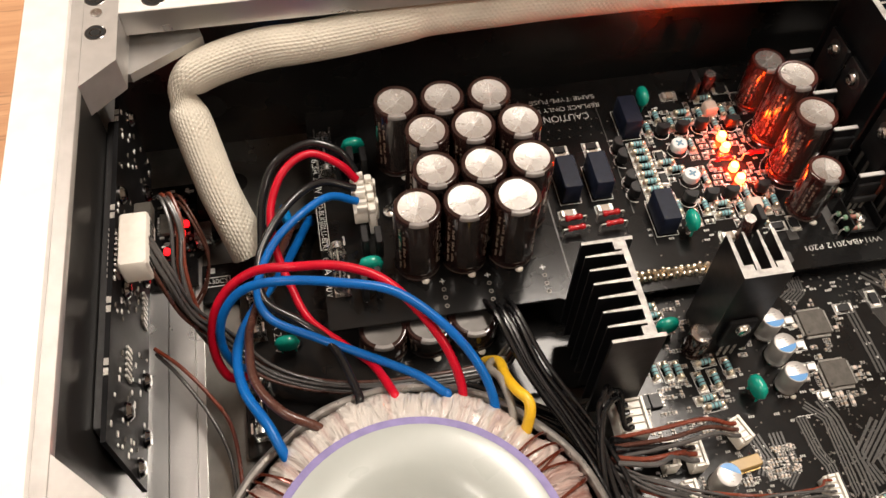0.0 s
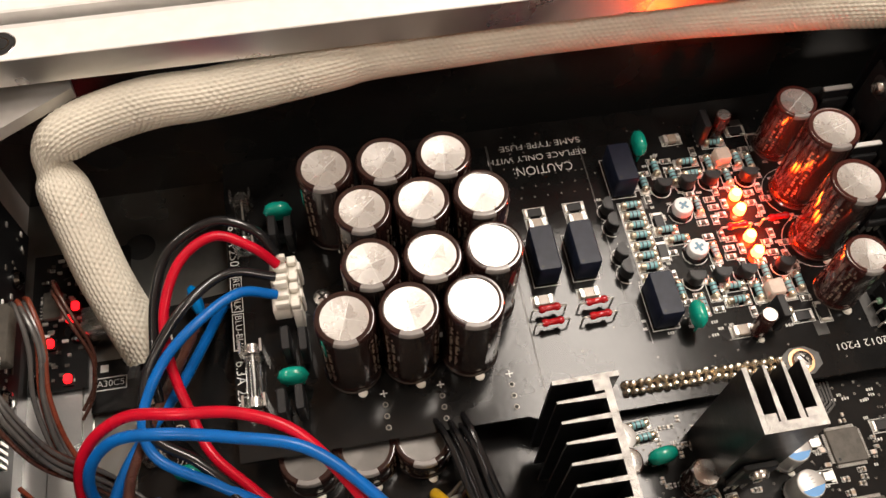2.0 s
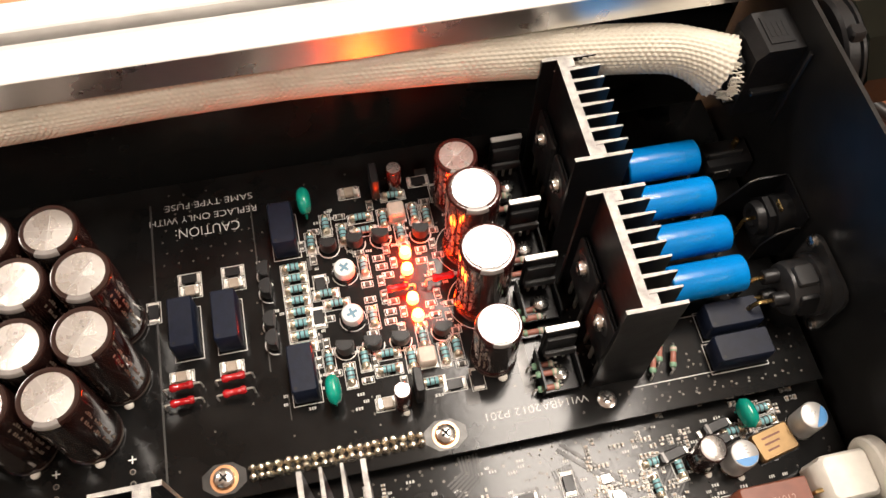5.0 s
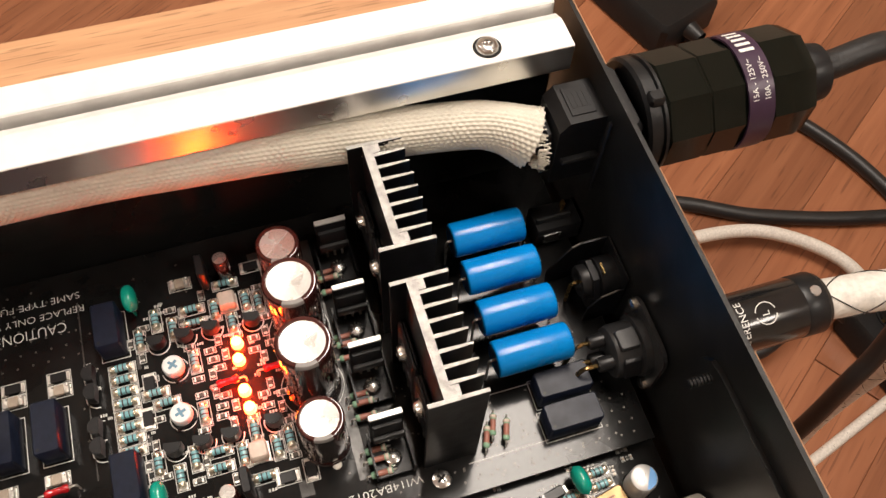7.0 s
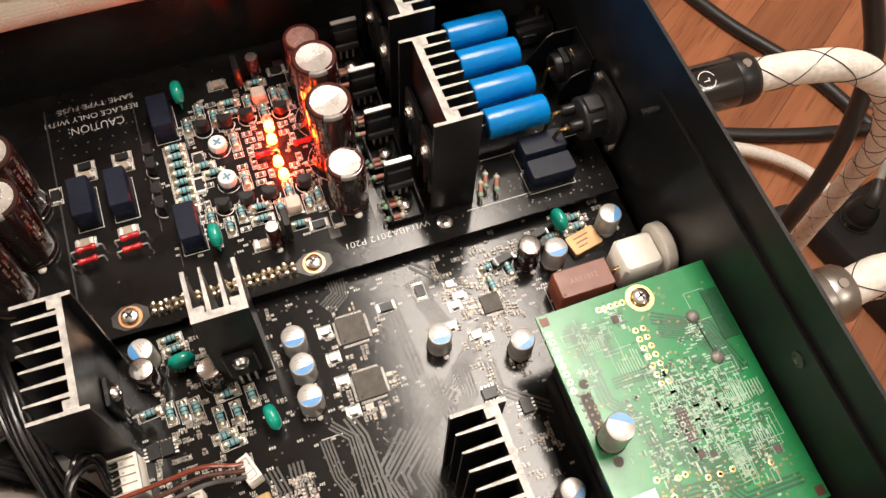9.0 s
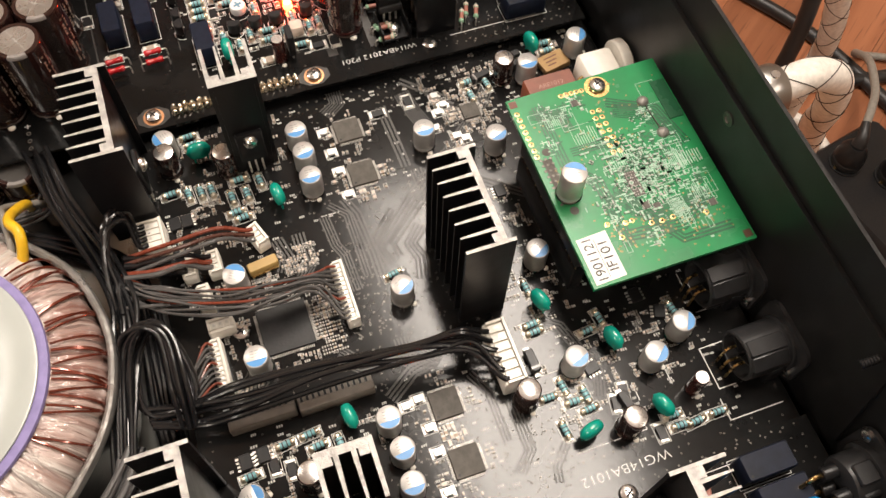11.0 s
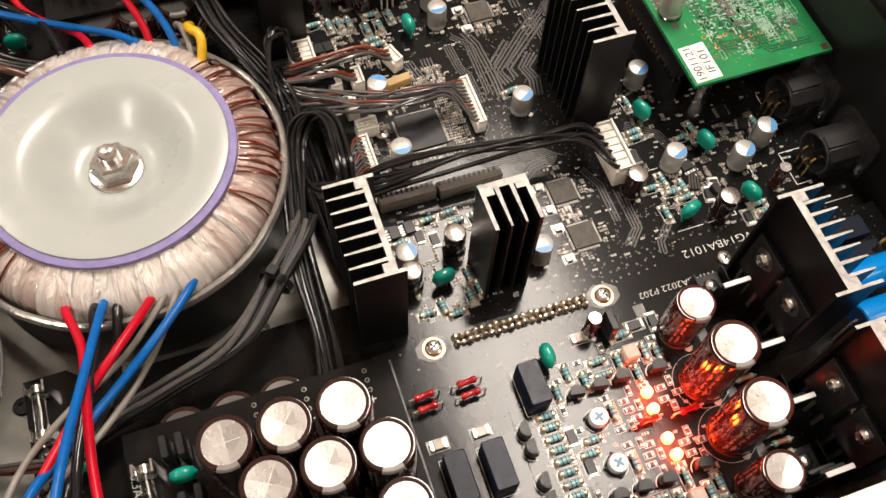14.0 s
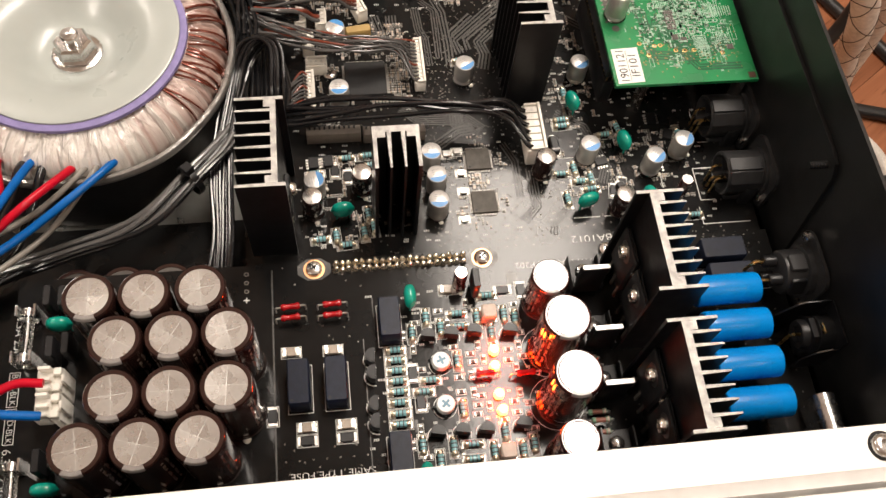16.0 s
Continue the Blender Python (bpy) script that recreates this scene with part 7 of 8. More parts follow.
wire("wire", [(-9.0, 14.1, 2.2), (-10.2, 14.1, 2.8), (-11.3, 13.3, 3.0), (-12.2, 12.2, 2.8), (-12.7, 11.0, 2.6), (-12.6, 9.8, 2.2), (-11.5, 9.0, 1.8), (-10.5, 7.9, 1.8), (-9.9, 5.9, 2.3), (-9.85, 5.4, 2.4)], 0.148, BLACK_WIRE, "black insulated wire from connector to transformer", TW)
wire("wire", [(-9.0, 13.5, 2.2), (-10.0, 13.4, 2.8), (-11.2, 12.5, 3.0), (-12.2, 11.5, 2.8), (-12.8, 10.2, 2.4), (-12.5, 9.2, 2.0), (-11.0, 8.3, 1.8), (-9.4, 7.3, 1.9), (-7.9, 6.2, 2.2), (-7.2, 5.4, 2.4), (-7.1, 5.2, 2.4)], 0.148, BLUE_WIRE, "blue insulated wire from connector to transformer", TW)
wire("wire", [(-6.6, 5.2, 2.4), (-6.9, 6.3, 3.4), (-7.6, 7.4, 4.1), (-8.6, 8.5, 4.6), (-9.9, 9.1, 4.8), (-11.3, 9.3, 4.8), (-12.6, 9.6, 4.4), (-13.6, 9.4, 3.8), (-14.2, 8.9, 3.0), (-14.4, 8.3, 1.8), (-14.1, 7.9, 0.6), (-13.4, 8.6, -0.7)], 0.152, RED_WIRE, "red insulated wire arching over the board corner", TW)
wire("wire", [(-5.7, 4.5, 2.4), (-6.0, 5.6, 3.3), (-6.9, 6.8, 4.1), (-8.3, 8.0, 4.6), (-10.0, 8.5, 4.8), (-11.7, 8.9, 4.7), (-13.0, 9.1, 4.2), (-13.8, 8.8, 3.4), (-14.1, 8.4, 2.2), (-13.8, 8.1, 1.0), (-13.2, 8.8, -0.7)], 0.152, BLUE_WIRE, "blue insulated wire arching over the board corner", TW)
wire("wire", [(-12.2, 3.9, 2.4), (-12.7, 5.0, 2.8), (-13.4, 6.4, 2.6), (-13.6, 8.0, 2.2), (-13.2, 9.7, 1.5), (-12.1, 11.9, 0.6), (-11.0, 14.7, -0.4), (-10.9, 15.0, -0.8)], 0.168, BLUE_WIRE, "thick blue mains wire beside the transformer", TW)
wire("wire", [(-11.1, 4.7, 2.5), (-12.2, 5.3, 2.9), (-13.0, 6.5, 2.7), (-13.2, 8.0, 2.3), (-13.1, 9.6, 1.6), (-12.0, 13.2, 0.3), (-11.6, 14.6, -0.3), (-11.5, 14.9, -0.8)], 0.152, BROWN_WIRE, "brown mains wire beside the transformer", TW)
wire("wire", [(-5.2, 4.2, 2.4), (-5.3, 5.4, 2.5), (-5.5, 6.2, 1.9), (-5.2, 6.9, 0.9), (-4.6, 7.3, 0.0), (-4.4, 7.5, -1.0)], 0.13, SCREEN_GREY, "grey screen wire from the transformer", TW)
wire("wire", [(-4.9, 3.7, 2.4), (-4.7, 4.3, 3.0), (-5.0, 4.9, 2.9), (-5.1, 5.7, 2.2), (-5.0, 6.8, 1.0), (-5.2, 7.6, -0.5), (-5.2, 7.8, -1.2)], 0.18, YELLOW_WIRE, "yellow earth wire from the transformer", TW)
wire("wire", [(-11.2, -5.0, 2.3), (-10.8, -6.7, 2.7), (-10.8, -8.9, 3.2), (-10.8, -10.8, 3.6), (-10.8, -12.7, 3.6), (-11.2, -14.0, 2.8), (-11.6, -14.6, 1.6), (-12.0, -14.8, -0.8)], 0.152, RED_WIRE, "red insulated wire from transformer to lower board", TW)
wire("wire", [(-10.0, -5.3, 2.4), (-10.7, -7.9, 3.3), (-11.3, -10.5, 4.3), (-11.7, -12.3, 4.6), (-11.8, -13.7, 4.3), (-11.2, -14.7, 3.6), (-10.0, -14.8, 2.9), (-8.8, -14.8, 2.3)], 0.152, BLUE_WIRE, "blue insulated wire looping to a white connector", TW)
wire("wire", [(-8.5, -5.5, 2.3), (-9.6, -7.1, 2.9), (-10.6, -8.1, 2.8), (-11.6, -9.2, 2.6), (-12.7, -10.8, 2.8), (-13.5, -12.0, 3.0), (-13.9, -13.1, 2.6), (-13.8, -14.1, 2.0), (-13.1, -14.6, 1.6), (-12.1, -14.5, 1.6), (-10.7, -14.1, 2.2), (-9.7, -13.7, 2.4), (-8.8, -13.7, 2.3)], 0.152, RED_WIRE, "red insulated wire in a wide loop to a connector", TW)
wire("wire", [(-7.1, -5.3, 2.2), (-8.4, -6.8, 2.4), (-10.1, -8.2, 2.2), (-11.8, -9.7, 2.4), (-12.8, -11.0, 3.0), (-13.5, -12.4, 3.2), (-13.9, -13.6, 2.6), (-13.9, -14.4, 1.6), (-13.2, -15.0, -0.7)], 0.152, BLUE_WIRE, "blue insulated wire in a wide loop", TW)
wire("wire", [(-8.1, -5.5, 2.2), (-9.7, -7.1, 2.0), (-11.5, -8.4, 2.2), (-12.7, -9.9, 3.0), (-13.5, -11.3, 3.2), (-13.8, -12.2, 2.8), (-14.1, -13.7, 1.5), (-14.2, -14.4, -1.2)], 0.11, SCREEN_GREY, "grey insulated wire in a wide loop", TW)
wire("wire", [(-7.7, -5.5, 2.2), (-8.6, -6.9, 1.9), (-9.6, -8.0, 1.6), (-10.7, -9.3, 2.0), (-12.2, -10.6, 2.2), (-13.0, -12.0, 2.4), (-13.4, -13.1, 2.0), (-13.3, -14.0, 1.2), (-13.0, -14.5, -0.7)], 0.11, SCREEN_GREY, "grey insulated wire in a wide loop", TW)
wire("wire", [(-10.3, -5.4, 2.4), (-10.4, -6.8, 2.7), (-10.9, -8.9, 3.0), (-11.4, -10.8, 3.1), (-11.7, -12.4, 2.6), (-11.8, -13.6, 1.4), (-12.0, -14.2, -0.8)], 0.17, BLACK_WIRE, "black insulated wire from the transformer", TW)
wire("wire", [(-9.6, -5.4, 2.2), (-10.0, -7.0, 1.8), (-10.6, -8.4, 1.4), (-11.7, -9.9, 1.6), (-12.4, -11.6, 1.8), (-12.6, -12.9, 1.2), (-12.1, -13.8, 0.2), (-12.0, -14.0, -0.8)], 0.17, BLACK_WIRE, "black insulated wire from the transformer", TW)


def loom(name, pts, n, r, pack, materials, label, group, seed):
    """A loom of loose wires that wander round one line; each wire is a part."""
    rr = random.Random(seed)
    base = thing(name, None, label, "wiring loom", group)
    line_ = [Vector(p) for p in pts]
    for k in range(n):
        a, q = 2.4 * k, pack * math.sqrt((k + 0.3) / n)
        off = Vector((math.cos(a) * q, math.sin(a) * q * 0.7, abs(math.sin(a * 1.7)) * q))
        own = [p + off * rr.uniform(0.85, 1.15) + Vector((rr.uniform(-1, 1), rr.uniform(-1, 1), rr.uniform(-0.3, 0.6))) * r * 0.5 for p in line_]
        part("wire", Shape().tube(smooth_path(own, 7), r, 9), materials[k % len(materials)], base)
    return base


def fan(name, start, mid_, ends, r, materials, label, group, seed):
    """Wires that leave one bunch and spread to the pins of a connector."""
    rr = random.Random(seed)
    base = thing(name, None, label, "wiring loom", group)
    for k, e in enumerate(ends):
        t = (k + 0.5) / len(ends) - 0.5
        a = Vector(start) + Vector((rr.uniform(-0.1, 0.1), -t * 0.9, rr.uniform(-0.2, 0.25)))
        pts = [a] + [Vector(m_) + Vector((rr.uniform(-0.15, 0.15), -t * (0.9 - 0.5 * i / max(1, len(mid_))) * 1.2 + rr.uniform(-0.12, 0.12), rr.uniform(-0.2, 0.25))) for i, m_ in enumerate(mid_)] + [Vector(e) + Vector((-0.3, 0, 0.12)), Vector(e)]
        part("wire", Shape().tube(smooth_path(pts, 7), r, 9), materials[k % len(materials)], base)
    return base


BW = "black looms"
loom("wiring_loom", [(-4.6, 9.6, 0.0), (-4.3, 8.7, 0.5), (-3.8, 6.4, 0.6), (-2.9, 3.8, 0.8), (-2.3, 1.7, 1.0), (-2.4, 0.1, 1.1), (-2.8, -1.7, 1.0), (-3.2, -3.5, 0.8), (-3.4, -5.3, 0.4), (-3.4, -7.6, 0.0), (-3.6, -9.4, -0.4)], 10, 0.09, 0.44, [BLACK_WIRE], "long black wire loom beside the transformer", BW, 1)
loom("wiring_loom", [(-1.1, -3.1, 1.0), (-1.0, -2.1, 2.0), (-1.0, -0.6, 2.4), (-1.4, 0.0, 2.45), (-2.1, 0.0, 2.1), (-2.6, -0.6, 1.5), (-3.0, -2.4, 1.1), (-3.4, -4.4, 0.8)], 6, 0.085, 0.27, [BLACK_WIRE], "loop of black wires beside the transformer", BW, 2)
loom("wiring_loom", [(0.4, -2.5, 1.0), (-1.5, -2.5, 1.0), (-2.3, -2.2, 1.0), (-2.4, -1.2, 1.2), (-2.0, -0.2, 1.6), (-1.4, 0.1, 2.0), (-0.9, -0.4, 1.9), (-0.7, -1.6, 1.2), (-0.9, -2.6, 0.7)], 3, 0.085, 0.16, [BLACK_WIRE], "loop of black wires beside the transformer", BW, 3)
fan("wiring_loom", (-2.3, -2.4, 1.0), [(-0.8, -2.7, 1.1), (0.8, -2.9, 1.45), (3.5, -3.0, 1.75), (6.3, -3.2, 1.75), (8.0, -3.4, 1.6)], [(9.1, -3.98 + 0.34 * (2.5 - k), 1.0) for k in range(6)], 0.095, [BLACK_WIRE], "black six-wire loom across the digital board", BW, 4)
fan("wiring_loom", (-2.4, 0.9, 1.2), [(-2.5, 2.0, 1.2), (-2.6, 3.3, 1.6), (-2.2, 4.3, 2.0), (-1.6, 4.7, 1.9)], [(-1.15, 4.1 + 0.26 * (1.5 - k), 1.1) for k in range(4)], 0.095, [BLACK_WIRE], "black four-wire loom curling into a white connector", BW, 5)
fan("wiring_loom", (-2.2, 2.3, 1.0), [(-1.0, 1.3, 1.4), (0.9, 0.5, 1.5), (2.5, 0.3, 1.45), (3.9, 0.4, 1.2)], [(4.8, 0.05 + 0.18 * (5.5 - k), 0.66) for k in range(12)], 0.048, [ORANGE_WIRE, GREY_WIRE, GREY_WIRE, GREY_WIRE, GREY_WIRE, GREY_WIRE, GREY_WIRE], "grey and brown wires fanning to a long connector", "grey looms", 6)
fan("wiring_loom", (-2.1, 2.8, 1.2), [(-1.0, 2.6, 1.35), (0.0, 2.7, 1.2)], [(0.75, 2.62 + 0.22 * (1 - k), 0.66) for k in range(3)], 0.09, [BLACK_WIRE, ORANGE_WIRE, GREY_WIRE], "short wires to a small connector", "grey looms", 7)
fan("wiring_loom", (-2.0, 3.0, 1.1), [(-1.2, 2.9, 1.1)], [(-0.15, 2.75 + 0.22 * (1 - k), 0.66) for k in range(3)], 0.12, [BLACK_WIRE], "short black wires to a small connector", "grey looms", 8)
fan("wiring_loom", (-2.0, 3.1, 1.2), [(-0.2, 3.0, 1.45), (1.2, 3.2, 1.35)], [(2.4, 3.2 + 0.22 * (1 - k), 0.66) for k in range(3)], 0.075, [ORANGE_WIRE, BROWN_WIRE, GREY_WIRE], "red-brown wires to a small connector", "grey looms", 9)
fan("wiring_loom", (-2.2, 1.8, 1.0), [(-1.2, 1.6, 1.2)], [(0.15, 1.4 + 0.22 * (1 - k), 0.66) for k in range(3)], 0.065, [GREY_WIRE], "short grey wires to a small connector", "grey looms", 10)
fan("wiring_loom", (-1.6, -2.6, 0.7), [(-1.0, -2.2, 0.9)], [(0.1, -1.28 + 0.18 * (4.5 - k), 0.66) for k in range(10)], 0.045, [ORANGE_WIRE, GREY_WIRE, GREY_WIRE, GREY_WIRE], "fanned grey wires to a ten-way connector", "grey looms", 11)
loom("wiring_loom", [(-2.9, -3.4, 0.9), (-3.4, -4.2, 0.9), (-4.4, -5.4, 0.9), (-6.3, -7.3, 0.7), (-9.0, -8.1, 0.3), (-11.5, -8.6, -0.2), (-13.5, -9.6, -0.6)], 8, 0.12, 0.5, [GREY_WIRE, BLACK_WIRE], "flat grey wire loom tied beside the transformer", "grey looms", 12)
tie = thing("cable_tie", at(-4.5, -5.5, 1.0, 45), "black cable tie round a grey loom", "cable tie")
part("strap", Shape().lathe([(0.62, -0.12), (0.66, -0.12), (0.66, 0.12), (0.62, 0.12), (0.62, -0.12)], 20, axis="x"), BLACK_PLASTIC, tie)
part("head", Shape().box(-0.2, -0.2, 0.6, 0.2, 0.2, 0.95, bev=0.04), BLACK_PLASTIC, tie)
loom("wiring_loom", [(-6.4, 6.75, -0.8), (-5.2, 6.2, -1.0), (-3.8, 5.3, -1.0), (-2.7, 4.3, -0.9), (-2.05, 2.8, -0.9), (-1.95, 0.6, -0.95), (-2.0, -1.8, -0.95), (-1.9, -3.8, -0.9), (-1.8, -5.4, -0.9)], 11, 0.13, 0.42, [BLACK_WIRE], "black wires bunched low beside the transformer", "black looms", 31)
loom("wiring_loom", [(-15.8, 10.6, 5.2), (-15.4, 9.8, 4.4), (-15.0, 9.3, 2.8), (-14.1, 9.0, 1.2), (-12.8, 8.0, 0.2), (-10.4, 7.25, -0.3), (-7.4, 7.05, -0.4), (-5.0, 7.2, -0.4), (-4.2, 7.6, 0.2)], 12, 0.062, 0.30, [GREY_WIRE, GREY_WIRE, GREY_WIRE, BROWN_WIRE], "grey ribbon wires from the front display board", "grey looms", 13)
loom("wiring_loom", [(-15.7, 13.6, 3.6), (-15.4, 13.2, 4.0), (-15.1, 12.2, 3.6), (-15.2, 11.0, 2.8), (-15.0, 9.8, 1.6), (-14.2, 8.8, 0.4)], 5, 0.07, 0.25, [GREY_WIRE, ORANGE_WIRE], "thin grey and copper wires behind the front panel", "grey looms", 14)
wire("wire", [(-16.7, 9.5, 0.5), (-15.8, 8.6, 0.6), (-14.9, 7.5, 0.3), (-14.2, 6.2, 0.2), (-14.0, 3.9, -0.2), (-14.2, 1.0, -1.25)], 0.07, ORANGE_WIRE, "thin copper-brown wire over the bottom plate", "thin wires")
wire("wire", [(-16.7, 9.4, 0.3), (-15.9, 8.4, 0.2), (-15.0, 7.0, -0.3), (-14.4, 5.4, -0.6), (-14.3, 3.0, -1.25)], 0.07, GREY_WIRE, "thin grey wire over the bottom plate", "thin wires")


# ---- braided sleeve along the side rail ----
def braid(pts, r, around, grain, relief, steps=14, flare=0.0, fold=None):
    line_ = smooth_path(pts, steps)
    length = [0.0]
    for a, b_ in zip(line_, line_[1:]):
        length.append(length[-1] + (b_ - a).length)
    rows_ = int(length[-1] / grain * 4)
    us = np.linspace(0, length[-1], rows_)
    cen = np.array([[np.interp(u, length, [p[i] for p in line_]) for i in range(3)] for u in us])
    tan = np.gradient(cen, axis=0)
    tan /= np.linalg.norm(tan, axis=1)[:, None]
    cols = around * 4
    v_ = []
    side = np.array([0.0, 0.0, 1.0])
    for i, u in enumerate(us):
        side = side - tan[i] * (side @ tan[i])
        side /= np.linalg.norm(side)
        other = np.cross(tan[i], side)
        k = np.arange(cols)
        a = 2 * np.pi * k / cols
        col = k / 4.0
        vrow = u / grain + 0.5 * (np.floor(col) % 2) + 0.12 * np.sin(u * 1.3)
        h = np.abs(np.sin(np.pi * (col % 1.0 + 0.125))) ** 0.8 * np.abs(np.sin(np.pi * vrow)) ** 0.6
        swell = 1 + 0.02 * math.sin(u * 0.5) + 0.01 * math.sin(u * 1.3 + 1) + flare * max(0.0, 1 - u / 1.6) ** 2
        if fold:
            swell *= 1 - 0.42 * math.exp(-(float(np.linalg.norm(cen[i] - np.array(fold))) / 0.5) ** 2)
        rad = r * swell + relief * h
        v_.append(cen[i] + rad[:, None] * (np.cos(a)[:, None] * side * 1.06 + np.sin(a)[:, None] * other * 0.94))
    v_ = np.concatenate(v_)
    f_ = [(i * cols + k, i * cols + (k + 1) % cols, (i + 1) * cols + (k + 1) % cols, (i + 1) * cols + k) for i in range(rows_ - 1) for k in range(cols)]
    me = bpy.data.meshes.new("braid")
    me.from_pydata((v_ * C).tolist(), [], f_)
    me.polygons.foreach_set("use_smooth", [True] * len(f_))
    return me


CREAM = mat("cream_glass_braid", (0.72, 0.68, 0.58), 0.5, var=0.08, scale=70, bump=0.3, bump_scale=4000)
WHITE_BRAID = mat("white_nylon_braid", (0.74, 0.70, 0.64), 0.5, var=0.12, scale=400, bump=0.8, bump_scale=900)
sl = thing("braided_sleeve", None, "thick cream braided sleeve over the mains cable along the rail", "cable sleeve")
me = braid([(16.5, 17.7, 4.95), (15.6, 18.1, 5.25), (14.4, 18.35, 5.45), (10.8, 18.8, 5.5), (6.3, 19.2, 5.5), (1.7, 19.42, 5.5), (-4.8, 19.25, 5.5), (-6.5, 19.0, 5.5), (-9.8, 18.55, 5.5), (-11.6, 18.5, 5.45), (-13.0, 18.35, 5.25),
            (-14.1, 18.1, 5.0), (-14.75, 17.75, 4.6), (-14.72, 17.4, 4.05), (-14.55, 16.8, 3.45), (-14.35, 16.1, 2.8), (-14.0, 15.0, 1.8), (-13.45, 13.8, 0.7), (-13.2, 13.3, 0.1)], 0.68, 36, 0.19, 0.078, flare=0.38, fold=(-14.75, 17.65, 4.4))
me.materials.append(CREAM)
part("braid", me, None, sl)
fr = Shape()
rr = random.Random(5)
for k in range(170):
    a, q = 2 * math.pi * k / 85, rr.uniform(0.78, 0.98)
    y, z = 17.68 + q * math.sin(a), 4.95 + q * math.cos(a)
    fr.tube([(16.4, y, z), (16.5 + rr.uniform(0, 0.1), y + rr.uniform(-0.05, 0.05), z + rr.uniform(-0.05, 0.05)), (16.6 + rr.uniform(0, 0.2), y + rr.uniform(-0.1, 0.1), z + rr.uniform(-0.14, 0.06))], 0.022, 5)
tagged(part("frayed_end", fr, CREAM, sl, "frayed braid ends"), kind="stuff")
part("inner_cable", Shape().tube(smooth_path([(15.5, 18.1, 5.2), (16.6, 17.9, 5.0), (17.3, 17.9, 5.0)], 6), 0.55, 14), BLACK_RUBBER, sl)

# mains inlet inside the rear panel
inlet = thing("mains_inlet", at(17.78, 17.65, 0), "black moulded mains inlet block on the rear panel", "inlet")
prof_i = [(-0.78, 3.4), (0.66, 3.4), (0.66, 6.3), (-0.5, 6.3), (-0.78, 5.95)]
v = [(x, y, z) for y in (-0.75, 0.75) for x, z in prof_i]
n = len(prof_i)
part("body", Shape().add(v, [tuple(range(n)), tuple(range(2 * n - 1, n - 1, -1))] + [(i, n + i, n + (i + 1) % n, (i + 1) % n) for i in range(n)]), BLACK_PLASTIC, inlet)
part("raised_panel", Shape().box(-0.36, -0.5, 6.303, 0.42, 0.55, 6.34, bev=0.02), BLACK_PLASTIC, inlet)
for k in range(4):
    part("embossed_bar", Shape().box(-0.25 + 0.16 * k, -0.25, 6.342, -0.17 + 0.16 * k, 0.3, 6.352), BLACK_PLASTIC, inlet)
part("lip", Shape().box(-0.6, -0.98, 4.55, 0.66, -0.755, 4.72, bev=0.04), BLACK_PLASTIC, inlet)
part("wall_flange", Shape().box(0.56, -1.15, 3.0, 0.655, -0.985, 6.4, bev=0.03), BLACK_PLASTIC, inlet)
part("hood", Shape().box(-1.0, -0.45, 4.6, -0.785, 0.45, 5.5, bev=0.06), BLACK_PLASTIC, inlet)
for y in (-0.6, 0.6):
    part("spade", Shape().box(-1.2, y - 0.12, 4.0, -0.785, y + 0.12, 4.1), STEEL, inlet)

# ---- front display board ----
dm = thing("display_module", None, "matt black display module between front panel and its circuit board", "display")
part("frame", Shape().box(-17.355, 4.9, 0.9, -17.05, 16.6, 4.6, bev=0.05), DIN_PLASTIC, dm)
for y_ in (6.2, 9.0, 11.8, 14.6):
    part("clip", Shape().box(-17.045, y_ - 0.12, 2.0, -16.99, y_ + 0.12, 4.7), BLACK_PLASTIC, dm)
part("amber_film", Shape().box(-17.04, 5.35, 3.2, -16.99, 5.5, 4.75), mat("amber_polyimide", (0.45, 0.20, 0.03), 0.3), dm, "amber film tab")
fb = thing("display_board", None, "black display circuit board standing behind the front panel", "circuit board")
part("substrate", Shape().box(-16.98, 4.3, 0.75, -16.82, 17.6, 5.05), mat("dull_black_laminate", (0.010, 0.010, 0.011), 0.5, var=0.3, scale=60, spec=0.12), fb)
for y, z in ((17.25, 3.93), (15.64, 1.51), (9.94, 3.81), (11.72, 1.61), (7.88, 1.25), (5.95, 3.23), (5.92, 1.15), (13.2, 4.6), (4.7, 1.75)):
    part("screw", Shape().lathe([(0.32, 0), (0.32, 0.08), (0.22, 0.2), (0, 0.22)], 16, at=(0, 0, 0), axis="x"), DARK_CHROME, fb, "", at(-16.815, y, z))
rf = random.Random(9)
for y0, z0, n_ in ((9.8, 1.3, 7), (9.9, 4.5, 8), (7.0, 3.0, 6)):
    for k in range(n_):
        part("leg", Shape().box(-16.81, y0 + 0.2 * k, z0, -16.74, y0 + 0.2 * k + 0.09, z0 + 0.5), SOLDER, fb)
fbm = Shape()
for _ in range(120):
    y, z = rf.uniform(4.5, 17.3), rf.uniform(0.85, 4.9)
    w = rf.uniform(0.06, 0.2)
    fbm.box(-16.815, y, z, -16.78, y + w, z + 0.1, rf.choice((0, 1, 2)))
tagged(part("surface_mount_part", fbm, [SILK, SOLDER, CHIP_PLASTIC], fb), kind="stuff")
for y0 in (6.6, 8.7, 12.2, 16.4):
    for d in (-0.16, 0.16):
        part("edge_pad", Shape().box(-16.97, y0 + d - 0.11, 5.051, -16.83, y0 + d + 0.11, 5.075), SOLDER, fb)
for k in range(9):
    part("edge_pad", Shape().box(-17.0, 9.7 + 0.22 * k, 4.8, -16.981, 9.8 + 0.22 * k, 5.04), SOLDER, fb)
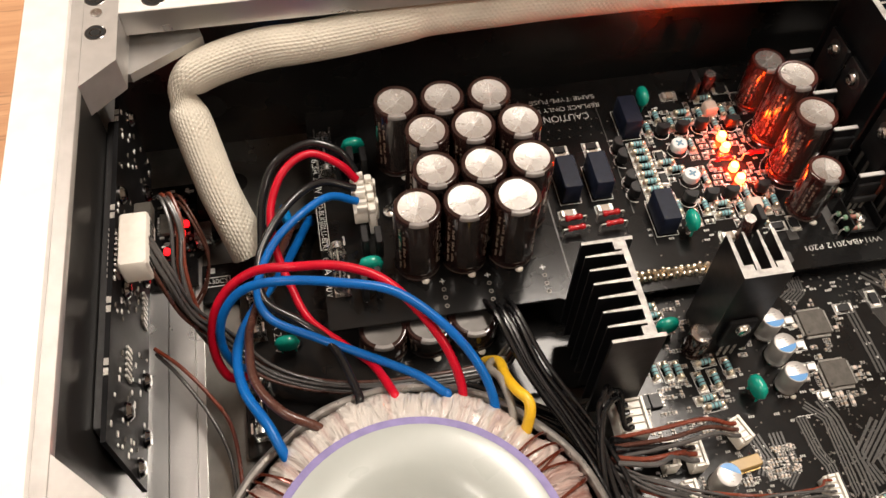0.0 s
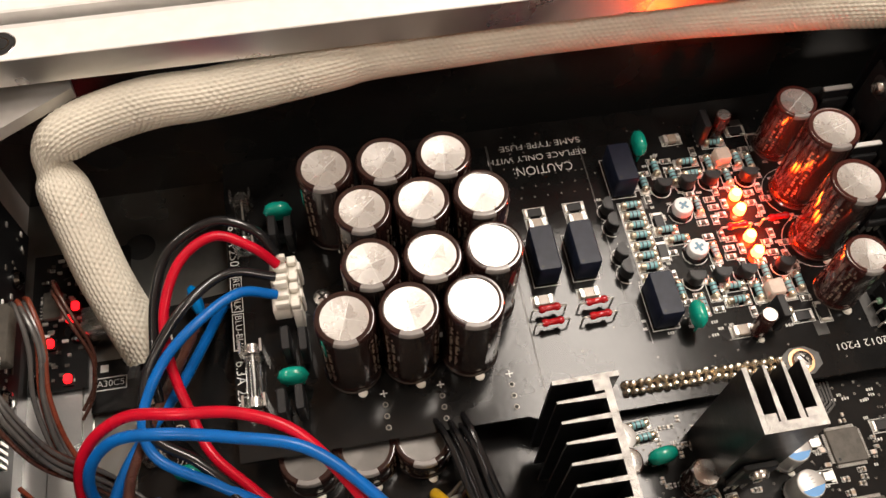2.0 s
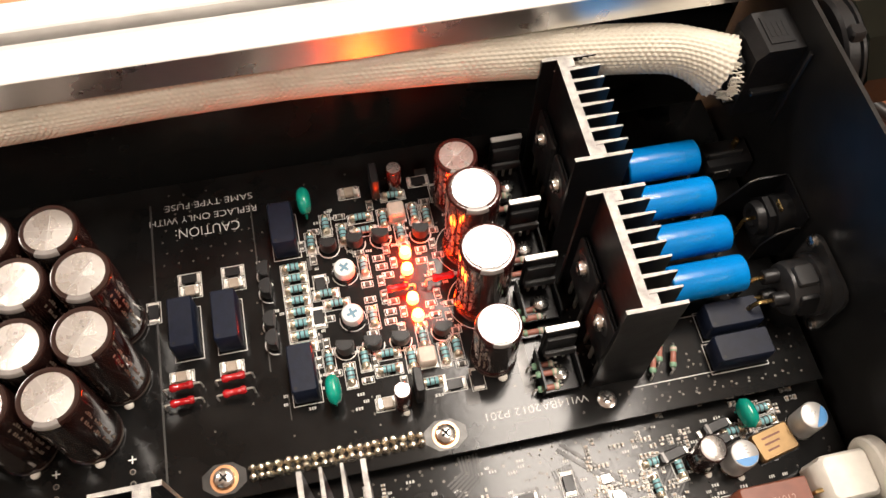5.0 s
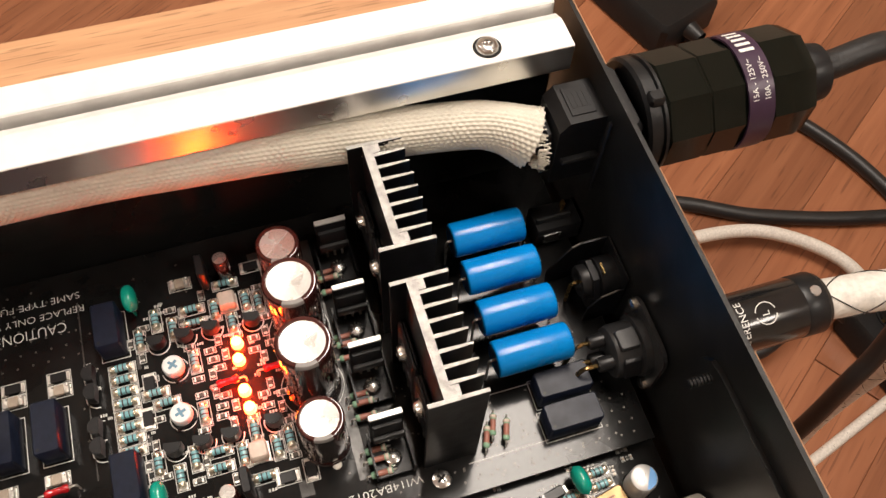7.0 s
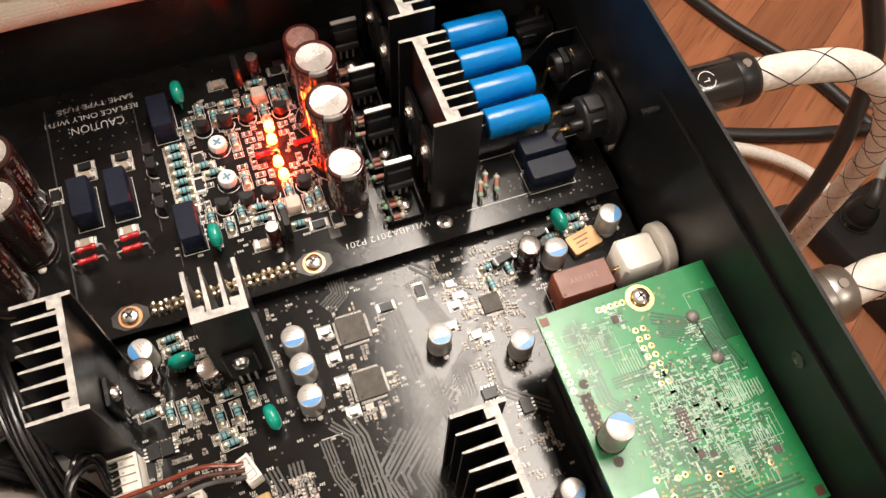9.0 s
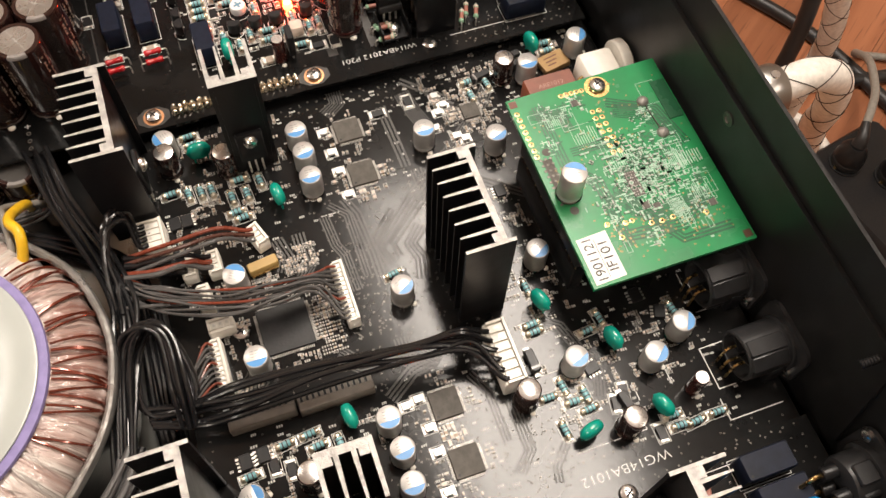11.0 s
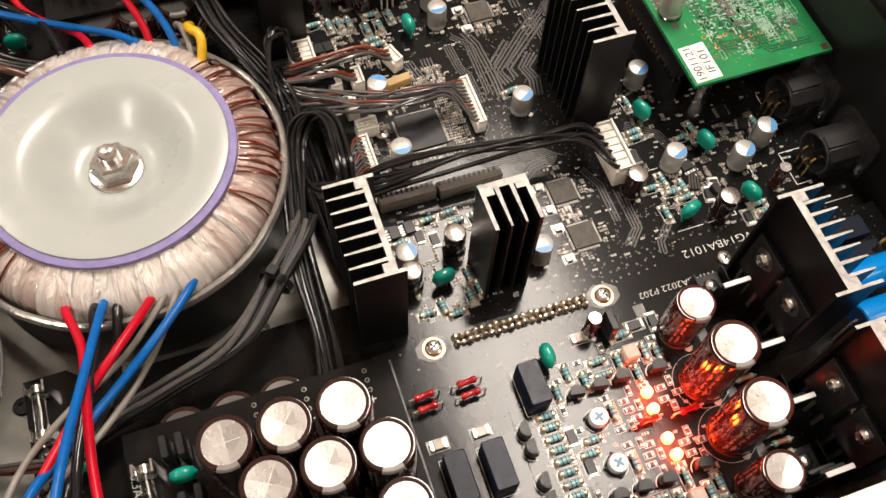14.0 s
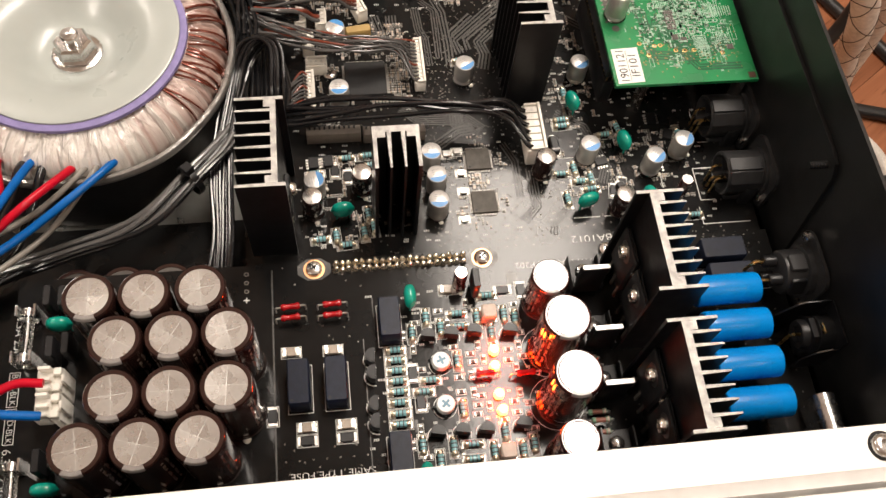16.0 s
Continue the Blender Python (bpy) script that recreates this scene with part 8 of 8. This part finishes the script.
part("ribbon_socket", Shape().box(-16.81, 12.2, 2.6, -16.2, 14.0, 3.1, bev=0.04), CHIP_PLASTIC, fb)
wcon = thing("wire_connector", at(-16.1, 10.65, 4.6), "tall white nylon ribbon connector on the display board", "connector", "board connectors")
part("housing", Shape().box(-0.45, -1.0, 0.0, 0.45, 1.0, 1.0, bev=0.07), WHITE_NYLON, wcon)
for k in range(9):
    part("slot", Shape().box(0.452, -0.86 + 0.2 * k, 0.25, 0.47, -0.74 + 0.2 * k, 0.7), SHADOW_GAP, wcon)
ib = thing("indicator_board", None, "small black board with red lights behind the front panel", "circuit board")
part("substrate", Shape().prism([(-17.3, 12.9), (-15.45, 12.9), (-15.45, 14.2), (-14.15, 15.4), (-14.15, 17.9), (-17.3, 17.9)], -1.16, -1.0), PCB, ib)
ri = random.Random(21)
smd = Shape()
for _ in range(70):
    x, y, w = ri.uniform(-17.1, -15.65), ri.uniform(13.1, 17.6), ri.uniform(0.07, 0.2)
    smd.box(x, y, -0.998, x + w, y + 0.1, -0.94, ri.choice((0, 1, 2, 2)))
tagged(part("surface_mount_part", smd, [SILK, SOLDER, CHIP_PLASTIC], ib), kind="stuff")
for x, y in ((-15.75, 14.7), (-15.9, 17.2), (-16.9, 13.3), (-14.6, 17.3)):
    part("screw", Shape().lathe([(0.26, 0), (0.26, 0.07), (0.18, 0.18), (0, 0.2)], 16), DARK_CHROME, ib, "", at(x, y, -0.998))
part("chip", Shape().box(-16.9, 15.4, -0.998, -16.3, 16.4, -0.82, bev=0.03), CHIP_PLASTIC, ib)
for k in range(7):
    for x in (-17.0, -16.29):
        part("leg", Shape().box(x, 15.46 + 0.13 * k, -0.998, x + 0.09, 15.51 + 0.13 * k, -0.9), SOLDER, ib)
part("header", Shape().box(-15.3, 16.0, -0.998, -14.9, 17.4, -0.4, bev=0.03), BLACK_PLASTIC, ib)
part("bracket", Shape().box(-15.42, 14.45, -0.998, -14.75, 14.62, -0.2, bev=0.02).box(-15.42, 14.622, -0.32, -14.75, 15.3, -0.2, bev=0.02), STEEL, ib, "small bent steel bracket")
for x, y, z in ((-16.0, 13.2, -1.0), (-16.0, 15.3, -1.0), (-15.85, 15.75, -1.0), (-16.6, 14.5, -1.0)):
    d = thing("indicator_led", at(x, y, z), "glowing red indicator light low behind the front panel", "LED", "red LEDs")
    part("lens", Shape().box(-0.12, -0.15, 0.1, 0.12, 0.15, 0.27, bev=0.05), RED_GLOW, d)
    part("base", Shape().box(-0.15, -0.19, 0.004, 0.15, 0.19, 0.1), BLACK_PLASTIC, d)

for dy in (0.0, 0.3):
    wire("wire", [(-16.3, 16.2 - dy, -0.9), (-16.0, 15.9 - dy, 0.6), (-15.5, 15.0 - dy, 1.9), (-15.0, 14.0 - dy, 1.7), (-14.75, 13.3 - dy, 0.6), (-15.0, 12.6 - dy, -0.3), (-15.5, 12.1 - dy, -0.9)], 0.055, BROWN_WIRE, "thin rust-brown wire looping in the front corner", "thin brown wires")

# small control board lying behind the front panel on the other side
cb = thing("control_board", None, "small black control board with double pin rows behind the front panel", "circuit board")
part("substrate", Shape().box(-17.2, -15.2, -1.2, -15.75, -8.9, -1.05), PCB, cb)
part("header", Shape().box(-16.5, -14.9, -1.045, -15.95, -9.2, -0.6, bev=0.03), BLACK_PLASTIC, cb, "long black pin header")
for k in range(22):
    for j in (0, 1):
        part("pin", Shape().box(-16.4 + 0.28 * j, -14.75 + 0.254 * k, -0.595, -16.33 + 0.28 * j, -14.68 + 0.254 * k, -0.25), SOLDER, cb)
loom("wiring_loom", [(-16.2, -9.4, 0.4), (-15.2, -9.0, 0.8), (-14.5, -8.2, 0.9), (-14.2, -7.0, 0.9), (-14.0, -5.6, 0.8), (-14.1, -4.2, 0.6), (-14.8, -3.0, 0.2), (-15.6, -2.4, -0.6), (-16.0, -2.2, -1.1)], 7, 0.06, 0.28, [BLACK_WIRE, GREY_WIRE], "thin black wires curling behind the front panel", "grey looms", 15)
loom("wiring_loom", [(-16.6, -7.6, -0.6), (-15.6, -8.4, -0.2), (-14.6, -8.9, 0.0), (-13.4, -9.1, -0.2), (-12.4, -9.4, -0.5)], 7, 0.07, 0.3, [GREY_WIRE, GREY_WIRE, BROWN_WIRE], "thin grey wires running under the power wires", "grey looms", 16)

# ---- behind the unit ----
plug = thing("mains_plug", at(18.9, 18.0, 4.4), "smoky black round mains plug with a purple printed band", "plug")
part("nose", Shape().box(-0.2, -1.35, -1.0, 0.9, 1.35, 1.2, bev=0.2), BLACK_PLASTIC, plug)
part("collar", Shape().lathe([(0, 0.9), (1.8, 0.9), (1.9, 1.0), (1.9, 1.3), (1.8, 1.34), (1.8, 1.42), (1.9, 1.46), (1.9, 1.56), (1.75, 1.6), (0, 1.6)], 40, axis="x"), BLACK_PLASTIC, plug)
part("collar_tab", Shape().box(1.0, -1.0, 1.55, 1.5, -0.55, 1.95, bev=0.08), BLACK_PLASTIC, plug)
part("screw", Shape().lathe([(0.2, 0.0), (0.2, 0.1), (0.1, 0.16), (0, 0.16)], 14, axis="y").moved(Matrix.Translation((1.2, -1.9, -0.4)) @ Matrix.Rotation(math.pi, 4, "X")), STEEL, plug)
shell = part("shell", Shape().lathe([(0, 1.6), (1.76, 1.6), (1.86, 1.7), (1.86, 3.0), (1.82, 3.04), (1.82, 3.1), (1.86, 3.14), (1.86, 4.2), (1.82, 4.24), (1.82, 5.2), (1.86, 5.24), (1.86, 6.35), (1.76, 6.75), (1.3, 7.0), (0.9, 7.05), (0, 7.05)], 9, axis="x"), GLOSS_BLACK, plug)
part("band", Shape().lathe([(1.8, 4.28), (1.875, 4.28), (1.875, 5.16), (1.8, 5.16)], 48, axis="x"), PURPLE_BAND, shell, "purple printed band")


def round_print(words, x, size, parent, r, centre_deg, material, spin=90):
    """Words wrapped round a barrel along x, reading round it."""
    cu = bpy.data.curves.new("lettering", "FONT")
    cu.body, cu.size, cu.align_x, cu.align_y = words, size * C, "CENTER", "CENTER"
    tmp = bpy.data.objects.new("lettering", cu)
    me_ = bpy.data.meshes.new_from_object(tmp)
    bpy.data.objects.remove(tmp)
    me_.materials.clear()
    me_.materials.append(material)
    for v_ in me_.vertices:
        u, w = v_.co.x / C, v_.co.y / C
        a = radians(centre_deg) - u / r
        v_.co = Vector(((x - w) * C, r * math.cos(a) * C, r * math.sin(a) * C))
    return part("lettering", me_, None, parent)


round_print("15A - 125V~", 4.52, 0.27, shell, 1.882, 118, SILK)
round_print("10A - 250V~", 4.92, 0.27, shell, 1.882, 118, SILK)
for k in range(5):
    a0 = radians(52 + 8 * k)
    part("print_bar", Shape().add([(x_, 1.884 * math.cos(a_), 1.884 * math.sin(a_)) for x_, a_ in ((4.45, a0), (4.95, a0), (4.95, a0 + 0.07), (4.45, a0 + 0.07))], [(0, 1, 2, 3)]), SILK, shell)
part("gland", Shape().lathe([(0, 7.06), (1.0, 7.06), (1.05, 7.2), (0.95, 7.9), (0, 7.9)], 28, axis="x"), BLACK_PLASTIC, plug)


def long_cable(name, pts, r, material, label, group, braid_marks=False):
    t = thing(name, None, label, "cable", group)
    line_ = smooth_path(pts, 10)
    part("jacket", Shape().tube(line_, r, 20), material, t)
    if braid_marks:
        for ph, turn in ((0.0, 1.0), (math.pi, 1.0), (0.0, -1.0), (math.pi, -1.0)):
            s = []
            side = Vector((0, 0, 1))
            dist = 0.0
            fine = smooth_path(pts, 24)
            for i, p in enumerate(fine):
                t_ = (fine[min(i + 1, len(fine) - 1)] - fine[max(i - 1, 0)]).normalized()
                side = (side - t_ * side.dot(t_)).normalized()
                o = t_.cross(side)
                if i:
                    dist += (p - fine[i - 1]).length
                a = ph + turn * dist * 0.9 / r * 0.8
                s.append(p + (side * math.cos(a) + o * math.sin(a)) * (r + 0.01))
            part("tracer_thread", Shape().tube(s, 0.022, 5), BLACK_WIRE, t)
    return t


long_cable("power_cable", [(26.8, 18.0, 4.5), (30.5, 18.2, 4.3), (33.8, 17.2, 0.5), (35.6, 15.6, -3.4), (36.1, 14.5, -6.0), (36.0, 13.4, -9.5), (35.2, 12.4, -13.0), (33.9, 11.6, -17.0), (33.0, 10.0, -32.0), (38.0, 6.0, -60.0), (52.0, 0.0, ZF + 1.0), (70.0, -8.0, ZF + 1.0)], 0.5, BLACK_RUBBER, "thick black mains cable", "mains cables")


SATIN_STEEL = mat("satin_nickel_sleeve", (0.34, 0.325, 0.305), 0.36, 1.0, var=0.12, scale=120)


def xlr_plug(y, z, second):
    p = thing("balanced_plug", at(18.8, y, z), "black carbon balanced plug with white lettering" if not second else "metal-tipped balanced plug on a white braided cable", "plug", "balanced plugs")
    L_ = 3.6 if second else 5.4
    part("barrel", Shape().lathe([(0, 0), (0.95, 0.0), (0.98, 0.1), (0.98, L_ - 0.2), (0.93, L_ - 0.05), (0.6, L_), (0, L_)], 36, axis="x"), SATIN_STEEL if second else CARBON, p)
    part("strain_ring", Shape().lathe([(0.985, L_ - 0.9), (1.0, L_ - 0.85), (1.0, L_ - 0.2), (0.985, L_ - 0.18)], 36, axis="x"), SATIN_STEEL if second else BLACK_PLASTIC, p)
    part("screw", Shape().lathe([(0.2, 0.97), (0.17, 1.03), (0, 1.03)], 14, at=(L_ - 0.5, 0, 0)), STEEL, p)
    if not second:
        round_print("REFERENCE", 2.35, 0.34, p, 0.99, 122, SILK)
        round_print("L", 3.1, 0.34, p, 0.995, 104, SILK)
        o = Shape().lathe([(0.33, 0.0), (0.36, 0.0)], 24).moved(Matrix.Rotation(radians(14), 4, "X") @ Matrix.Translation((3.1, 0, 0.975)))
        part("ring_mark", o, SILK, p)
    return p


xlr_plug(11.2, 1.9, False)
xlr_plug(2.0, 2.4, True)
xlr_plug(-11.2, 1.9, True)
long_cable("audio_cable", [(24.1, 11.2, 1.9), (26.5, 10.9, 1.95), (28.6, 10.5, 1.6), (31.2, 10.3, -0.6), (34.2, 10.9, -5.0), (36.6, 11.7, -10.0), (38.2, 12.6, -15.0), (39.5, 13.0, -30.0), (43.0, 12.0, -55.0), (54.0, 14.0, ZF + 1.2), (80.0, 22.0, ZF + 1.2)], 0.66, WHITE_BRAID, "white braided audio cable with dark tracer threads", "audio cables", True)
long_cable("audio_cable", [(22.3, 2.0, 2.4), (24.0, 2.2, 2.3), (25.8, 2.4, 1.1), (27.4, 3.0, -2.0), (28.5, 3.8, -5.0), (30.3, 4.7, -9.0), (32.0, 5.4, -16.0), (36.0, 6.0, -40.0), (48.0, 8.0, ZF + 1.2), (60.0, 4.0, ZF + 1.2)], 0.66, WHITE_BRAID, "white braided audio cable with dark tracer threads", "audio cables", True)
long_cable("audio_cable", [(22.3, -11.2, 1.9), (27, -11.3, 1.8), (31, -11.6, -1), (32, -12, -10), (35, -14, -40), (45, -18, ZF + 1.2)], 0.66, WHITE_BRAID, "white braided audio cable with dark tracer threads", "audio cables", True)
FC = "floor cables"
long_cable("floor_cable", [(50, 58, ZF + 1.0), (62, 53, ZF + 1.0), (72, 48, ZF + 1.0), (90, 43, ZF + 1.0), (125, 38, ZF + 1.0)], 1.0, BLACK_RUBBER, "black cable lying on the wooden floor", FC)
long_cable("floor_cable", [(70, 98, ZF + 1.0), (76, 80, ZF + 1.0), (81, 67, ZF + 1.0), (89, 52, ZF + 1.0), (94, 31, ZF + 1.0), (98, 5, ZF + 1.0)], 1.0, BLACK_RUBBER, "black cable lying on the wooden floor", FC)
long_cable("floor_cable", [(48, 46, ZF + 2.6), (60, 47, ZF + 2.6), (70, 45, ZF + 2.6), (78, 38, ZF + 2.2), (80, 28, ZF + 1.0), (84, 10, ZF + 1.0)], 0.9, WHITE_BRAID, "thin white cable lying on the wooden floor", FC)
long_cable("floor_cable", [(45, 40, ZF + 4.0), (58, 30, ZF + 3.5), (70, 33, ZF + 4.5), (76, 26, ZF + 1.6), (84, -4, ZF + 1.0)], 1.1, BLACK_RUBBER, "black cable lying on the wooden floor", FC)
strip = thing("power_strip", at(82, 16, ZF, 12), "black power strip on the floor with plugs in it", "power strip")
part("body", Shape().box(-6, -14, 0.0, 8, 17, 5.0, bev=0.6), BLACK_PLASTIC, strip)
for x, y in ((0.4, -8.0), (1.4, 1.0), (2.4, 8.6), (-1.3, 13.5)):
    part("outlet", Shape().lathe([(2.2, 5.01), (2.2, 5.3), (1.9, 5.3), (1.8, 5.05), (0, 5.05)], 24, at=(x, y, 0)), BLACK_RUBBER, strip)
    part("earth_clip", Shape().box(x - 2.1, y - 0.2, 5.1, x - 1.6, y + 0.2, 5.6), GOLD, strip)


def strip_plug(x, y, boot):
    p = thing("mains_plug", at(82, 16, ZF, 12) @ at(x, y, 5.302), "round black mains plug standing in the power strip", "plug", "strip plugs")
    part("body", Shape().lathe([(0, 0.0), (1.85, 0.0), (1.98, 0.2), (2.02, 1.6), (1.85, 2.6), (1.45, 3.4), (1.1, 4.0), (0, 4.0)], 32), BLACK_PLASTIC, p)
    part("grip", Shape().lathe([(2.025, 0.7), (2.1, 0.8), (2.1, 1.2), (2.025, 1.3)], 32), BLACK_RUBBER, p)
    part("boot", Shape().tube(smooth_path(boot, 5), [1.0 - 0.028 * k for k in range(len(smooth_path(boot, 5)))], 14), BLACK_RUBBER, p)


strip_plug(-1.3, 13.5, [(0, 0, 3.9), (0.3, 0.2, 4.7), (1.0, 0.8, 5.3), (1.9, 1.6, 5.7)])
strip_plug(2.4, 8.6, [(0, 0, 3.9), (0.2, 0.1, 4.9), (0.8, 0.3, 5.6), (1.8, 0.7, 6.0)])
long_cable("floor_cable", [(79.2, 30.6, ZF + 10.9), (81.2, 32.6, ZF + 11.3), (84.0, 35.6, ZF + 10.6), (87.6, 41.0, ZF + 8.6), (90.2, 45.2, ZF + 4.6), (93.5, 47.0, ZF + 1.0), (98.0, 45.0, ZF + 0.8), (112.0, 38.0, ZF + 0.8)], 0.55, SCREEN_GREY, "grey mains cable rising from a plug in the strip", FC)
long_cable("floor_cable", [(84.0, 25.9, ZF + 11.2), (86.2, 26.9, ZF + 11.2), (90.0, 28.0, ZF + 8.0), (94.0, 27.0, ZF + 2.0), (99.0, 24.0, ZF + 0.8), (112.0, 16.0, ZF + 0.8)], 0.55, BLACK_RUBBER, "black mains cable rising from a plug in the strip", FC)
adapter = thing("power_adapter", at(72, 89, ZF, 20), "black power adapter lying on the floor", "adapter")
part("body", Shape().box(-6, -9, 0, 6, 9, 6, bev=0.8), BLACK_PLASTIC, adapter)
part("cable_boot", Shape().lathe([(1.0, -11.5), (1.4, -9.0), (0, -9.0)], 16, at=(0, 0, 3), axis="y"), BLACK_RUBBER, adapter)

# floor planks: oblique rows, cut off at the walls
PLANK_WOOD = wood("red_brown_parquet_plank", (0.40, 0.16, 0.078), (0.27, 0.098, 0.045), "x", 0.5, 0.33)
plank_meshes = {}


def plank_mesh(length):
    if length not in plank_meshes:
        h = length / 2
        plank_meshes[length] = Shape().box(-h, -5.6, -0.34, h, 5.6, 0.0, bev=0.06).mesh("plank", [PLANK_WOOD])
    return plank_meshes[length]


turn_c, turn_s = math.cos(radians(35)), math.sin(radians(35))
for i in range(-36, 37):
    v = i * 11.24
    spans = []
    for lo, hi, d, e in ((WALLX[0] + 4, WALLX[1] - 4, turn_c, -v * turn_s + 60), (WALLY[0] + 4, WALLY[1] - 4, turn_s, v * turn_c - 40)):
        spans.append(((lo - e) / d, (hi - e) / d))
    u0, u1 = max(spans[0][0], spans[1][0]), min(spans[0][1], spans[1][1])
    u = -720.0 + (75 if i % 2 else 0) + 16 * (i % 3)
    while u < u1:
        a, b = max(u, u0), min(u + 149.8, u1)
        if b - a > 10:
            n = round((b - a) / 5) * 5 - 0.2
            part("plank", plank_mesh(n), None, floor, "", at((a + b) / 2 * turn_c - v * turn_s + 60, (a + b) / 2 * turn_s + v * turn_c - 40, ZF, 35))
        u += 150.0
